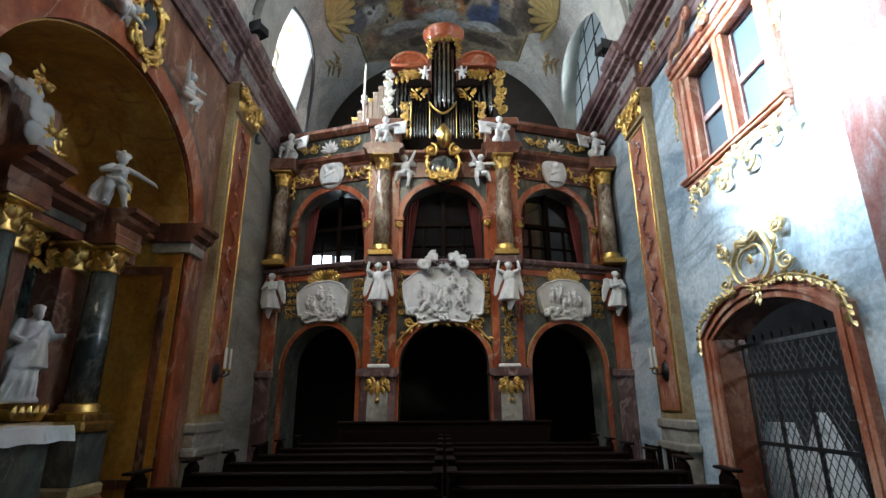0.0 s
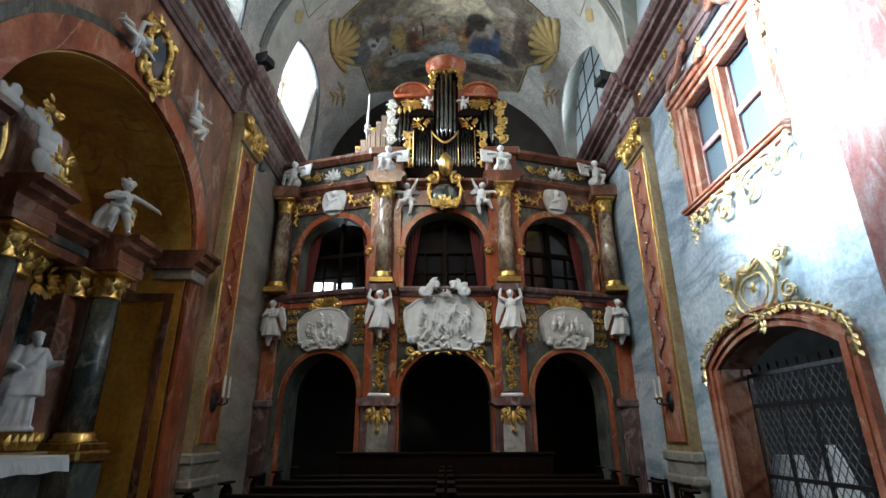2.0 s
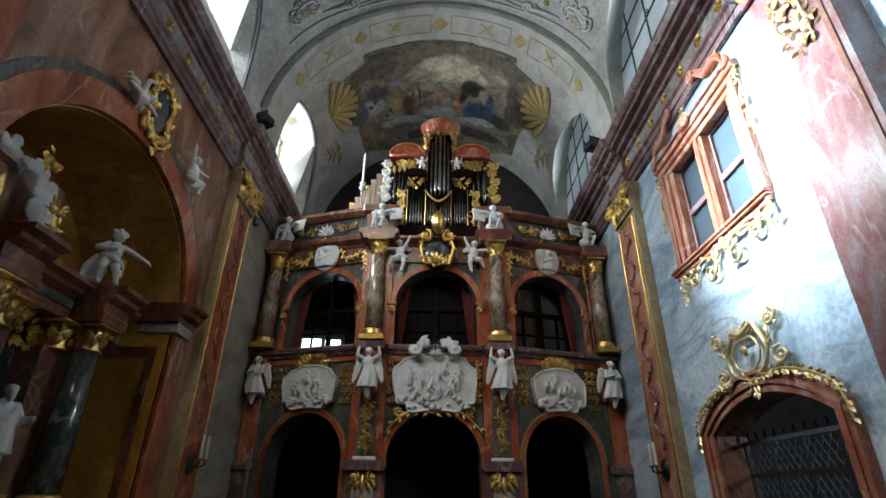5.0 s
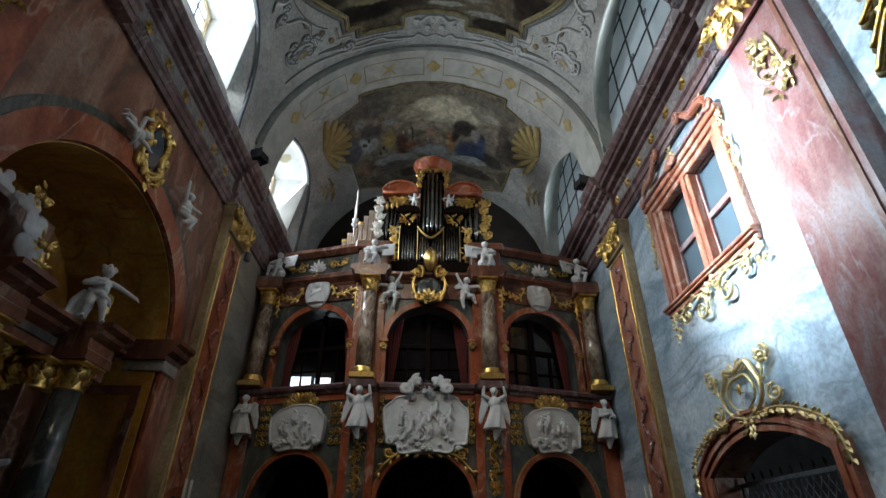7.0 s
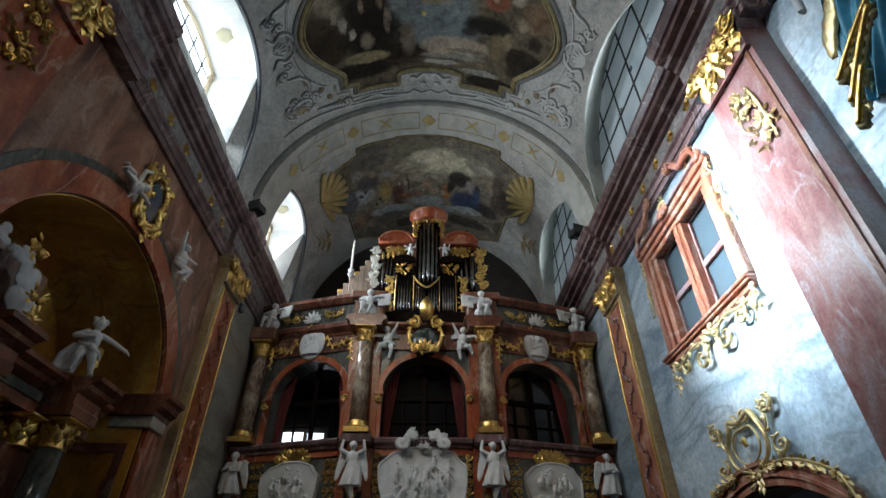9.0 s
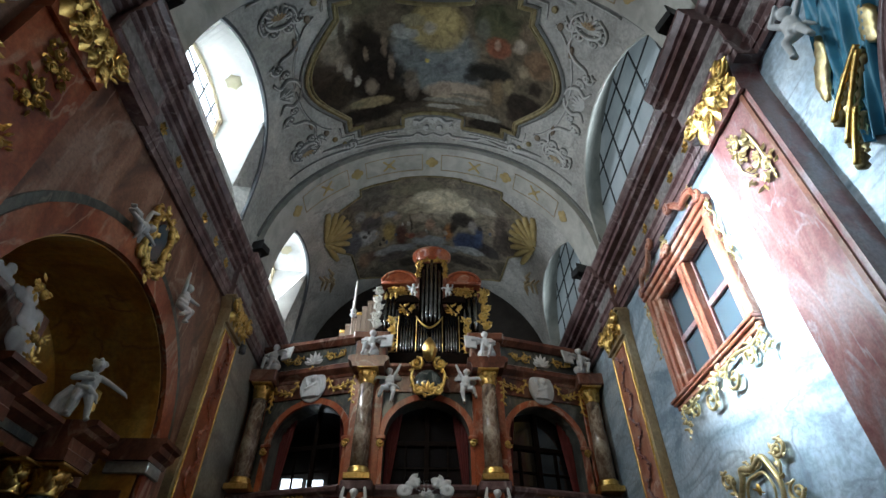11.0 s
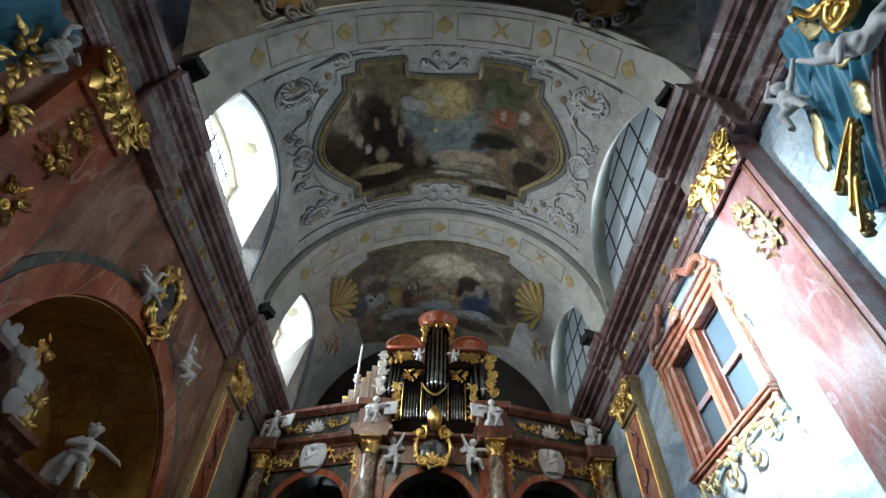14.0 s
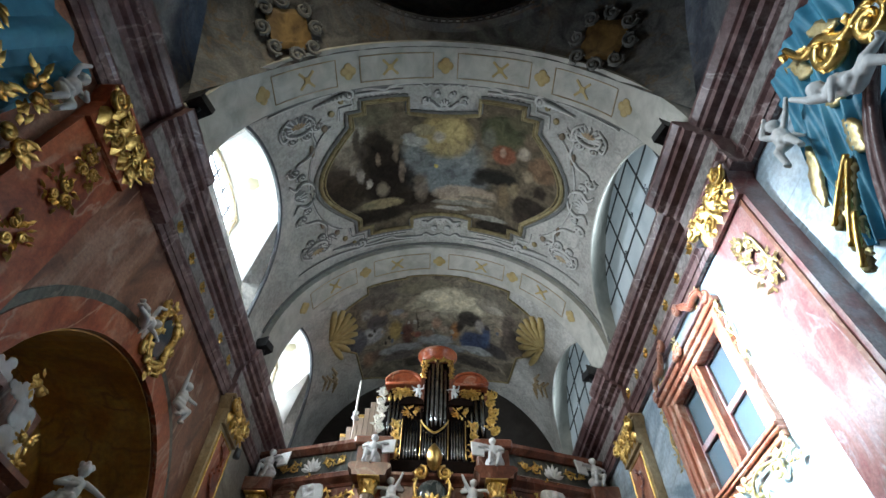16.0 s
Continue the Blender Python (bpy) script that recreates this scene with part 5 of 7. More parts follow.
part("cartouche_field", lathe(B(), [(0.34, -0.06), (0.33, 0.02), (0.24, 0.06), (0.08, 0.08)], 28, GI @ Matrix.Translation((0, YG - 0.16, 6.52)) @ pose(0, 0, 0, 90, 0, 0) @ Matrix.Diagonal((0.95, 1, 1, 1))), DARKCOL, gallery, "dark oval field", True)
bm = B()
lathe(bm, [(0.06, 0), (0.13, 0.14), (0.15, 0.3), (0.1, 0.46), (0.02, 0.58)], 14, GI @ Matrix.Translation((0.02, YG - 0.34, 6.98)), 7, 0.16)
part("bud", bm, GOLD, gallery, "gilded flower bud", True)
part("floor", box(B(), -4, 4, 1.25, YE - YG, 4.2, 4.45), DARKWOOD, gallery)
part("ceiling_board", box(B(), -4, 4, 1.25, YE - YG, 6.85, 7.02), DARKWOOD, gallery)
# a small bright window far behind the gallery
bw = empty("window_9", "small bright window pane behind the gallery", "window", (0, 0, 0), kind="structure")
part("pane", box(B(), -3.72, -3.2, 13.9, 13.94, 5.36, 5.64), PAPER, bw)
part("pane", box(B(), -3.08, -2.66, 13.9, 13.94, 5.38, 5.62), PAPER, bw)

# ---- pilasters ----
def pilaster(side, y0, y1, face, wall, z0, z1, zcap, mats, label, panel_gold=True):
    """A panelled pilaster with pedestal, gilded edges, carved ornament and a gilded capital."""
    ob = empty("pilaster", label, "pilaster", (wall, (y0 + y1) / 2, 0), "wall pilasters")
    iv = Matrix.Translation((-wall, -(y0 + y1) / 2, 0))
    x0, x1 = sorted((face, wall))
    body, field, ped = mats
    e = 0.012 * -side
    def slab(a, b, za, zb, d0, d1, bev=0.0):
        xa, xb = sorted((face - side * d0, face - side * d1))
        return box(B(), xa, xb, a, b, za, zb, iv, bev)
    part("shaft", box(B(), x0, x1, y0, y1, z0, z1, iv), body, ob)
    if panel_gold:
      part("field", slab(y0 + 0.12, y1 - 0.12, z0 + 0.15, z1 - 0.12, 0, 0.012), field, ob, "marbled inset field")
    for a, b, za, zb in () if not panel_gold else ((y0 + 0.09, y0 + 0.12, z0 + 0.12, z1 - 0.1), (y1 - 0.12, y1 - 0.09, z0 + 0.12, z1 - 0.1), (y0 + 0.12, y1 - 0.12, z0 + 0.12, z0 + 0.15), (y0 + 0.12, y1 - 0.12, z1 - 0.12, z1 - 0.1)):
        part("edge_bead", slab(a, b, za, zb, 0, 0.03, 0.006), GOLD if panel_gold else FRAME, ob)
    xa, xb = sorted((face - side * 0.07, wall))
    part("base", box(B(), xa, xb, y0 - 0.07, y1 + 0.07, z0 - 0.16, z0, iv, 0.03), ped, ob)
    xa, xb = sorted((face - side * 0.03, wall))
    part("pedestal", box(B(), xa, xb, y0 - 0.02, y1 + 0.02, 0, z0 - 0.16, iv, 0.015), ped, ob)
    xa, xb = sorted((face - side * 0.1, wall))
    part("plinth", box(B(), xa, xb, y0 - 0.1, y1 + 0.1, z0 - 0.5, z0 - 0.36, iv, 0.03), ped, ob)
    # capital: leaves and volutes across the face
    m = iv @ Matrix.Translation((face, (y0 + y1) / 2, z1)) @ pose(0, 0, 0, 0, 0, 90 if side < 0 else -90)
    h, w = zcap - z1, (y1 - y0)
    bm = B()
    prism(bm, [(-w / 2, 0), (w / 2, 0), (w / 2 + 0.02, h * 0.5), (w / 2 + 0.12, h * 0.86), (-w / 2 - 0.12, h * 0.86), (-w / 2 - 0.02, h * 0.5)], -0.06, abs(wall - face), "y", m)
    box(bm, -w / 2 - 0.1, w / 2 + 0.1, -0.12, abs(wall - face), h * 0.88, h, m, 0.02)
    part("capital_bell", bm, body, ob)
    bm = B()
    f = flat(m @ Matrix.Translation((0, -0.06, 0)))
    for r in range(2):
        for i in range(5):
            leaf(bm, f, -w / 2 + w * (i + 0.5) / 5 + (0.05 if r else 0), h * (0.04 + 0.34 * r), math.pi / 2, h * 0.5, w * 0.26, 0.07, 0.01 + 0.03 * r)
            ball(bm, f(-w / 2 + w * (i + 0.5) / 5, h * (0.46 + 0.3 * r), 0.07), 0.022, 6)
    for s in (-1, 1):
        scroll(bm, f, s * (w / 2 + 0.0), h * 0.68, 0.15, s, 1.5, 0.03, d=0.08)
        scroll(bm, f, s * 0.13, h * 0.72, 0.1, -s, 1.5, 0.022, d=0.06)
    foliage(bm, lambda u, w2, d=0.0: f(u, w2 + h * 0.5, d + 0.05), w * 1.05, h * 0.8, 3, 34, 0.12, 3, 0.016)
    part("capital", bm, GOLD, ob, "gilded composite capital", True)
    return ob, iv


for side, y0, y1, face, wall in ((-1, 8.25, 9.15, PL, XL), (1, 8.5, 9.46, 3.84, XR)):
    ob, iv = pilaster(side, y0, y1, face, wall, 1.32, 6.8, 7.38, (TAN, RED if side < 0 else SALMON, GREYWALL), "tan and red marble pilaster with gilded capital, on a grey pedestal")
    f = flat(iv @ Matrix.Translation((face - side * 0.012, (y0 + y1) / 2, 0)) @ pose(0, 0, 0, 0, 0, 90 if side < 0 else -90))
    bm = B()
    g = random.Random(5)
    for i in range(30):
        z = 2.4 + i * 0.14
        curve(bm, f, [(0.14 * math.sin(i * 1.4), z), (0.16 * math.sin(i * 1.4 + 1), z + 0.08), (0.14 * math.sin(i * 1.4 + 1.4), z + 0.14)], 0.014, 6, leaves=2, ls=0.1)
    part("relief_vine", bm, PINK if side > 0 else RED, ob, "marble-coloured vine relief")
# near pilasters at the corner of the crossing
ob, iv = pilaster(1, 3.2, 4.15, PR, XR, 1.32, 6.95, 7.62, (PINK, PINK, GREYWALL), "pink marbled pilaster with gilded sprays and capital", False)
f = flat(iv @ Matrix.Translation((PR - 0.012, 3.68, 0)) @ pose(0, 0, 0, 0, 0, -90))
for k, z in ((0, 6.45), (0.1, 5.95)):
    bm = B()
    foliage(bm, lambda u, w, d=0.0, k=k, z=z: f(u + k, w + z, d), 0.36, 0.42, int(z * 10), 34, 0.1, 3)
    part("spray", bm, PALEGOLD, ob, "gilded leaf spray, paled as in strong light")
bm = B()
curve(bm, f, [(0.14, 6.6), (0.2, 6.3), (0.22, 5.7)], 0.014, 10)
curve(bm, f, [(-0.1, 6.5), (-0.16, 6.2), (-0.02, 5.95)], 0.012, 10)
part("ribbon", bm, PALEGOLD, ob, "gilded leaf spray, paled as in strong light")
part("edge_line", box(B(), PR - 0.02, PR, 3.27, 3.33, 1.4, 6.95, iv), BROWN, ob, "dark edge line")
ob, iv = pilaster(-1, 2.35, 3.3, PL, XL, 1.32, 6.7, 7.38, (RED, RED, GREYWALL), "red marbled pilaster with gilded sprays and capital", False)
f = flat(iv @ Matrix.Translation((PL + 0.012, 2.8, 0)) @ pose(0, 0, 0, 0, 0, 90))
for z in (5.2, 5.9, 6.4):
    bm = B()
    foliage(bm, lambda u, w, d=0.0, z=z: f(u, w + z, d), 0.4, 0.36, int(z * 10), 30, 0.1, 3)
    part("spray", bm, GOLD, ob, "gilded leaf spray")
# gilt flowers along the friezes
for side, wall in ((-1, XL), (1, XR)):
    for i in range(7):
        y = 4.6 + i * 0.62 + (0 if side < 0 else 0.2)
        m = Matrix.Translation((wall - side * (0.055 if side < 0 else 0.085), y, 7.9 if side > 0 else 7.78)) @ pose(0, 0, 0, 0, 0, 90 if side < 0 else -90)
        bm = B()
        for k in range(6):
            leaf(bm, flat(m), 0, 0, k * math.pi / 3, 0.11, 0.07, 0.04)
        single("frieze_flower", bm, GOLD, "small gilded flower on the marbled frieze", "ornament", "frieze flowers")
# dark floodlights and loudspeakers on the cornice
for x, y, z in ((-3.62, 8.35, 8.5), (3.42, 9.1, 8.62), (-3.55, 3.05, 8.5), (3.35, 3.3, 8.62)):
    s = 1 if x > 0 else -1
    lamp = empty("floodlight", "black floodlight standing on the cornice", "floodlight", (x, y, z), "cornice floodlights")
    bm = B()
    prism(bm, [(-0.12, 0.06), (0.12, 0.1), (0.1, 0.28), (-0.1, 0.24)], -0.14, 0.14, "y", pose(0, 0, 0, 0, 0, 20 * s))
    part("housing", bm, BLACK, lamp)
    part("bracket", tube(B(), [(0, 0, -0.03), (0, 0, 0.09)], 0.025), BLACK, lamp)
    part("visor", box(B(), -0.15, 0.15, -0.16, -0.145, 0.06, 0.3, pose(0, 0, 0, 0, 0, 20 * s)), BLACK, lamp)
for x, y, z in ((-3.75, 9.2, 6.75),):
    sp = empty("camera_housing", "small grey camera housing under the capital", "camera", (x, y, z))
    part("body", lathe(B(), [(0.05, -0.1), (0.065, -0.09), (0.065, 0.07), (0.03, 0.1)], 14), IRON, sp, "", True)
    part("arm", tube(B(), [(0, 0, 0.08), (-0.1, 0, 0.16), (-0.1, 0, 0.3)], 0.014), IRON, sp)
# wall sconces with tall candles
for x, y, rot in ((-3.85, 8.72, 90), (3.84, 9.0, -90)):
    sc = empty("wall_sconce", "dark metal wall sconce with two white candles", "sconce", (x, y, 2.1), "wall sconces")
    sc.rotation_euler[2] = radians(rot)
    part("backplate", lathe(B(), [(0.02, -0.05), (0.1, -0.04), (0.13, 0.0), (0.13, 0.01)], 18, pose(0, 0, 0, 90, 0, 0) @ Matrix.Diagonal((1, 1.4, -1, 1)) @ Matrix.Translation((0, 0, -0.012))), BLACK, sc, "", True)
    for s in (-1, 1):
        part("arm", tube(B(), [(0, -0.03, 0), (s * 0.06, -0.12, -0.06), (s * 0.1, -0.2, -0.02), (s * 0.1, -0.2, 0.04)], 0.014), BLACK, sc)
        part("drip_pan", lathe(B(), [(0.02, 0.03), (0.05, 0.05), (0.055, 0.065)], 14, Matrix.Translation((s * 0.1, -0.2, 0))), GOLD, sc)
        part("candle", lathe(B(), [(0.022, 0.06), (0.022, 0.4), (0.012, 0.41)], 12, Matrix.Translation((s * 0.1, -0.2, 0))), CANDLE, sc)

# ---- organ ----
YO = 10.75
organ = empty("pipe_organ", "dark and gilded pipe organ with tin pipes on the gallery", "pipe organ", (0, YO, 7.06))
OI = Matrix.Translation((0, -YO, -7.06))


def O(x, y, z):
    return Matrix.Translation((x, y - YO, z - 7.06))


def pipes(n, x0, x1, zb, zt, y, belly=0.0, taper=0):
    """A row of tin pipes with feet, mouths and falling tops."""
    step = (x1 - x0) / n
    for i in range(n):
        x = x0 + step * (i + 0.5)
        k = abs(i - (n - 1) / 2) / max(1, (n - 1) / 2)
        top = zt - taper * (k if taper > 0 else -(1 - k)) if taper else zt
        yy = y - belly * (1 - k * k)
        r = step * 0.46
        body = part("pipe", lathe(B(), [(r * 0.25, zb), (r, zb + min(0.3, 3 * r + 0.06)), (r, top)], 14, O(x, yy, 0)), TIN, organ, "", True)
        f = flat(O(x, yy - r * 0.86, zb + min(0.3, 3 * r + 0.06)))
        bm = B()
        box(bm, -r * 0.5, r * 0.5, -0.01, 0.01, 0, r * 0.7, O(x, yy - r * 0.92, zb + min(0.3, 3 * r + 0.06)))
        part("mouth", bm, BLACK, body)


def slabpart(name, x0, x1, y0, y1, z0, z1, mat, bev=0.012):
    return part(name, box(B(), x0, x1, y0 - YO, y1 - YO, z0 - 7.06, z1 - 7.06, None, bev), mat, organ)


slabpart("lower_case", -0.78, 0.8, YO + 0.12, YO + 0.7, 7.06, 9.0, DARKWOOD)
slabpart("case_base", -0.98, 1.0, YO - 0.06, YO + 0.72, 7.06, 7.56, DARKWOOD)
for x in (-0.76, -0.31, 0.33, 0.74):
    slabpart("case_post", x - 0.035, x + 0.035, YO - 0.02, YO + 0.12, 7.56, 8.98, DARKWOOD)
    slabpart("post_bead", x - 0.007, x + 0.007, YO - 0.034, YO - 0.02, 7.6, 8.6, GOLD, 0.004)
pipes(5, -0.72, -0.36, 7.6, 8.62, YO + 0.06)
pipes(5, 0.38, 0.71, 7.6, 8.64, YO + 0.06)
pipes(4, -0.28, -0.02, 7.6, 8.36, YO + 0.02, 0.03, -0.12)
pipes(4, 0.04, 0.3, 7.6, 8.36, YO + 0.02, 0.03, -0.12)
bm = B()
curve(bm, flat(O(0, YO - 0.05, 8.36)), [(-0.32, 0.2), (-0.2, 0.02), (0.01, -0.12), (0.22, 0.02), (0.34, 0.2)], 0.02, 20)
part("tower_corbel", bm, GOLD, organ, "gilded curved corbel", True)
pipes(5, -0.22, 0.3, 8.4, 10.35, YO + 0.04, 0.12, 0.25)
slabpart("tower_case", -0.33, 0.42, YO + 0.14, YO + 0.7, 8.3, 10.45, DARKWOOD)
for x in (-0.32, 0.4):
    slabpart("tower_post", x - 0.05, x + 0.05, YO - 0.02, YO + 0.16, 8.9, 10.45, BROWN)
    bm = B()
    garland(bm, flat(O(x, YO - 0.03, 10.1)), 0.14, 0.6, 4, 26, 0.09)
    part("tower_carving", bm, GOLD, organ, "gilded leaf carving")
bm = B()
curve(bm, flat(O(0.04, YO - 0.05, 10.4)), [(-0.3, -0.3), (-0.26, -0.08), (-0.1, 0.0), (0.04, -0.06), (0.18, 0.0), (0.3, -0.08), (0.36, -0.3)], 0.03, 24, leaves=12, ls=0.13)
part("pipe_shade", bm, GOLD, organ, "gilded pierced pipe shade")
bm = B()
lathe(bm, [(0.44, 10.45), (0.46, 10.52), (0.5, 10.56), (0.5, 10.62), (0.58, 10.68), (0.58, 10.76), (0.48, 10.83)], 32, O(0.04, YO + 0.22, 0) @ Matrix.Diagonal((0.92, 0.75, 1, 1)))
part("tower_cornice", bm, RED, organ, "", True)
for s, xa, xb in ((-1, -0.86, -0.27), (1, 0.33, 0.92)):
    bm = B()
    c, h = (xa + xb) / 2, (xb - xa) / 2
    prism(bm, [(xa, 8.98), (xb, 8.98), (xb, 9.04)] + arc(c, 9.04, h, 0.16, 0, 180, 10) + [(xa, 9.04)], -0.1, 0.6, "y", O(0, YO, 0))
    part("case_roof", bm, DARKWOOD, organ)
    bm = B()
    foliage(bm, flat(O(c, YO - 0.05, 8.78)), 0.36, 0.22, 3, 26, 0.09, 2)
    part("pipe_shade", bm, GOLD, organ, "gilded pierced pipe shade")
    # lower carved wing
    bm = B()
    x = -0.9 if s < 0 else 0.93
    f = flat(O(x, YO + 0.05, 8.1))
    garland(bm, f, 0.2, 1.05, 7, 60, 0.11)
    for i in range(4):
        scroll(bm, f, s * 0.02, 0.4 - 0.26 * i, 0.1, s if i % 2 else -s, 1.5, 0.022)
    part("carved_wing", bm, GOLD, organ, "gilded carved side wing", True)
    # upper back case with its pediment and carved wing
    u0, u1 = (-1.24, -0.38) if s < 0 else (0.46, 1.32)
    slabpart("back_case", u0 + 0.05, u1 - 0.05, YO + 0.3, YO + 0.8, 7.06, 9.68, DARKWOOD)
    pipes(5, u0 + 0.08, u1 - 0.3 if s < 0 else u1 - 0.08, 8.35, 9.45, YO + 0.24)
    bm = B()
    garland(bm, flat(O((u0 + u1) / 2, YO + 0.16, 9.5)), 0.8, 0.22, 2, 50, 0.1)
    for i in range(6):
        leaf(bm, flat(O(u0 + 0.1 + i * 0.13, YO + 0.18, 9.5)), 0, 0, radians(-90), 0.3 - 0.03 * i, 0.1, 0.04)
    part("pipe_shade", bm, GOLD, organ, "gilded pierced pipe shade")
    bm = B()
    c, h = (u0 + u1) / 2, (u1 - u0) / 2 + 0.04
    prism(bm, [(c - h, 9.68), (c + h, 9.68), (c + h, 9.78)] + arc(c, 9.78, h, 0.36, 0, 180, 16)[1:-1] + [(c - h, 9.78)], 0.1, 0.85, "y", O(0, YO, 0))
    part("pediment", bm, RED, organ)
    bm = B()
    rod(bm, flat(O(0, YO + 0.1, 0)), arc(c, 9.76, h - 0.02, 0.34, 0, 180, 20), 0.045, 0.01)
    rod(bm, flat(O(0, YO + 0.1, 0)), [(c - h, 9.72), (c, 9.72), (c + h, 9.72)], 0.05, 0.01)
    part("pediment_moulding", bm, RED, organ, "", True)
    bm = B()
    x = -1.33 if s < 0 else 1.43
    f = flat(O(x, YO + 0.2, 9.0))
    garland(bm, f, 0.24, 1.25, 9, 70, 0.12)
    for i in range(5):
        scroll(bm, f, 0.03 * (-1) ** i, 0.5 - 0.25 * i, 0.12, s if i % 2 else -s, 1.2, 0.024)
    # left wing takes the pale wax colour to stand for sunlit gilding
    part("carved_wing", bm, GOLD if s > 0 else CANDLE, organ, "gilded carved wing" if s > 0 else "gilded wing, sunlight put into its pale colour", True)
    carved("organ_putto", putto([((-0.28, -0.08, 0.7), (-0.4, -0.1, 0.8 if s < 0 else 0.6)), ((0.28, -0.08, 0.7), (0.3, -0.2, 0.85))], [((-0.1, -0.06, 0.22), (-0.1, -0.02, 0.02)), ((0.12, -0.1, 0.24), (0.06, 0.0, 0.02))]),
           "small white child angel standing on the organ case", "statue", Matrix.Translation((-0.42 if s < 0 else 0.47, YO - 0.02, 9.18)) @ Matrix.Diagonal((0.42, 0.42, 0.42, 1)), "organ figures", 0.022)
# plain wooden pipes and the thin pole beside the case
for i in range(7):
    x = -1.42 - 0.125 * i
    top = 9.35 - 0.18 * i
    wp = empty("wooden_pipe", "square unpainted wooden organ pipe behind the parapet", "organ pipe", (x, YO + 0.35, 7.4), "wooden pipes")
    part("body", box(B(), -0.058, 0.058, -0.07, 0.07, -0.33, top - 7.4, None, 0.006), WOOD, wp)
    part("cap", box(B(), -0.064, 0.064, -0.076, 0.076, top - 7.4 + 0.0, top - 7.4 + 0.09, None, 0.01), WOOD if i % 3 else GOLD, wp)
pole = empty("pole_candle", "thin white processional candle pole behind the parapet", "candle", (-1.93, YO + 0.15, 7.06))
part("pole", lathe(B(), [(0.02, 0), (0.02, 1.6)], 10), WOOD, pole)
part("holder", lathe(B(), [(0.03, 1.58), (0.09, 1.66), (0.05, 1.72), (0.08, 1.8)], 14), WHITE, pole)
part("candle", lathe(B(), [(0.03, 1.8), (0.025, 2.7), (0.008, 2.76)], 10), CANDLE, pole)

# ---- right wall: doorway, window, crest ----


def rw(y, z, d=0.0):
    return Matrix.Translation((XR - d, y, z)) @ pose(0, 0, 0, 0, 0, -90)


door = empty("door_1", "arched salmon marble doorway with a gilded crest", "doorway", (XR, 6.33, 0), kind="structure")
DI = Matrix.Translation((-XR, -6.33, 0))
for wd, t, d0 in ((0.09, 0.05, 0.0), (0.045, 0.085, 0.09), (0.08, 0.065, 0.135), (0.04, 0.1, 0.215)):
    part("door_frame", archivolt(B(), 5.12 - d0, 7.55 + d0, 0, 2.46 + d0 * 0.25, 0.36 + d0 * 0.8, wd, XR - t, XR + 0.002, DI, axis="x", low=True), SALMON, door)
part("door_reveal", archivolt(B(), 5.14, 7.53, 0, 2.46, 0.34, 0.02, XR + 0.002, XR + 0.44, DI, axis="x", low=True), BROWN, door)
f = flat(DI @ rw(6.33, 0, 0.08))
bm = B()
for s in (-1, 1):
    pts = [(s * 0.3, 2.98), (s * 0.7, 2.98), (s * 1.1, 2.86), (s * 1.42, 2.66), (s * 1.5, 2.3)]
    curve(bm, f, pts, 0.016, 24, 0.03, leaves=34, ls=0.11)
    for i in range(6):
        u = 0.35 + 0.2 * i
        for k in range(5):
            leaf(bm, f, s * u, 3.0 - 0.05 * i - (0.04 * (i - 3) if i > 3 else 0), radians(90 + 50 * (k - 2)) , 0.07, 0.035, 0.03, 0.03)
part("leaf_swag", bm, PALEGOLD, door, "gilded leaf swag over the arch")
bm = B()
fc0 = flat(DI @ rw(6.24, 3.3, 0.06))
fc = lambda u, w, d=0.0: fc0(u * 1.4, w, d)
curve(bm, fc, [(0, -0.34), (-0.24, -0.2), (-0.3, 0.02), (-0.2, 0.2), (-0.16, 0.32), (0.0, 0.26), (0.18, 0.32), (0.24, 0.2), (0.3, 0.0), (0.24, -0.2), (0, -0.34)], 0.032, 44)
curve(bm, fc, [(0, -0.24), (-0.16, -0.14), (-0.2, 0.02), (-0.12, 0.16), (0.0, 0.18), (0.14, 0.16), (0.2, 0.0), (0.16, -0.14), (0, -0.24)], 0.016, 36)
for s in (-1, 1):
    scroll(bm, fc, s * 0.42, 0.3, 0.11, -s, 1.5, 0.018)
    scroll(bm, fc, s * 0.46, -0.16, 0.11, s, 1.5, 0.016)
    curve(bm, fc, [(s * 0.3, 0.0), (s * 0.38, 0.14), (s * 0.36, 0.3), (s * 0.5, 0.38)], 0.018, 14, leaves=5, ls=0.1)
    scroll(bm, fc, s * 0.1, 0.3, 0.08, s, 1.5, 0.016)
foliage(bm, flat(DI @ rw(6.24, 2.95, 0.06)), 0.28, 0.24, 3, 20, 0.1, 2)
part("crest", bm, PALEGOLD, door, "gilded scrolled cartouche crest", True)
bm = B()
ball(bm, fc(0, 0.03, 0.03), (0.02, 0.04, 0.07), 8)
limb(bm, fc(-0.07, 0.06, 0.03), fc(0.05, -0.02, 0.03), 0.012, 0.01, 6)
for i in range(5):
    ball(bm, fc(0.0, -0.08 - 0.03 * i, 0.02), 0.009, 5)
part("emblem", bm, GOLD, door, "small gilded emblem")

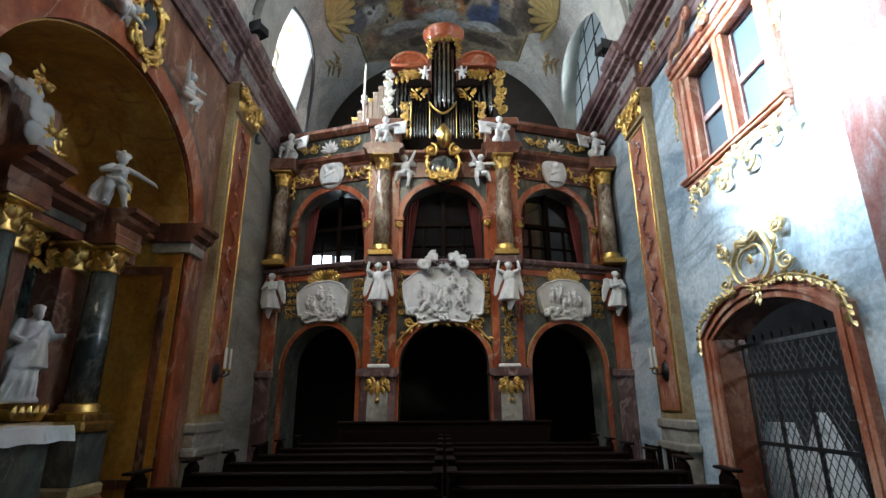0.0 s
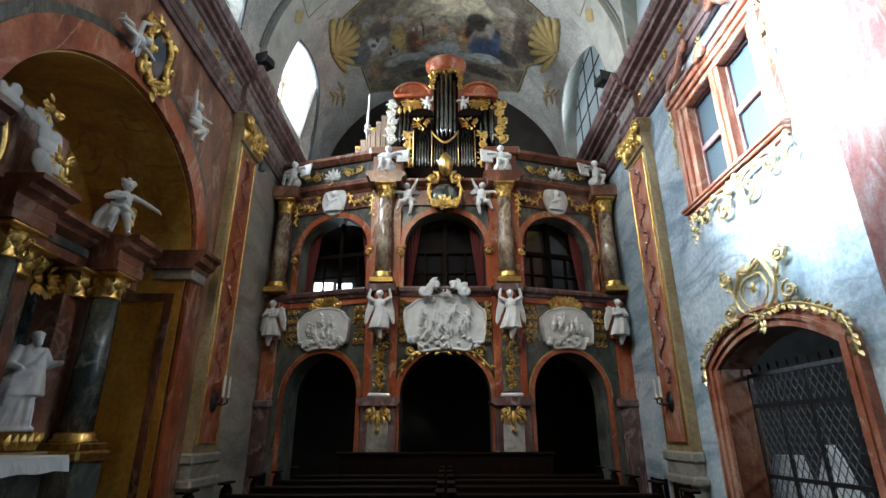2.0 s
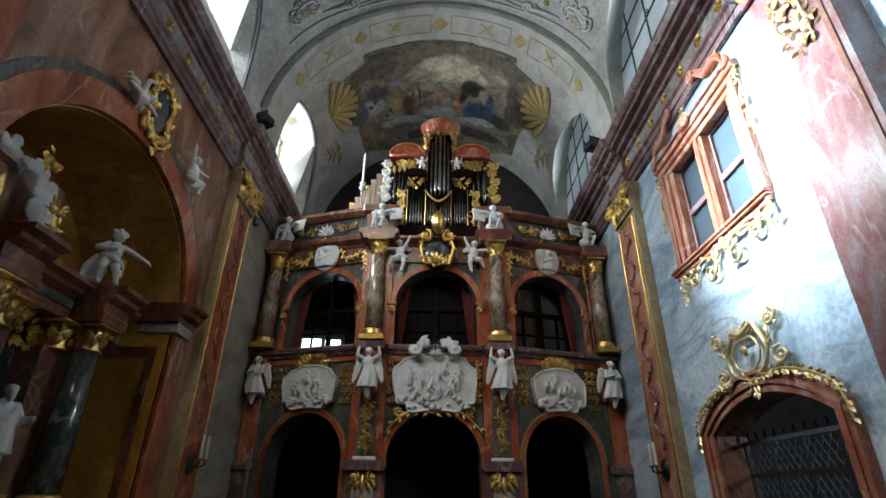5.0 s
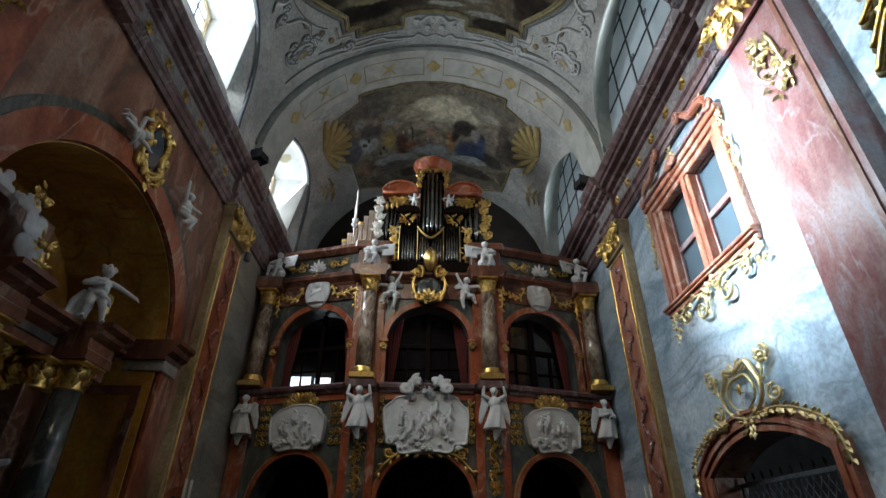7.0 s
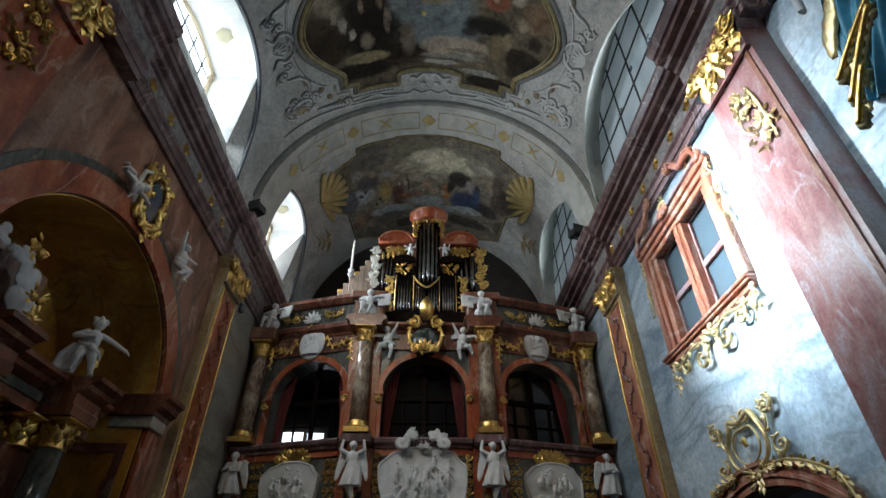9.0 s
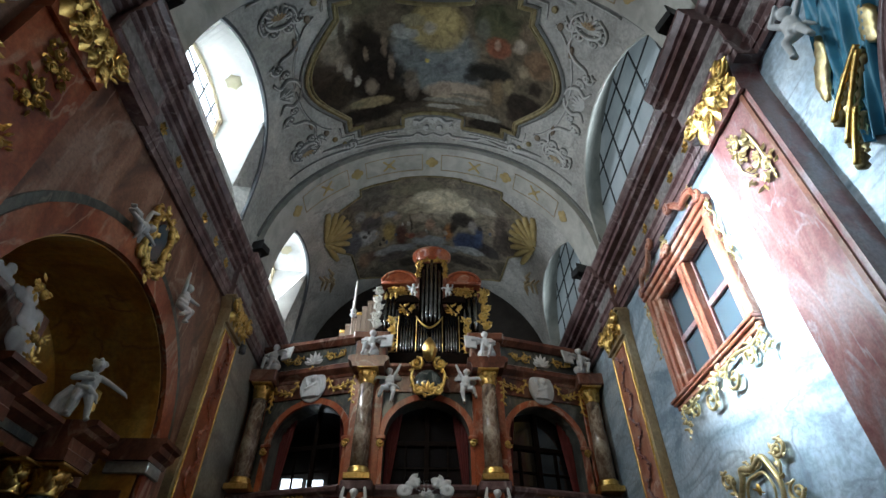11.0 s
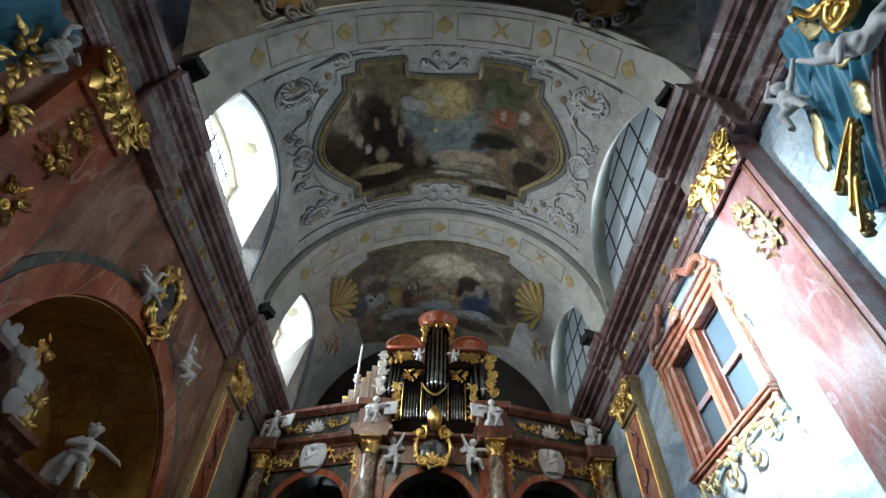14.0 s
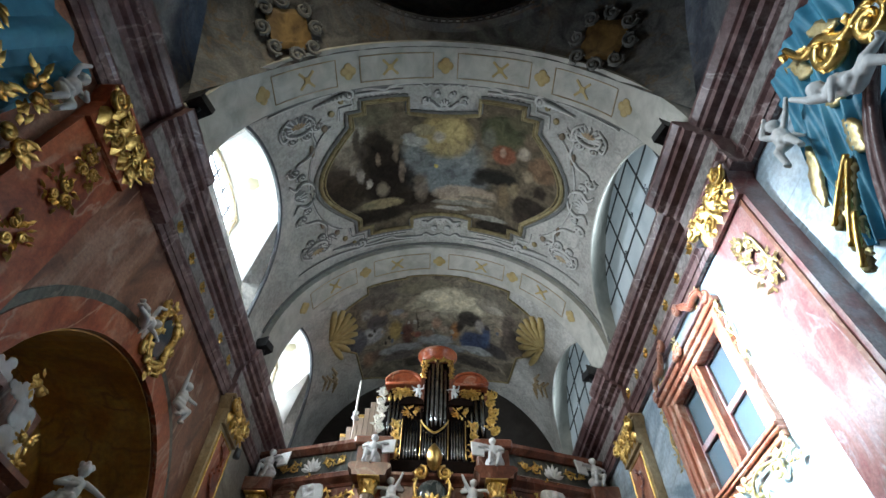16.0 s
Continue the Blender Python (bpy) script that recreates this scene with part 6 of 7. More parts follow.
# iron gate with a diamond lattice
gate = empty("iron_gate", "dark iron gate with a diamond lattice, closed in the doorway", "gate", (4.38, 6.33, 0))
for y in (-1.2, -0.62, 0.0, 0.62, 1.2):
    part("upright", box(B(), -0.02, 0.02, y - 0.02, y + 0.02, 0, 2.36), BLACK, gate)
for z in (0.12, 1.05, 1.95, 2.36):
    part("rail", box(B(), -0.022, 0.022, -1.2, 1.2, z - 0.025, z + 0.025), IRON if z > 2.3 else BLACK, gate)
bm = B()
step = 0.12
k = int(3.6 / step)
for i in range(-k, k):
    for s in (-1, 1):
        # clip each diagonal wire to the field
        pts = []
        for t in range(0, 25):
            z = 0.14 + 2.2 * t / 24
            y = i * step + s * (z - 0.14) * 0.62
            if -1.18 <= y <= 1.18:
                pts.append((0.006 * s, y, z))
        if len(pts) > 1:
            tube(bm, [pts[0], pts[-1]], 0.006, 4)
lat = part("lattice", bm, IRON, gate, "grey iron diamond lattice")
lat["kind"] = "stuff"
bm = B()
for i in range(12):
    leaf(bm, flat(pose(0, 0, 0, 0, 0, -90) @ Matrix.Translation((-1.1 + 0.2 * i, 0, 2.38))), 0, 0, radians(90), 0.12, 0.07, 0.02)
part("crest_leaves", bm, BLACK, gate)
part("lock", box(B(), -0.04, 0.04, -0.66, -0.58, 1.25, 1.4, None, 0.01), BLACK, gate)
# things behind the gate
for top, foot, rt, rb, nm in (((5.2, 8.26, 1.28), (5.2, 8.5, 0), 0.2, 0.42, 0), ((5.2, 7.42, 1.44), (5.2, 7.52, 0), 0.06, 0.46, 1)):
    bm = B()
    robe(bm, top, foot, rt, rb, 6, nm, 0.04)
    robe(bm, (top[0] - 0.12, top[1] - 0.1, top[2] * 0.8), (foot[0] - 0.16, foot[1] - 0.16, 0), rt * 0.5, rb * 0.55, 8, nm + 3, 0.05)
    single("covered_stone", bm, WHITE, "pale carved stone piece stored behind the gate", "stone", "stored stones", smooth=False)
bm = B()
archivolt(bm, 5.2, 6.9, 1.4, 1.4, 0.6, 0.05, 8.2, 8.29, axis="x")
prism(bm, [(5.2, 0.3), (6.9, 0.3), (6.9, 1.4)] + arc(6.05, 1.4, 0.85, 0.6, 0, 180, 16)[1:-1] + [(5.2, 1.4)], 8.22, 8.28, axis="x")
single("wall_niche", bm, GREYWALL, "grey arched niche in the side room", "niche", kind="structure")

# upper window
win = empty("window_10", "tall two-light window in a pink marble frame", "window", (XR, 6.22, 4.95), kind="structure")
WI = Matrix.Translation((-XR, -6.22, -4.95))


def wbox(name, y0, y1, z0, z1, d0, d1, mat, bev=0.0, label=""):
    return part(name, box(B(), XR - d1, XR - d0, y0, y1, z0, z1, WI, bev), mat, win, label)


for y0, y1, d in ((7.08, 7.2, 0.02), (7.2, 7.3, 0.07), (7.3, 7.42, 0.1), (5.22, 5.34, 0.02), (5.12, 5.22, 0.07), (5.0, 5.12, 0.1)):
    wbox("jamb", y0, y1, 5.0, 6.66 + d, -0.3, d, SALMON, 0.012)
wbox("mullion", 6.08, 6.33, 5.0, 6.66, -0.3, 0.03, SALMON, 0.02)
wbox("mullion_bead", 6.15, 6.26, 5.0, 6.66, 0.03, 0.06, SALMON, 0.02)
for z0, z1, d in ((6.66, 6.76, 0.04), (6.76, 6.86, 0.08), (6.86, 6.97, 0.12)):
    wbox("lintel", 5.02 - d, 7.4 + d, z0, z1, -0.3, d, SALMON, 0.015)
wbox("lintel_cap", 4.96, 7.48, 6.97, 7.03, -0.1, 0.16, PINK, 0.015)
for z0, z1, d in ((4.84, 4.91, 0.06), (4.91, 4.95, 0.11), (4.95, 5.0, 0.14)):
    wbox("window_sill", 5.06 - d / 3, 7.56 + d / 3, z0, z1, -0.3, d, SALMON, 0.01)
for y0, y1 in ((5.34, 6.08), (6.33, 7.08)):
    wbox("pane", y0, y1, 5.0, 6.68, -0.16, -0.15, PANE)
    for a, b, c, d in ((y0, y0 + 0.04, 5.0, 6.66), (y1 - 0.04, y1, 5.0, 6.66), (y0 + 0.04, y1 - 0.04, 5.0, 5.05), (y0 + 0.04, y1 - 0.04, 6.62, 6.66), (y0 + 0.04, y1 - 0.04, 5.78, 5.88)):
        wbox("sash", a, b, c, d, -0.148, -0.1, PINK, 0.006)

f = flat(WI @ rw(6.22, 0, 0.06))
bm = B()
for s in (-1, 1):
    for k, r in ((0.0, 0.045), (0.07, 0.03)):
        curve(bm, f, [(s * 1.16, 7.02 + k), (s * 1.12, 7.2 + k), (s * 0.96, 7.26 + k), (s * 0.78, 7.24 + k), (s * 0.62, 7.4 + k), (s * 0.42, 7.56 + k)], r, 30, 0.05)
    scroll(bm, f, s * 0.46, 7.52, 0.1, s, 1.5, 0.034, d=0.06)
    scroll(bm, f, s * 1.2, 7.02, 0.09, -s, 1.5, 0.03, d=0.06)
part("pediment_scroll", bm, SALMON, win, "salmon marble scrolled pediment", True)
bm = B()
scroll(bm, f, -0.07, 6.98, 0.08, -1, 1.5, 0.03, d=0.1)
scroll(bm, f, 0.09, 6.98, 0.08, 1, 1.5, 0.03, d=0.1)
part("mullion_clasp", bm, SALMON, win, "small salmon marble scroll clasp", True)
bm = B()
for s in (-1, 1):
    foliage(bm, lambda u, w, d=0.0, s=s: f(u + s * 0.95, w + 7.24, d), 0.3, 0.24, 5 + s, 24, 0.1, 2)
    garland(bm, lambda u, w, d=0.0, s=s: f(u + s * 1.3, w + 6.3, d), 0.14, 1.1, 8 + s, 34, 0.09)
foliage(bm, lambda u, w, d=0.0: f(u, w + 7.1, d + 0.06), 0.25, 0.2, 2, 18, 0.09, 2)
part("leaf_spray", bm, PALEGOLD, win, "gilded leaf spray, paled as in strong light")
bm = B()
for s in (-1, 1):
    scroll(bm, f, s * 0.34, 4.58, 0.2, s, 1.5, 0.018, 1.3, 2)
    scroll(bm, f, s * 0.78, 4.66, 0.15, -s, 1.5, 0.016, 1.3, 2)
    foliage(bm, lambda u, w, d=0.0, s=s: f(u + s * 1.14, w + 4.58, d), 0.22, 0.4, 15 + s, 22, 0.08, 2, 0.014)
    curve(bm, f, [(s * 0.1, 4.74), (s * 0.5, 4.8), (s * 0.9, 4.72), (s * 1.2, 4.8)], 0.02, 16, leaves=8, ls=0.12)
foliage(bm, lambda u, w, d=0.0: f(u, w + 4.72, d), 0.42, 0.24, 22, 26, 0.1, 2, 0.014)
part("apron_carving", bm, PALEGOLD, win, "gilded scroll carving under the sill", True)

# ---- side altar in the left recess ----
altar = empty("side_altar", "tall side altar of dark marble columns with gilded capitals", "altar", (-4.8, 5.0, 0))
AI = Matrix.Translation((4.8, -5.0, 0))


def lw(y, z, x):
    """Front looks into the nave (+x); u runs away from the camera (+y)."""
    return Matrix.Translation((x, y, z)) @ pose(0, 0, 0, 0, 0, 90)


def abox(name, x0, x1, y0, y1, z0, z1, mat, bev=0.012, label=""):
    return part(name, box(B(), x0, x1, y0, y1, z0, z1, AI, bev), mat, altar, label)


abox("step", -5.6, -3.5, 2.9, 7.4, 0, 0.2, GREYWALL)
abox("step", -5.6, -3.8, 3.2, 7.0, 0.2, 0.42, GREYWALL)
abox("back_panel", -5.55, -5.0, 3.4, 6.5, 0.42, 4.0, BROWN)
for y in (5.2, 6.2):
    abox("pilaster", -5.0, -4.62, y - 0.24, y + 0.22, 1.5, 3.22, BROWN)
    bm = B()
    capital(bm, 0.2, 0.34, AI @ Matrix.Translation((-4.72, y, 3.2)))
    part("capital", bm, GOLD, altar, "gilded composite capital", True)
for y in (6.36, 4.7):
    c = column(AI @ Matrix.Translation((-4.38, y, 0)), 0.17, 1.42, 3.22, 3.56, DARKCOL, altar, 0.2)
    abox("pedestal", -4.62, -4.14, y - 0.25, y + 0.25, 0.72, 1.3, GREENGREY)
    abox("pedestal_cap", -4.68, -4.08, y - 0.31, y + 0.31, 1.3, 1.42, GOLD, 0.03)
    abox("pedestal_base", -4.66, -4.1, y - 0.29, y + 0.29, 0.58, 0.72, TAN, 0.03)
    abox("pedestal_foot", -4.66, -4.1, y - 0.29, y + 0.29, 0.42, 0.58, RED, 0.02)
    # entablature block over the column
    bm = B()
    prism(bm, [(-5.0, 3.56), (-4.14, 3.56), (-4.14, 3.68), (-4.16, 3.7), (-4.16, 3.82), (-4.06, 3.88), (-4.04, 3.93), (-3.94, 3.97), (-3.94, 4.03), (-5.0, 4.03)], y - 0.28, y + 0.28, "y", AI)
    part("entablature_block", bm, BROWN, altar)
bm = B()
prism(bm, [(-5.5, 3.56), (-4.55, 3.56), (-4.55, 3.68), (-4.57, 3.7), (-4.57, 3.82), (-4.45, 3.88), (-4.43, 3.93), (-4.33, 3.97), (-4.33, 4.025), (-5.5, 4.025)], 3.6, 7.2, "y", AI)
part("entablature", bm, BROWN, altar)
abox("frieze_panel", -4.56, -4.545, 4.98, 6.08, 3.7, 3.8, GREENGREY, 0.0)
abox("niche_back", -5.0, -4.94, 5.42, 5.98, 1.5, 3.2, DARKCOL)
bm = B()
foliage(bm, flat(AI @ lw(5.68, 3.3, -4.7)), 0.4, 0.26, 6, 30, 0.12, 2, 0.02)
part("niche_crest", bm, GOLD, altar, "gilded niche crest")
abox("statue_base", -4.98, -4.4, 5.34, 6.04, 1.3, 1.42, TAN, 0.02)
bm = B()
prism(bm, [(-0.2, 0), (0.2, 0), (0.28, 0.12), (0.28, 0.18), (-0.28, 0.18), (-0.28, 0.12)], -0.14, 0.3, "y", AI @ lw(5.7, 1.44, -4.6))
for i in range(5):
    leaf(bm, flat(AI @ lw(5.7, 1.46, -4.46)), -0.2 + 0.1 * i, 0, math.pi / 2, 0.14, 0.08, 0.03)
part("statue_console", bm, GOLD, altar, "gilded statue console")
abox("dado", -5.0, -4.6, 3.4, 6.6, 0.42, 1.3, BROWN)
abox("gold_band", -4.62, -4.56, 5.0, 6.1, 1.3, 1.4, GOLD, 0.015)
# upper gable with the oval painting, drawn as a dark canvas
abox("gable_panel", -5.5, -5.0, 3.6, 5.9, 4.03, 5.3, RUST, 0.05)
bm = B()
lathe(bm, [(0.5, -0.02), (0.56, 0.0), (0.58, 0.04), (0.5, 0.06), (0.49, 0.02)], 40, AI @ lw(4.35, 4.55, -4.9) @ pose(0, 0, 0, 90, 0, 0) @ Matrix.Diagonal((0.95, 1.15, 1, 1)))
part("oval_frame", bm, GOLD, altar, "gilded oval frame", True)
part("oval_canvas", lathe(B(), [(0.49, 0.0), (0.49, 0.03)], 40, AI @ lw(4.35, 4.55, -4.9) @ pose(0, 0, 0, 90, 0, 0) @ Matrix.Diagonal((0.95, 1.15, 1, 1))), CANVAS, altar, "dark oval canvas")
bm = B()
lathe(bm, [(0.62, -0.02), (0.68, 0.0), (0.7, 0.04), (0.62, 0.06)], 40, AI @ lw(4.35, 2.7, -4.9) @ pose(0, 0, 0, 90, 0, 0) @ Matrix.Diagonal((0.9, 1.5, 1, 1)))
part("main_frame", bm, GOLD, altar, "gilded arched painting frame", True)
for i, (y, z, w, h) in enumerate(((4.62, 5.16, 0.3, 0.2), (4.98, 5.12, 0.3, 0.22), (5.2, 4.94, 0.26, 0.34), (5.3, 4.65, 0.32, 0.36), (5.38, 4.36, 0.36, 0.34), (5.42, 4.14, 0.38, 0.22), (4.98, 4.08, 0.44, 0.22))):
    bm = B()
    cloud(bm, flat(Matrix.Identity(4)), w * 1.4, h * 1.1, i, 14)
    carved("stucco_cloud", bm, "white stucco cloud around the oval altar painting", "cloud", lw(y + 0.08, z, -4.8), "altar clouds", 0.013)
    if i % 2 == 1 or i == 4:
        bm = B()
        foliage(bm, flat(AI @ lw(y - 0.02, z, -4.55)), 0.22, 0.22, i, 12, 0.1, 2, 0.025)
        part("gilt_head_ornament", bm, GOLD, altar, "gilded ornament on the clouds", True)
carved("apostle_statue", apostle(), "white carved saint in heavy robes standing in the altar niche", "statue", lw(5.66, 1.62, -4.62) @ pose(0, 0, 0, 0, 0, -38) @ Matrix.Diagonal((0.95, 0.95, 1.08, 1)), "", 0.013)
bm = putto([((-0.27, -0.04, 0.58), (-0.02, -0.19, 0.6)), ((0.3, -0.1, 0.64), (0.54, -0.16, 0.53))], [((-0.13, -0.08, 0.24), (-0.13, 0.02, 0.02)), ((0.12, -0.06, 0.24), (0.19, -0.02, 0.0))], 0.02, False, True)
for k in range(3):  # spread fingers
    tube(bm, [(0.54, -0.16, 0.53), (0.6 + 0.012 * k, -0.19, 0.51 - 0.03 * k)], [0.022, 0.012], 6)
for k in range(6):  # falling drapery behind the legs
    x = -0.2 + 0.055 * k
    tube(bm, [(0.5 * x - 0.08, 0.06, 0.48), (x - 0.1, 0.1 + 0.03 * (k % 2), 0.25), (x - 0.14, 0.09, 0.0)], [0.05, 0.06, 0.045], 7)
for k in range(7):  # curls
    ball(bm, (0.03 + 0.1 * math.cos(0.9 * k), -0.01 + 0.07 * math.sin(0.9 * k), 0.97 + 0.03 * (k % 2)), 0.045, 7)
carved("gesturing_angel", bm,
       "white carved angel with outstretched arm on the altar cornice", "statue", lw(5.98, 4.03, -4.2) @ pose(0, 0, 0, 0, 0, -40) @ Matrix.Diagonal((0.72, 0.72, 0.72, 1)), "", 0.014)
bm = B()
for i in range(5):
    leaf(bm, flat(AI @ lw(6.24, 4.46, -4.16)), -0.04 * i, 0, radians(-110 + 12 * i), 0.3, 0.09, 0.04)
part("gilt_wing", bm, GOLD, altar, "gilded wing tip")
# altar table with its cloth
mensa = empty("altar_table", "grey-green stone altar table with a white cloth", "altar table", (-4.25, 4.4, 0.42))
part("body", box(B(), -0.52, 0.4, -1.2, 0.88, 0, 0.92, None, 0.02), GREENGREY, mensa)
part("foot", box(B(), -0.55, 0.46, -1.25, 0.94, 0.0, 0.1, None, 0.02), RED, mensa)
cl = B()
n = 40
top = []
ring = [(-0.6, -1.3), (0.5, -1.3), (0.5, 1.04), (-0.6, 1.04)]
box(cl, -0.6, 0.5, -1.3, 1.04, 0.93, 0.985, None, 0.01)
for (xa, ya), (xb, yb) in zip(ring, ring[1:] + ring[:1]):
    prev = None
    for i in range(n + 1):
        t = i / n
        x, y = xa + (xb - xa) * t, ya + (yb - ya) * t
        nx, ny = (yb - ya), -(xb - xa)
        k = 0.015 * math.sin(i * 1.3) / max(0.1, math.hypot(nx, ny))
        a, b2 = cl.verts.new((x, y, 0.96)), cl.verts.new((x + nx * k + 0.006 * nx, y + ny * k + 0.006 * ny, 0.84 + 0.008 * math.sin(i * 0.9)))
        if prev:
            cl.faces.new((prev[0], a, b2, prev[1]))
        prev = (a, b2)
tagged(part("cloth_top", cl, CLOTH, mensa, "white linen altar cloth"))
cd = empty("altar_candle", "short white candle on the altar", "candle", (-4.5, 5.1, 1.4))
part("stick", lathe(B(), [(0.05, 0.0), (0.03, 0.03), (0.02, 0.28), (0.04, 0.3)], 14), GOLD, cd)
part("candle", lathe(B(), [(0.03, 0.3), (0.03, 0.58), (0.012, 0.6)], 12), CANDLE, cd)

# red marble arch of the recess with its imposts
bm = archivolt(B(), 3.65, 7.55, 0, 4.15, 1.72, 0.34, -4.02, -3.95, axis="x")
single("recess_arch", bm, RED, "red marble arch framing the altar recess", "arch", kind="structure")
bm = archivolt(B(), 3.31, 7.89, 4.15, 4.15, 2.06, 0.12, -4.01, -3.97, axis="x", legs=False)
single("recess_arch_band", bm, GREENGREY, "grey-green marble band round the red arch", "arch", kind="structure")
for y in (7.72, 3.48):
    bm = prism(B(), [(-4.55, 4.0), (-3.9, 4.0), (-3.88, 4.06), (-3.8, 4.12), (-3.78, 4.2), (-3.72, 4.24), (-3.72, 4.3), (-4.55, 4.3)], y - 0.3, y + 0.26, "y")
    single("impost", bm, BROWN, "dark moulded impost of the red arch", "impost", kind="structure")
    single("impost_block", box(B(), -4.5, -3.9, y - 0.24, y + 0.2, 3.84, 3.998, None, 0.01), GREYWALL, "pale stone block under the impost", "impost", kind="structure")

# mirror cartouche above the arch with two child angels
cart = empty("mirror_cartouche", "gilded scrolled frame round a small mirror field", "cartouche", (-3.94, 5.6, 6.45))
f = flat(pose(0, 0, 0, 0, 0, 90))
bm = B()
for s in (-1, 1):
    curve(bm, f, [(0, 0.42), (s * 0.2, 0.36), (s * 0.26, 0.14), (s * 0.2, -0.06), (s * 0.28, -0.26), (s * 0.12, -0.42), (0, -0.46)], 0.045, 30, 0.03, leaves=8, ls=0.14)
    scroll(bm, f, s * 0.24, 0.34, 0.11, -s, 1.5, 0.034)
    scroll(bm, f, s * 0.32, 0.02, 0.09, s, 1.5, 0.03)
    scroll(bm, f, s * 0.22, -0.36, 0.1, s, -1.5, 0.034)
foliage(bm, lambda u, w, d=0.0: f(u, w + 0.46, d), 0.24, 0.18, 3, 14, 0.1, 2, 0.02)
foliage(bm, lambda u, w, d=0.0: f(u, w - 0.48, d), 0.34, 0.22, 4, 16, 0.12, 2, 0.02)
part("frame", bm, GOLD, cart, "gilded scrolled frame", True)
part("field", prism(B(), [(0.17 * math.cos(a) , 0.32 * math.sin(a)) for a in [2 * math.pi * i / 24 for i in range(24)]], -0.03, 0.01, "y", pose(0, 0, 0, 0, 0, 90)), PANE, cart, "grey mirror field")
fly = putto([((-0.26, -0.1, 0.86), (-0.2, -0.12, 1.06)), ((0.3, -0.08, 0.74), (0.46, -0.12, 0.8))], [((-0.25, -0.12, 0.34), (-0.44, 0.0, 0.3)), ((-0.1, -0.16, 0.25), (-0.36, -0.06, 0.12))], 0.08)
carved("flying_putto", fly, "white stucco child angel flying beside the cartouche", "statue", lw(4.8, 6.0, -3.86) @ pose(0, 0, 0, 0, 42, 0) @ Matrix.Diagonal((0.62, 0.62, 0.62, 1)), "arch figures", 0.018)
hang = putto([((-0.2, -0.06, 0.92), (-0.22, -0.06, 1.16)), ((0.3, -0.08, 0.72), (0.5, -0.12, 0.76))], [((0.1, -0.18, 0.3), (-0.06, -0.1, 0.14)), ((0.2, -0.2, 0.36), (0.12, -0.14, 0.06))], 0.02, False)
carved("clinging_putto", hang, "white stucco child angel clinging under the cartouche", "statue", lw(6.66, 5.8, -3.86) @ Matrix.Diagonal((0.68, 0.68, 0.68, 1)), "arch figures", 0.018)
single("recess_lining", archivolt(B(), 3.68, 7.52, 0, 4.15, 1.69, 0.02, -5.58, -4.03, axis="x"), OCHRE, "ochre marbled lining of the altar recess", "wall", kind="structure")
bm = B()
for z0, z1 in ((0.5, 0.62), (3.5, 3.62)):
    box(bm, -5.3, -4.15, 7.495, 7.52, z0, z1)
for x in (-5.3, -4.27):
    box(bm, x, x + 0.12, 7.49, 7.52, 0.62, 3.5)
single("recess_panel_frame", bm, BROWN, "brown marble frame on the ochre reveal", "panel", kind="structure")

# ---- pews and chairs ----
def pew(x0, x1, y, back=0.95):
    ob = empty("pew", "long dark-stained wooden church pew", "pew", ((x0 + x1) / 2, y, 0), "pews in the nave")
    w = (x1 - x0) / 2
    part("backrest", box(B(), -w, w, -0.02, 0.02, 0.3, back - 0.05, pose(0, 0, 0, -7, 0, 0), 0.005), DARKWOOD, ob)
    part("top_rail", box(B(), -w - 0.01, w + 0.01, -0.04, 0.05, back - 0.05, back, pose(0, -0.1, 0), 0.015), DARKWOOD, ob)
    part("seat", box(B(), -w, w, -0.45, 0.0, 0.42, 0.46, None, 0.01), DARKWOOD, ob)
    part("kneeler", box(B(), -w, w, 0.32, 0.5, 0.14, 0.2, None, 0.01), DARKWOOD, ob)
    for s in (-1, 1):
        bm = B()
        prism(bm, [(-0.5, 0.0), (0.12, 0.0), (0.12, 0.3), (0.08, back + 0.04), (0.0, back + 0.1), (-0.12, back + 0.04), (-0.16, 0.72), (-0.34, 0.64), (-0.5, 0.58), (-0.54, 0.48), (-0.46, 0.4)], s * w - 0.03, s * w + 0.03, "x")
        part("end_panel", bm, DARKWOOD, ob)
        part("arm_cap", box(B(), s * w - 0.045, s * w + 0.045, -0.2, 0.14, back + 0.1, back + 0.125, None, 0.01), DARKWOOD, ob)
    return ob


for i in range(6):
    pew(-2.55, -0.06, 4.6 + 0.95 * i, 0.95)
    pew(0.06, 2.35 + 0.05 * i, 4.6 + 0.95 * i, 0.95)
# tall screen behind the last row
scr = empty("pew_screen", "tall dark panelled wooden screen behind the pews", "screen", (0, 10.0, 0))
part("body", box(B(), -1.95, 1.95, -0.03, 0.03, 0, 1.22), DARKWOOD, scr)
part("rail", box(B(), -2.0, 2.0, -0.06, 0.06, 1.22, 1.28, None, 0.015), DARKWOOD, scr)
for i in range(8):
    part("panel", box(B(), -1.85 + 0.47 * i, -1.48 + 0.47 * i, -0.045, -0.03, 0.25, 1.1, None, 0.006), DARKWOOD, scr)


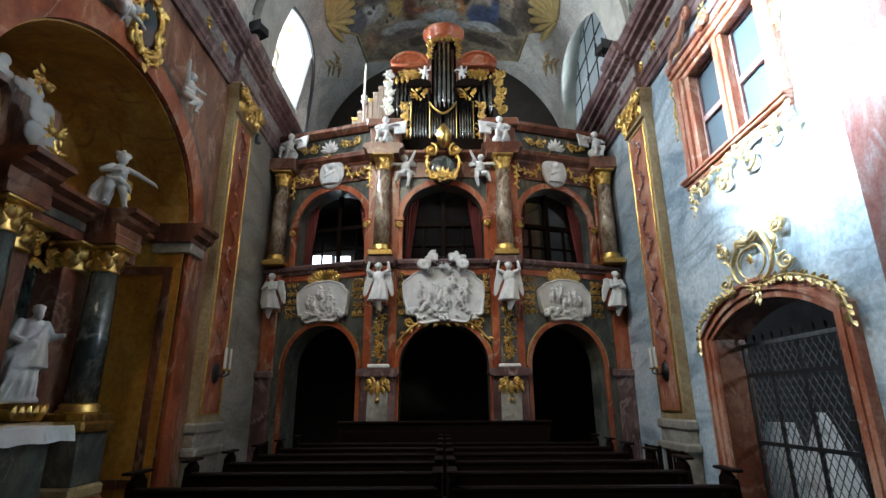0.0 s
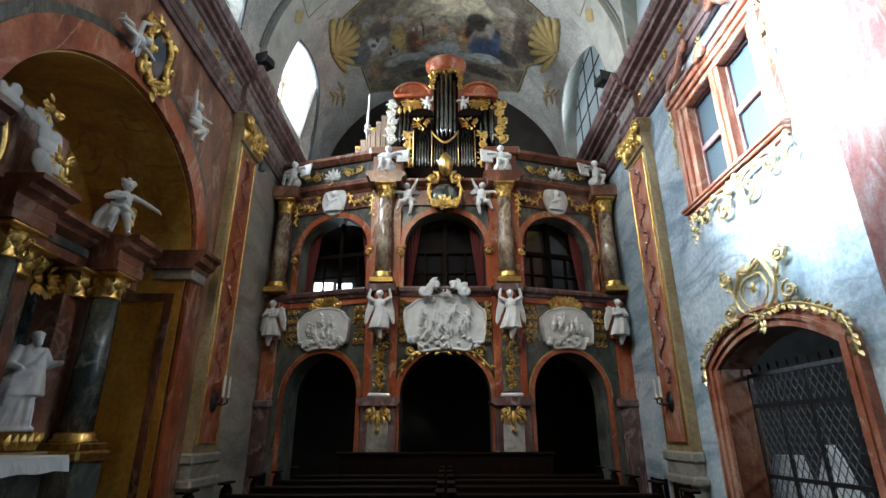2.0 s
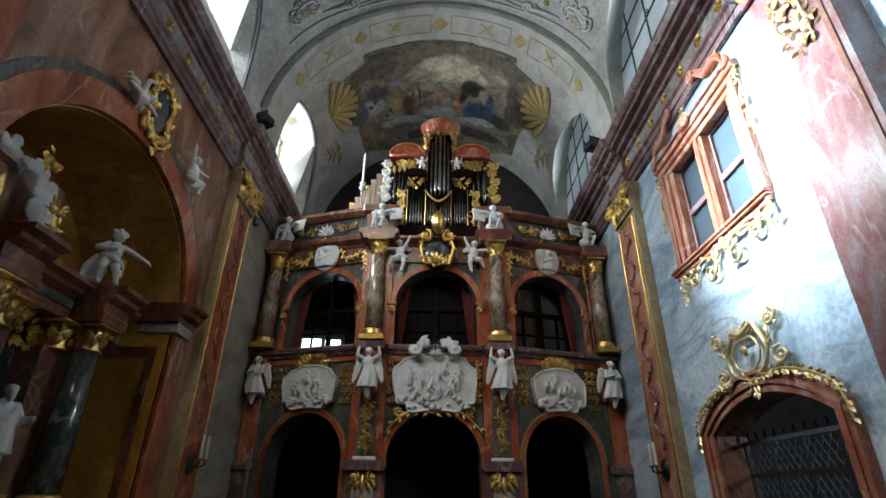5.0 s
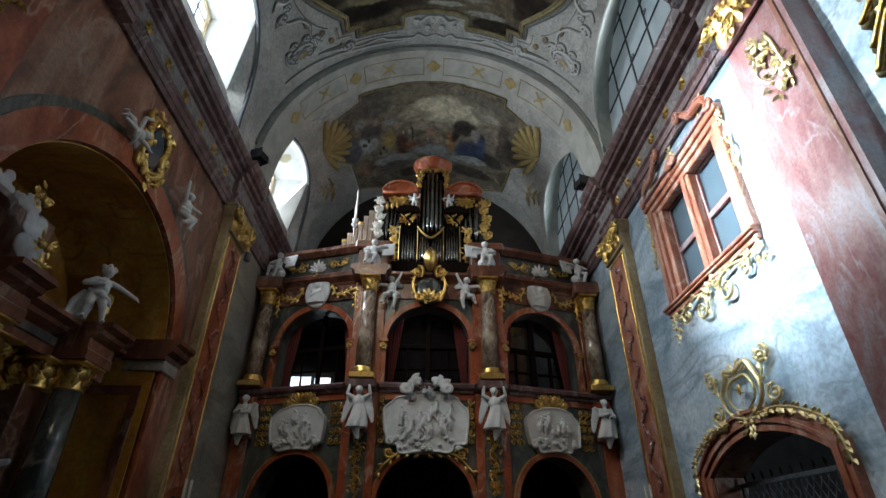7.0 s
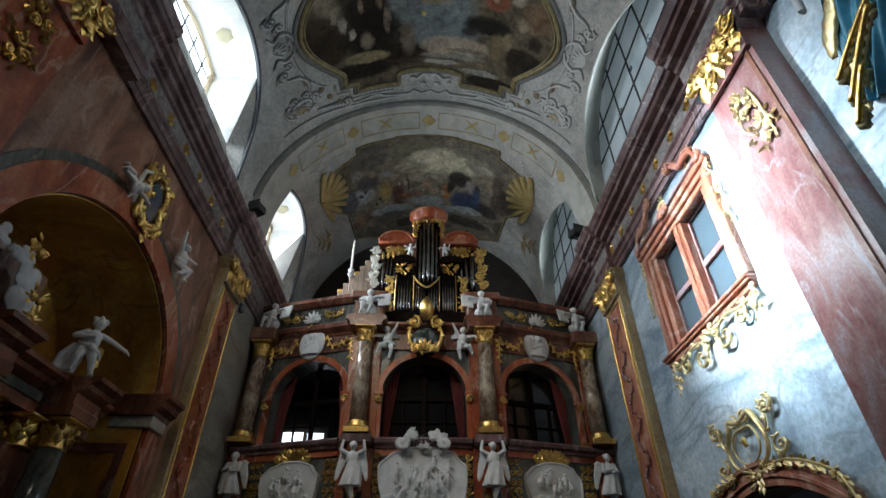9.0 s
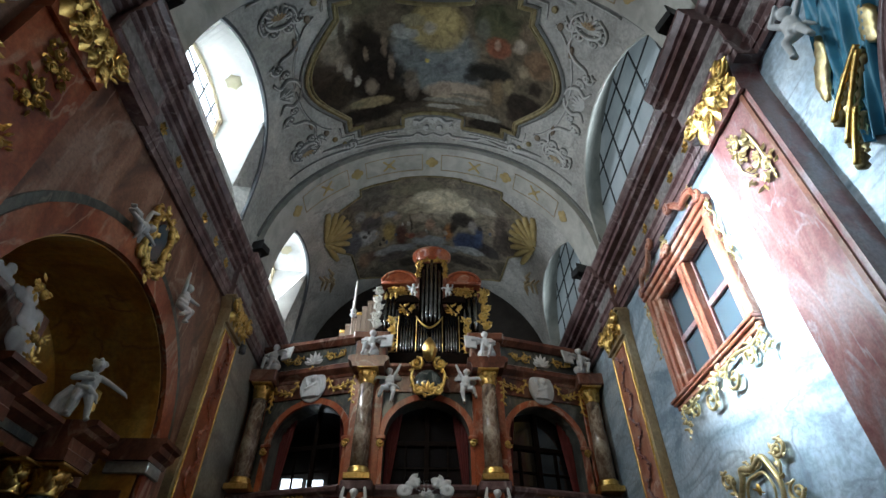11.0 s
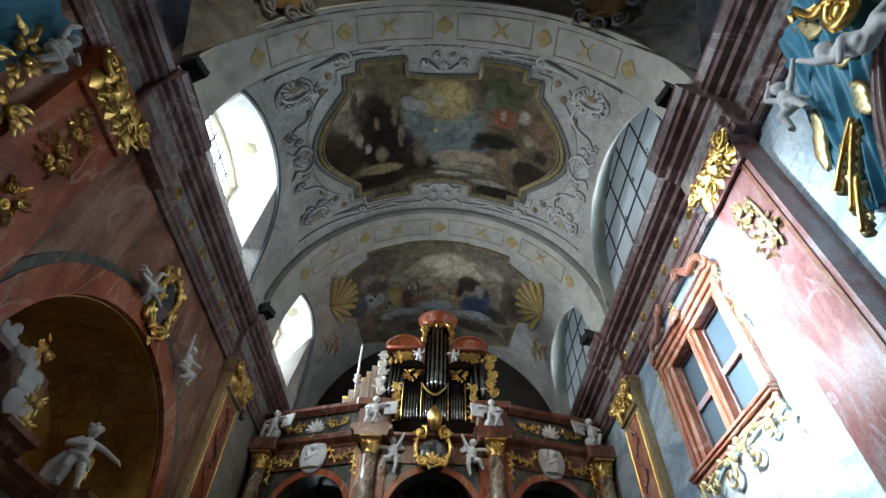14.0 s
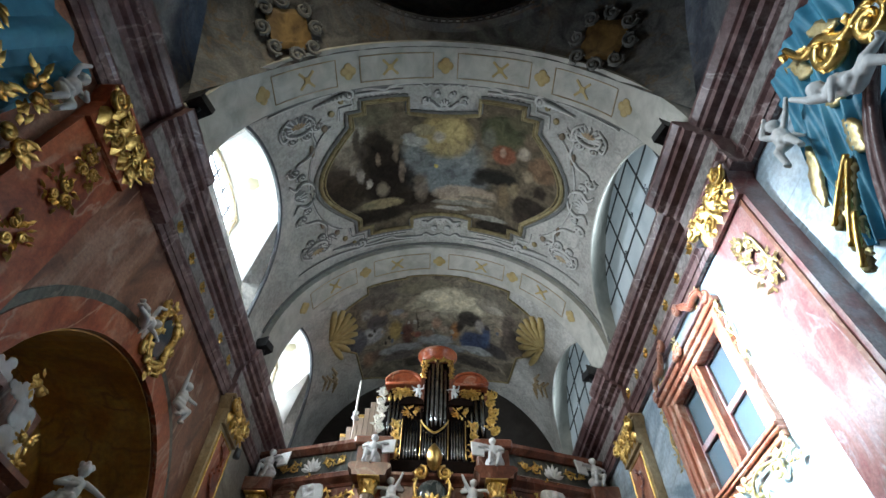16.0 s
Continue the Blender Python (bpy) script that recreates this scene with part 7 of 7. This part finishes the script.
def chair(x, y, rot):
    ob = empty("chair", "dark wooden chair with a slatted back", "chair", (x, y, 0), "chairs by the walls")
    ob.rotation_euler[2] = radians(rot)
    part("seat", box(B(), -0.21, 0.21, -0.2, 0.2, 0.43, 0.47, None, 0.01), DARKWOOD, ob)
    for a in (-0.18, 0.18):
        part("leg", box(B(), a - 0.02, a + 0.02, -0.18, -0.14, 0, 0.43, None, 0.004), DARKWOOD, ob)
        part("back_post", box(B(), a - 0.02, a + 0.02, 0.15, 0.19, 0, 0.98, None, 0.004), DARKWOOD, ob)
    for z in (0.6, 0.93):
        part("back_rail", box(B(), -0.18, 0.18, 0.155, 0.185, z - 0.03, z + 0.04, None, 0.006), DARKWOOD, ob)
    for k in range(4):
        part("slat", box(B(), -0.12 + 0.08 * k - 0.012, -0.12 + 0.08 * k + 0.012, 0.16, 0.18, 0.6, 0.92), DARKWOOD, ob)


chair(3.3, 8.2, 100)
chair(3.25, 7.3, 95)
chair(-3.25, 9.2, -90)

# ---- painted and stuccoed vault ----
def vp(x, y, d=0.0, r=RV):
    """Point of the vault above plan x, y, lowered by d towards the nave. x is measured on plan."""
    a = math.acos(max(-1, min(1, x / r)))
    return Vector(((r - d) * math.cos(a), y, ZC + (r - d) * math.sin(a)))


def inside(pts, x, y):
    c = False
    for (xa, ya), (xb, yb) in zip(pts, pts[1:] + pts[:1]):
        if (ya > y) != (yb > y) and x < (xb - xa) * (y - ya) / (yb - ya) + xa:
            c = not c
    return c


def fresco(name, outline, mat, label, d=0.012, step=0.05):
    bm = B()
    xs = [p[0] for p in outline]
    yy = [p[1] for p in outline]
    grid = {}
    nx, ny = int((max(xs) - min(xs)) / step) + 1, int((max(yy) - min(yy)) / step) + 1
    def v(i, j):
        if (i, j) not in grid:
            grid[i, j] = bm.verts.new(vp(min(xs) + i * step, min(yy) + j * step, d))
        return grid[i, j]
    for i in range(nx):
        for j in range(ny):
            if inside(outline, min(xs) + (i + 0.5) * step, min(yy) + (j + 0.5) * step):
                bm.faces.new((v(i, j), v(i + 1, j), v(i + 1, j + 1), v(i, j + 1)))
    return single(name, bm, mat, label, "fresco", smooth=True)


def along(pts, step=0.12):
    out = []
    for (xa, ya), (xb, yb) in zip(pts, pts[1:]):
        n = max(1, int(math.hypot(xb - xa, yb - ya) / step))
        out += [(xa + (xb - xa) * i / n, ya + (yb - ya) * i / n) for i in range(n)]
    return out + [pts[-1]]


def vtube(bm, pts, r, d=0.02, n=6, close=False):
    pts = along(list(pts) + (list(pts[:1]) if close else []))
    tube(bm, [vp(x, y, d) for x, y in pts], r, n)


YC = 6.0
half = [(-0.75, 1.42), (-0.75, 1.72), (-1.75, 1.72), (-1.75, 1.5), (-2.02, 1.5), (-2.02, 1.2)]
half += [(-2.02 - 0.68 * math.sin(math.pi * i / 12), 1.2 - 2.4 * i / 12) for i in range(1, 12)]
half += [(-2.02, -1.2), (-2.02, -1.5), (-1.75, -1.5), (-1.75, -1.74), (-0.8, -1.74), (-0.8, -1.4)]
mid1 = [(-0.4, -1.34), (0, -1.32), (0.4, -1.34)]
right = [(-x, y) for x, y in half][::-1]
mid2 = [(0.4, 1.36), (0, 1.34), (-0.4, 1.36)]
Q1 = [(x, YC + y) for x, y in half + mid1 + right + mid2]
fresco("ceiling_fresco", Q1, FRESCO1, "dark ceiling painting of rocks and sky in a stepped frame")
fr = empty("fresco_frame", "gilt and grey stepped moulding round the ceiling painting", "frame", (0, YC, 12.3))
FI = Matrix.Translation((0, -YC, -12.3))
for r, d, mat, k in ((0.05, 0.03, FRAME, 1.0), (0.022, 0.05, FRAME, 0.975), (0.045, 0.015, SHADOWGREY, 1.035)):
    bm = B()
    vtube(bm, [(x * k, YC + (y - YC) * k) for x, y in Q1], r, d, 6, True)
    bmesh.ops.transform(bm, matrix=FI, verts=bm.verts)
    part("moulding", bm, mat, fr)

# second painting over the gallery
Q2 = [(-0.9, 9.5), (-0.9, 9.42), (0.85, 9.42), (0.85, 9.5), (1.95, 9.5), (1.95, 9.75), (2.45, 9.95)]
Q2 += [(2.75 - 0.25 * math.sin(math.pi * i / 8), 10.1 + 1.3 * i / 8) for i in range(9)]
Q2 += [(2.4, 11.9), (2.3, 13.2), (1.2, 13.95), (-1.2, 13.95), (-2.3, 13.2), (-2.4, 11.9)]
Q2 += [(-2.75 + 0.25 * math.sin(math.pi * i / 8), 11.4 - 1.3 * i / 8) for i in range(9)]
Q2 += [(-2.45, 9.95), (-1.95, 9.75), (-1.95, 9.5)]
fresco("ceiling_fresco", Q2, FRESCO2, "cloudy ceiling painting with blue and ochre shapes above the organ")
bm = B()
vtube(bm, Q2, 0.03, 0.02, 6, True)
single("fresco_moulding", bm, FRAME, "thin gilt moulding round the painting above the organ", "frame")
for s in (-1, 1):
    shell = empty("painted_shell", "yellow fluted stucco shell beside the ceiling painting", "shell", (0, 0, 0), "ceiling shells")
    for i in range(9):
        bm = B()
        a = radians(-72 + 18 * i)
        pts = [(s * (2.98 - (0.05 + 0.62 * t) * math.cos(a)), 10.75 + (0.05 + 0.95 * t) * math.sin(a)) for t in (0, 0.35, 0.7, 1.0)]
        tube(bm, [vp(x, y, 0.03) for x, y in pts], [0.03, 0.07, 0.1, 0.07], 7)
        part("rib", bm, YELLOW, shell, "", True)
    bm = B()
    g = random.Random(8)
    for i in range(5):
        x, y = s * (3.1 + g.uniform(-0.12, 0.12)), 12.3 + g.uniform(-0.3, 0.3)
        tube(bm, [vp(x, y - 0.3, 0.01), vp(x - 0.06 * s, y, 0.02), vp(x + s * 0.05, y + 0.28, 0.01)], [0.03, 0.06, 0.02], 6)
    single("painted_patch", bm, TAN, "brown painted shapes at the foot of the vault", "painting")


# raised grey ornament: brackets, urns, volutes and studs
def vf(x, y, s=1, t=1):
    return lambda u, w, d=0.0: vp(x + s * u, y + t * w, d)


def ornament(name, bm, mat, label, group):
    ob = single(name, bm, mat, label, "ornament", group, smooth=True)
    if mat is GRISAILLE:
        # dark copy, set off to one side, serves as the ornament's painted shadow
        sh = new("painted_shade", ob.data.copy())
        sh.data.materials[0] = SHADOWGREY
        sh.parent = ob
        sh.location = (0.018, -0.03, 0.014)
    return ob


def quarter(s, t):
    """Frame of one quarter of the vault bay, measured from the middle of its painting."""
    return vf(0, YC, s, t)


for t in (-1, 1):
    f = vf(0, YC, 1, t)
    bm = B()
    for s in (-1, 1):
        curve(bm, f, [(0, 1.98), (s * 0.22, 2.06), (s * 0.4, 1.98), (s * 0.55, 2.06), (s * 1.1, 2.04), (s * 1.3, 1.96), (s * 1.75, 2.04), (s * 2.1, 1.98)], 0.022, 36)
        curve(bm, f, [(s * 0.6, 2.12), (s * 1.2, 2.13), (s * 1.9, 2.1), (s * 2.7, 2.0), (s * 3.3, 1.96)], 0.02, 30)
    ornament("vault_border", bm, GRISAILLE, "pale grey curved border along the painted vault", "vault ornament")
    bm = B()
    for i in range(7):
        leaf(bm, f, 0, 1.5, radians(90 + (i - 3) * 25), 0.2 - 0.02 * abs(i - 3), 0.09, 0.05)
    for s in (-1, 1):
        curve(bm, f, [(0, 1.5), (s * 0.16, 1.5), (s * 0.32, 1.62), (s * 0.5, 1.58)], 0.032, 18)
        scroll(bm, f, s * 0.42, 1.66, 0.09, s, 0.5, 0.022, 1.3, 1)
        scroll(bm, f, s * 0.16, 1.8, 0.07, -s, 1.2, 0.02, 1.3, 1)
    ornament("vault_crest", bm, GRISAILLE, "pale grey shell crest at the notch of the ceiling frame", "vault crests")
    for s in (-1, 1):
        f = quarter(s, t)
        bm = B()    # a twisted horn that ends in a volute
        rod(bm, f, [(2.08 + 0.036 * i, 1.94 - 0.007 * i) for i in range(17)], [(0.085 - 0.0045 * i) * (1.0 if i % 2 else 0.7) for i in range(17)], 0.02, 8)
        scroll(bm, f, 2.02, 1.94, 0.12, 1, 1.2, 0.03, 1.4, 1)
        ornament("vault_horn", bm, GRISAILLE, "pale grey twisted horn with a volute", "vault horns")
        bm = B()    # fluted shell urn with handles
        for i in range(9):
            leaf(bm, f, 2.93, 1.5, radians(90 + (i - 4) * 22), 0.26, 0.085, 0.06)
        rod(bm, f, arc(2.93, 1.52, 0.2, 0.16, 150, 390, 14), 0.03, 0.03)
        for k in (-1, 1):
            curve(bm, f, [(2.93 + k * 0.1, 1.45), (2.93 + k * 0.24, 1.36), (2.93 + k * 0.26, 1.58), (2.93 + k * 0.12, 1.74)], 0.022, 18)
            scroll(bm, f, 2.93 + k * 0.12, 1.3, 0.09, k, 1.0, 0.022, 1.3, 1)
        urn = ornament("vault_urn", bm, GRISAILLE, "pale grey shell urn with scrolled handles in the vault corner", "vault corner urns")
        bm = B()
        for i in range(5):
            leaf(bm, f, 2.93, 1.52, radians(90 + (i - 2) * 26), 0.15, 0.06, 0.03, 0.05)
        part("shell", bm, TAN, urn, "brownish shell", True)
        bm = B()    # strapwork that follows the stepped frame
        vtube(bm, [(s * x, YC + t * y) for x, y in ((0.92, 1.92), (1.95, 1.92), (1.95, 1.7), (2.22, 1.68), (2.24, 1.4))], 0.016, 0.015)
        vtube(bm, [(s * (2.22 + 0.68 * math.sin(a)), YC + t * 1.38 * math.cos(a)) for a in [radians(8 * i) for i in range(2, 12)]], 0.016, 0.015)
        curve(bm, f, [(2.55, 1.55), (2.72, 1.3), (2.7, 1.05), (2.84, 0.82), (3.05, 0.72), (3.1, 0.5)], 0.022, 24)
        scroll(bm, f, 3.1, 0.6, 0.1, -1, 1.2, 0.022, 1.4, 1)
        scroll(bm, f, 2.66, 1.42, 0.09, 1, 2.2, 0.02, 1.4, 1)
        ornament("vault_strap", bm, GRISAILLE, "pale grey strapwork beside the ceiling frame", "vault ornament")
        for x, y, w, h in ((2.35, 1.62, 0.07, 0.07), (2.5, 1.34, 0.07, 0.08), (2.76, 0.94, 0.055, 0.13), (2.16, 1.84, 0.06, 0.06)):
            bm = B()
            c = vp(s * x, YC + t * y, 0.01)
            lathe(bm, [(1, 0.0), (1, 0.02), (0.6, 0.03)], 14, Matrix.Translation(c) @ Vector((-c.x, 0, ZC - c.z)).to_track_quat("Z", "Y").to_matrix().to_4x4() @ Matrix.Diagonal((h, w, 1, 1)))
            ornament("vault_stud", bm, UMBER if x > 2.4 else FRAME, "dark round stud painted on the vault", "vault studs")
        for i in range(9):
            c = vp(s * (0.97 + 0.11 * i), YC + t * 1.83, 0.005)
            bm = box(B(), -0.035, 0.035, -0.025, 0.025, -0.01, 0.015, Matrix.Translation(c) @ Vector((-c.x, 0, ZC - c.z)).to_track_quat("Z", "Y").to_matrix().to_4x4())
            single("vault_dentil", bm, GRISAILLE, "small pale dentil beside the ceiling frame", "ornament", "vault dentils")
for s in (-1, 1):
    bm = B()
    f = vf(0, YC, s, 1)
    for k in (-1, 1):
        curve(bm, f, [(2.8, 0), (2.86, k * 0.2), (3.0, k * 0.3), (3.12, k * 0.2), (3.2, k * 0.34)], 0.026, 20)
        scroll(bm, f, 3.0, k * 0.42, 0.08, k, 1.0, 0.02, 1.3, 1)
    for i in range(5):
        leaf(bm, f, 3.16, 0, radians(180 + (i - 2) * 26), 0.22, 0.1, 0.05)
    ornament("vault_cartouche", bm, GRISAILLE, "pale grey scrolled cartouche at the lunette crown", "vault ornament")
bm = B()
for y in (3.95, 8.3):
    vtube(bm, [(RV * math.cos(radians(a)) * 0.999, y) for a in range(6, 175, 3)], 0.035, 0.01)
single("vault_edge", bm, SHADOWGREY, "dark painted line along the transverse arches", "moulding", kind="structure")
# a flat medallion on each transverse arch, with crosses and panels between
for y in (Y1 + 0.38, Y2 + 0.52):
    for k, a in enumerate((28, 44, 58, 72, 90, 108, 122, 136, 152)):
        x = (RV - 0.14) * math.cos(radians(a))
        c = Vector((x, y, ZC + (RV - 0.14) * math.sin(radians(a))))
        m = Matrix.Translation(c) @ Vector((-c.x, 0, ZC - c.z)).to_track_quat("Z", "Y").to_matrix().to_4x4()
        bm = B()
        if k % 2 == 0:
            for i in range(4):
                lathe(bm, [(0.09, 0.0), (0.09, 0.012), (0.05, 0.02)], 12, m @ Matrix.Translation((0.08 * math.cos(i * 1.5708), 0.08 * math.sin(i * 1.5708), 0)))
            single("arch_rosette", bm, YELLOW, "ochre painted rosette on the transverse arch", "rosette", "arch rosettes")
        else:
            for i in range(2):
                box(bm, -0.22, 0.22, -0.025, 0.025, 0.0, 0.012, m @ pose(0, 0, 0, 0, 0, 45 + 90 * i))
            box(bm, -0.06, 0.06, -0.06, 0.06, 0.0, 0.02, m)
            single("arch_cross", bm, YELLOW, "ochre painted cross ornament on the transverse arch", "ornament", "arch crosses")
    for a0, a1 in ((32, 54), (62, 86), (94, 118), (126, 148)):
        bm = B()
        rr = RV - 0.145
        pts = [(rr * math.cos(radians(a0 + (a1 - a0) * i / 10)), y + 0.26, ZC + rr * math.sin(radians(a0 + (a1 - a0) * i / 10))) for i in range(11)]
        pts += [(p[0], y - 0.26, p[2]) for p in pts[::-1]]
        tube(bm, pts + pts[:1], 0.012, 5)
        single("arch_panel_line", bm, TAN, "thin brown painted panel line on the arch", "ornament", "arch panels")
# pendentive medallions at the crossing
for s in (-1, 1):
    c = Vector((s * 2.94, 2.72, 11.42))
    m = Matrix.Translation(c) @ (DC - c).to_track_quat("Z", "Y").to_matrix().to_4x4()
    md = empty("pendentive_medallion", "ochre painted medallion in a grey scrolled frame", "medallion", (0, 0, 0), "pendentive medallions")
    part("field", lathe(B(), [(0.42, 0.06), (0.42, 0.1), (0.3, 0.12)], 40, m, 4, 0.12), OLDGOLD, md, "ochre field")
    bm = B()
    f = lambda u, w, d=0.0: m @ Vector((u, w, 0.1 + d))
    for i in range(8):
        scroll(bm, f, 0.52 * math.cos(i * 0.785), 0.52 * math.sin(i * 0.785), 0.15, 1 if i % 2 else -1, i, 0.03)
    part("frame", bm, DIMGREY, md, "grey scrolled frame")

# ---- blue and gold canopy at the crossing, with child angels ----
can = empty("draped_canopy", "blue draped canopy with gilded leaves and mauve frame", "canopy", (3.98, 1.9, 5.8))
f = flat(pose(0, 0, 0, 0, 0, -90))      # u towards -y
bm = B()
def edge_at(pts, q):
    """Point at the share q of a polyline."""
    k = q * (len(pts) - 1)
    i = min(int(k), len(pts) - 2)
    a, b = pts[i], pts[i + 1]
    return a[0] + (b[0] - a[0]) * (k - i), a[1] + (b[1] - a[1]) * (k - i)


OUTER = [(-0.18, 1.75), (-0.3, 1.3), (-0.5, 0.85), (-0.7, 0.35), (-0.8, -0.1), (-0.86, -0.45)]
INNER = [(1.1, 1.75), (0.9, 1.2), (0.55, 0.7), (0.15, 0.2), (-0.22, -0.25), (-0.52, -0.62)]
n, k = 60, 26
grid = []
for i in range(n + 1):
    t = i / n
    col = []
    for j in range(k + 1):
        q = j / k
        (ua, wa), (ub, wb) = edge_at(OUTER, q), edge_at(INNER, q)
        fold = 0.035 * math.sin(24 * t + 5 * q) + 0.02 * math.sin(51 * t - 8 * q)
        col.append(bm.verts.new(f(ua + (ub - ua) * t, wa + (wb - wa) * t - 0.12 * math.sin(math.pi * t) * q, 0.1 + fold + 0.1 * math.sin(math.pi * t))))
    grid.append(col)
for i in range(n):
    for j in range(k):
        bm.faces.new((grid[i][j], grid[i + 1][j], grid[i + 1][j + 1], grid[i][j + 1]))
part("drapery", bm, BLUE, can, "blue stucco drapery", True)
part("backing", box(B(), -0.05, 0.02, -0.5, 0.35, 0.3, 1.7), BLUE, can)
for u, w, a, L, wd in ((0.1, 1.5, -72, 0.46, 0.2), (0.06, 0.84, -70, 0.36, 0.2), (0.0, 0.36, -104, 0.42, 0.2), (-0.42, 0.64, -118, 0.7, 0.2), (-0.48, 0.06, -118, 0.42, 0.16), (-0.66, -0.4, -112, 0.32, 0.14), (0.5, 1.4, -60, 0.4, 0.2)):
    bm = B()
    ff = lambda p, q, d=0.0: f(p, q, 0.2 + d)
    ca, sa = math.cos(radians(a)), math.sin(radians(a))
    rows2 = []
    for i in range(11):
        t = i / 10
        hw = wd * 0.5 * math.sin(math.pi * (0.08 + 0.86 * t)) ** 0.7
        mid = 0.02 * math.sin(7 * t)
        rows2.append([bm.verts.new(ff(u + ca * L * t - sa * (v * hw + mid), w + sa * L * t + ca * (v * hw + mid), 0.03 * (1 - v * v) + 0.012 * math.sin(26 * t + 3 * v))) for v in (-1, -0.5, 0, 0.5, 1)])
    for p, q in zip(rows2, rows2[1:]):
        for i in range(4):
            bm.faces.new((p[i], p[i + 1], q[i + 1], q[i]))
    leafob = part("gilt_leaf", bm, PALEGOLD, can, "pale gilded leaf panel on the drapery", True)
    sol = leafob.modifiers.new("thick", "SOLIDIFY")
    sol.thickness = 0.02
for (ua, wa), (ub, wb) in (((-0.23, 0.05), (-0.82, -0.22)), ((-0.25, 0.0), (-0.84, -0.5)), ((-0.58, -0.38), (-0.9, -0.72))):
    strip, low = [], []
    bm, gm = B(), B()
    for i in range(17):
        t = i / 16
        u, w = ua + (ub - ua) * t, wa + (wb - wa) * t - 0.06 * t * t
        strip.append((u + 0.025, w + 0.035))
        low.append((u, w))
    rod(bm, f, low, [0.062 if i % 2 else 0.04 for i in range(17)], 0.2, 8)
    rod(gm, f, strip, 0.034, 0.25)
    fr2 = part("fringe", bm, FRAME, can, "scalloped brown fringe", True)
    part("braid", gm, GOLD, fr2, "gilded braid", True)
bm = B()
scroll(bm, f, 0.52, 0.82, 0.2, 1, 1.2, 0.05, 1.4, 3, d=0.32)
scroll(bm, f, 0.85, 0.52, 0.18, -1, 0.2, 0.045, 1.4, 3, d=0.32)
curve(bm, f, [(0.3, 1.5), (0.34, 1.15), (0.56, 1.0), (0.66, 0.72), (0.9, 0.68), (1.2, 0.5)], 0.05, 26, 0.32, leaves=8, ls=0.16)
part("scroll", bm, GOLD, can, "large gilded scroll", True)
bm = B()
for r, d in ((0.0, 0.18), (0.06, 0.24), (0.12, 0.2), (0.17, 0.26)):
    curve(bm, f, [(0.9 + r, 0.5), (0.5 + r, 0.4), (0.08 + r, 0.08), (-0.26 + r, -0.34), (-0.5 + r, -0.8), (-0.6 + r, -1.4), (-0.62 + r, -2.6)], 0.035, 40, d)
part("arch_frame", bm, MAUVE, can, "mauve marble arch moulding", True)
p1 = putto([((-0.28, -0.08, 0.84), (-0.3, -0.14, 1.06)), ((-0.05, -0.16, 0.6), (-0.26, -0.16, 0.46))], [((0.2, -0.14, 0.34), (0.44, -0.06, 0.36)), ((0.16, -0.18, 0.22), (0.2, -0.1, -0.05))], -0.1, False)
carved("canopy_putto", p1, "white child angel climbing on the blue drapery", "statue", Matrix.Translation((3.56, 1.34, 5.62)) @ pose(0, 0, 0, 0, -18, -75) @ Matrix.Diagonal((0.8, 0.8, 0.8, 1)), "canopy figures", 0.018)
p2 = putto([((-0.26, -0.1, 0.84), (-0.05, -0.16, 1.0)), ((0.26, -0.08, 0.82), (0.4, -0.12, 0.98))], [((-0.1, -0.16, 0.26), (-0.12, -0.06, 0.0)), ((0.16, -0.16, 0.3), (0.24, -0.1, 0.06))], -0.04, False, True)
carved("canopy_putto", p2, "white child angel hovering beside the blue drapery", "statue", Matrix.Translation((3.62, 2.38, 6.26)) @ pose(0, 0, 0, 0, 12, -80) @ Matrix.Diagonal((0.68, 0.68, 0.68, 1)), "canopy figures", 0.018)
# its counterpart across the crossing, seen in part
cl2 = empty("draped_canopy", "dim blue-green draped canopy with gilded leaves", "canopy", (-3.98, 1.5, 6.0))
f2 = flat(pose(0, 0, 0, 0, 0, 90))
bm = B()
grid = [[bm.verts.new(f2(-0.9 + 1.5 * i / 20 - 0.25 * j / 10, 1.0 - 1.9 * j / 10, 0.12 + 0.05 * math.sin(i * 1.1 + j * 0.3))) for j in range(11)] for i in range(21)]
for i in range(20):
    for j in range(10):
        bm.faces.new((grid[i][j], grid[i + 1][j], grid[i + 1][j + 1], grid[i][j + 1]))
part("drapery", bm, BLUE, cl2, "blue-green stucco drapery", True)
part("backing", box(B(), -0.02, 0.1, -0.6, 0.4, -0.8, 0.9), BLUE, cl2)
for i in range(6):
    bm = B()
    foliage(bm, lambda u, w, d=0.0: f2(u - 0.7 + 0.26 * i, w + 0.3 * math.sin(i * 2) - 0.2, 0.2 + d), 0.3, 0.4, i, 16, 0.16, 2, 0.03)
    part("gilt_leaf", bm, GOLD, cl2, "gilded leaf bunch", True)
carved("canopy_putto", putto([((-0.2, -0.06, 0.92), (-0.12, -0.06, 1.14)), ((0.26, -0.1, 0.7), (0.1, -0.2, 0.62))], [((-0.02, -0.16, 0.24), (-0.08, -0.06, 0.0)), ((0.16, -0.16, 0.28), (0.1, -0.08, 0.02))], 0.0, False),
       "white child angel hanging beside the dim drapery", "statue", Matrix.Translation((-3.72, 1.95, 6.1)) @ pose(0, 0, 0, 0, 0, 90) @ Matrix.Diagonal((0.66, 0.66, 0.66, 1)), "canopy figures", 0.018)
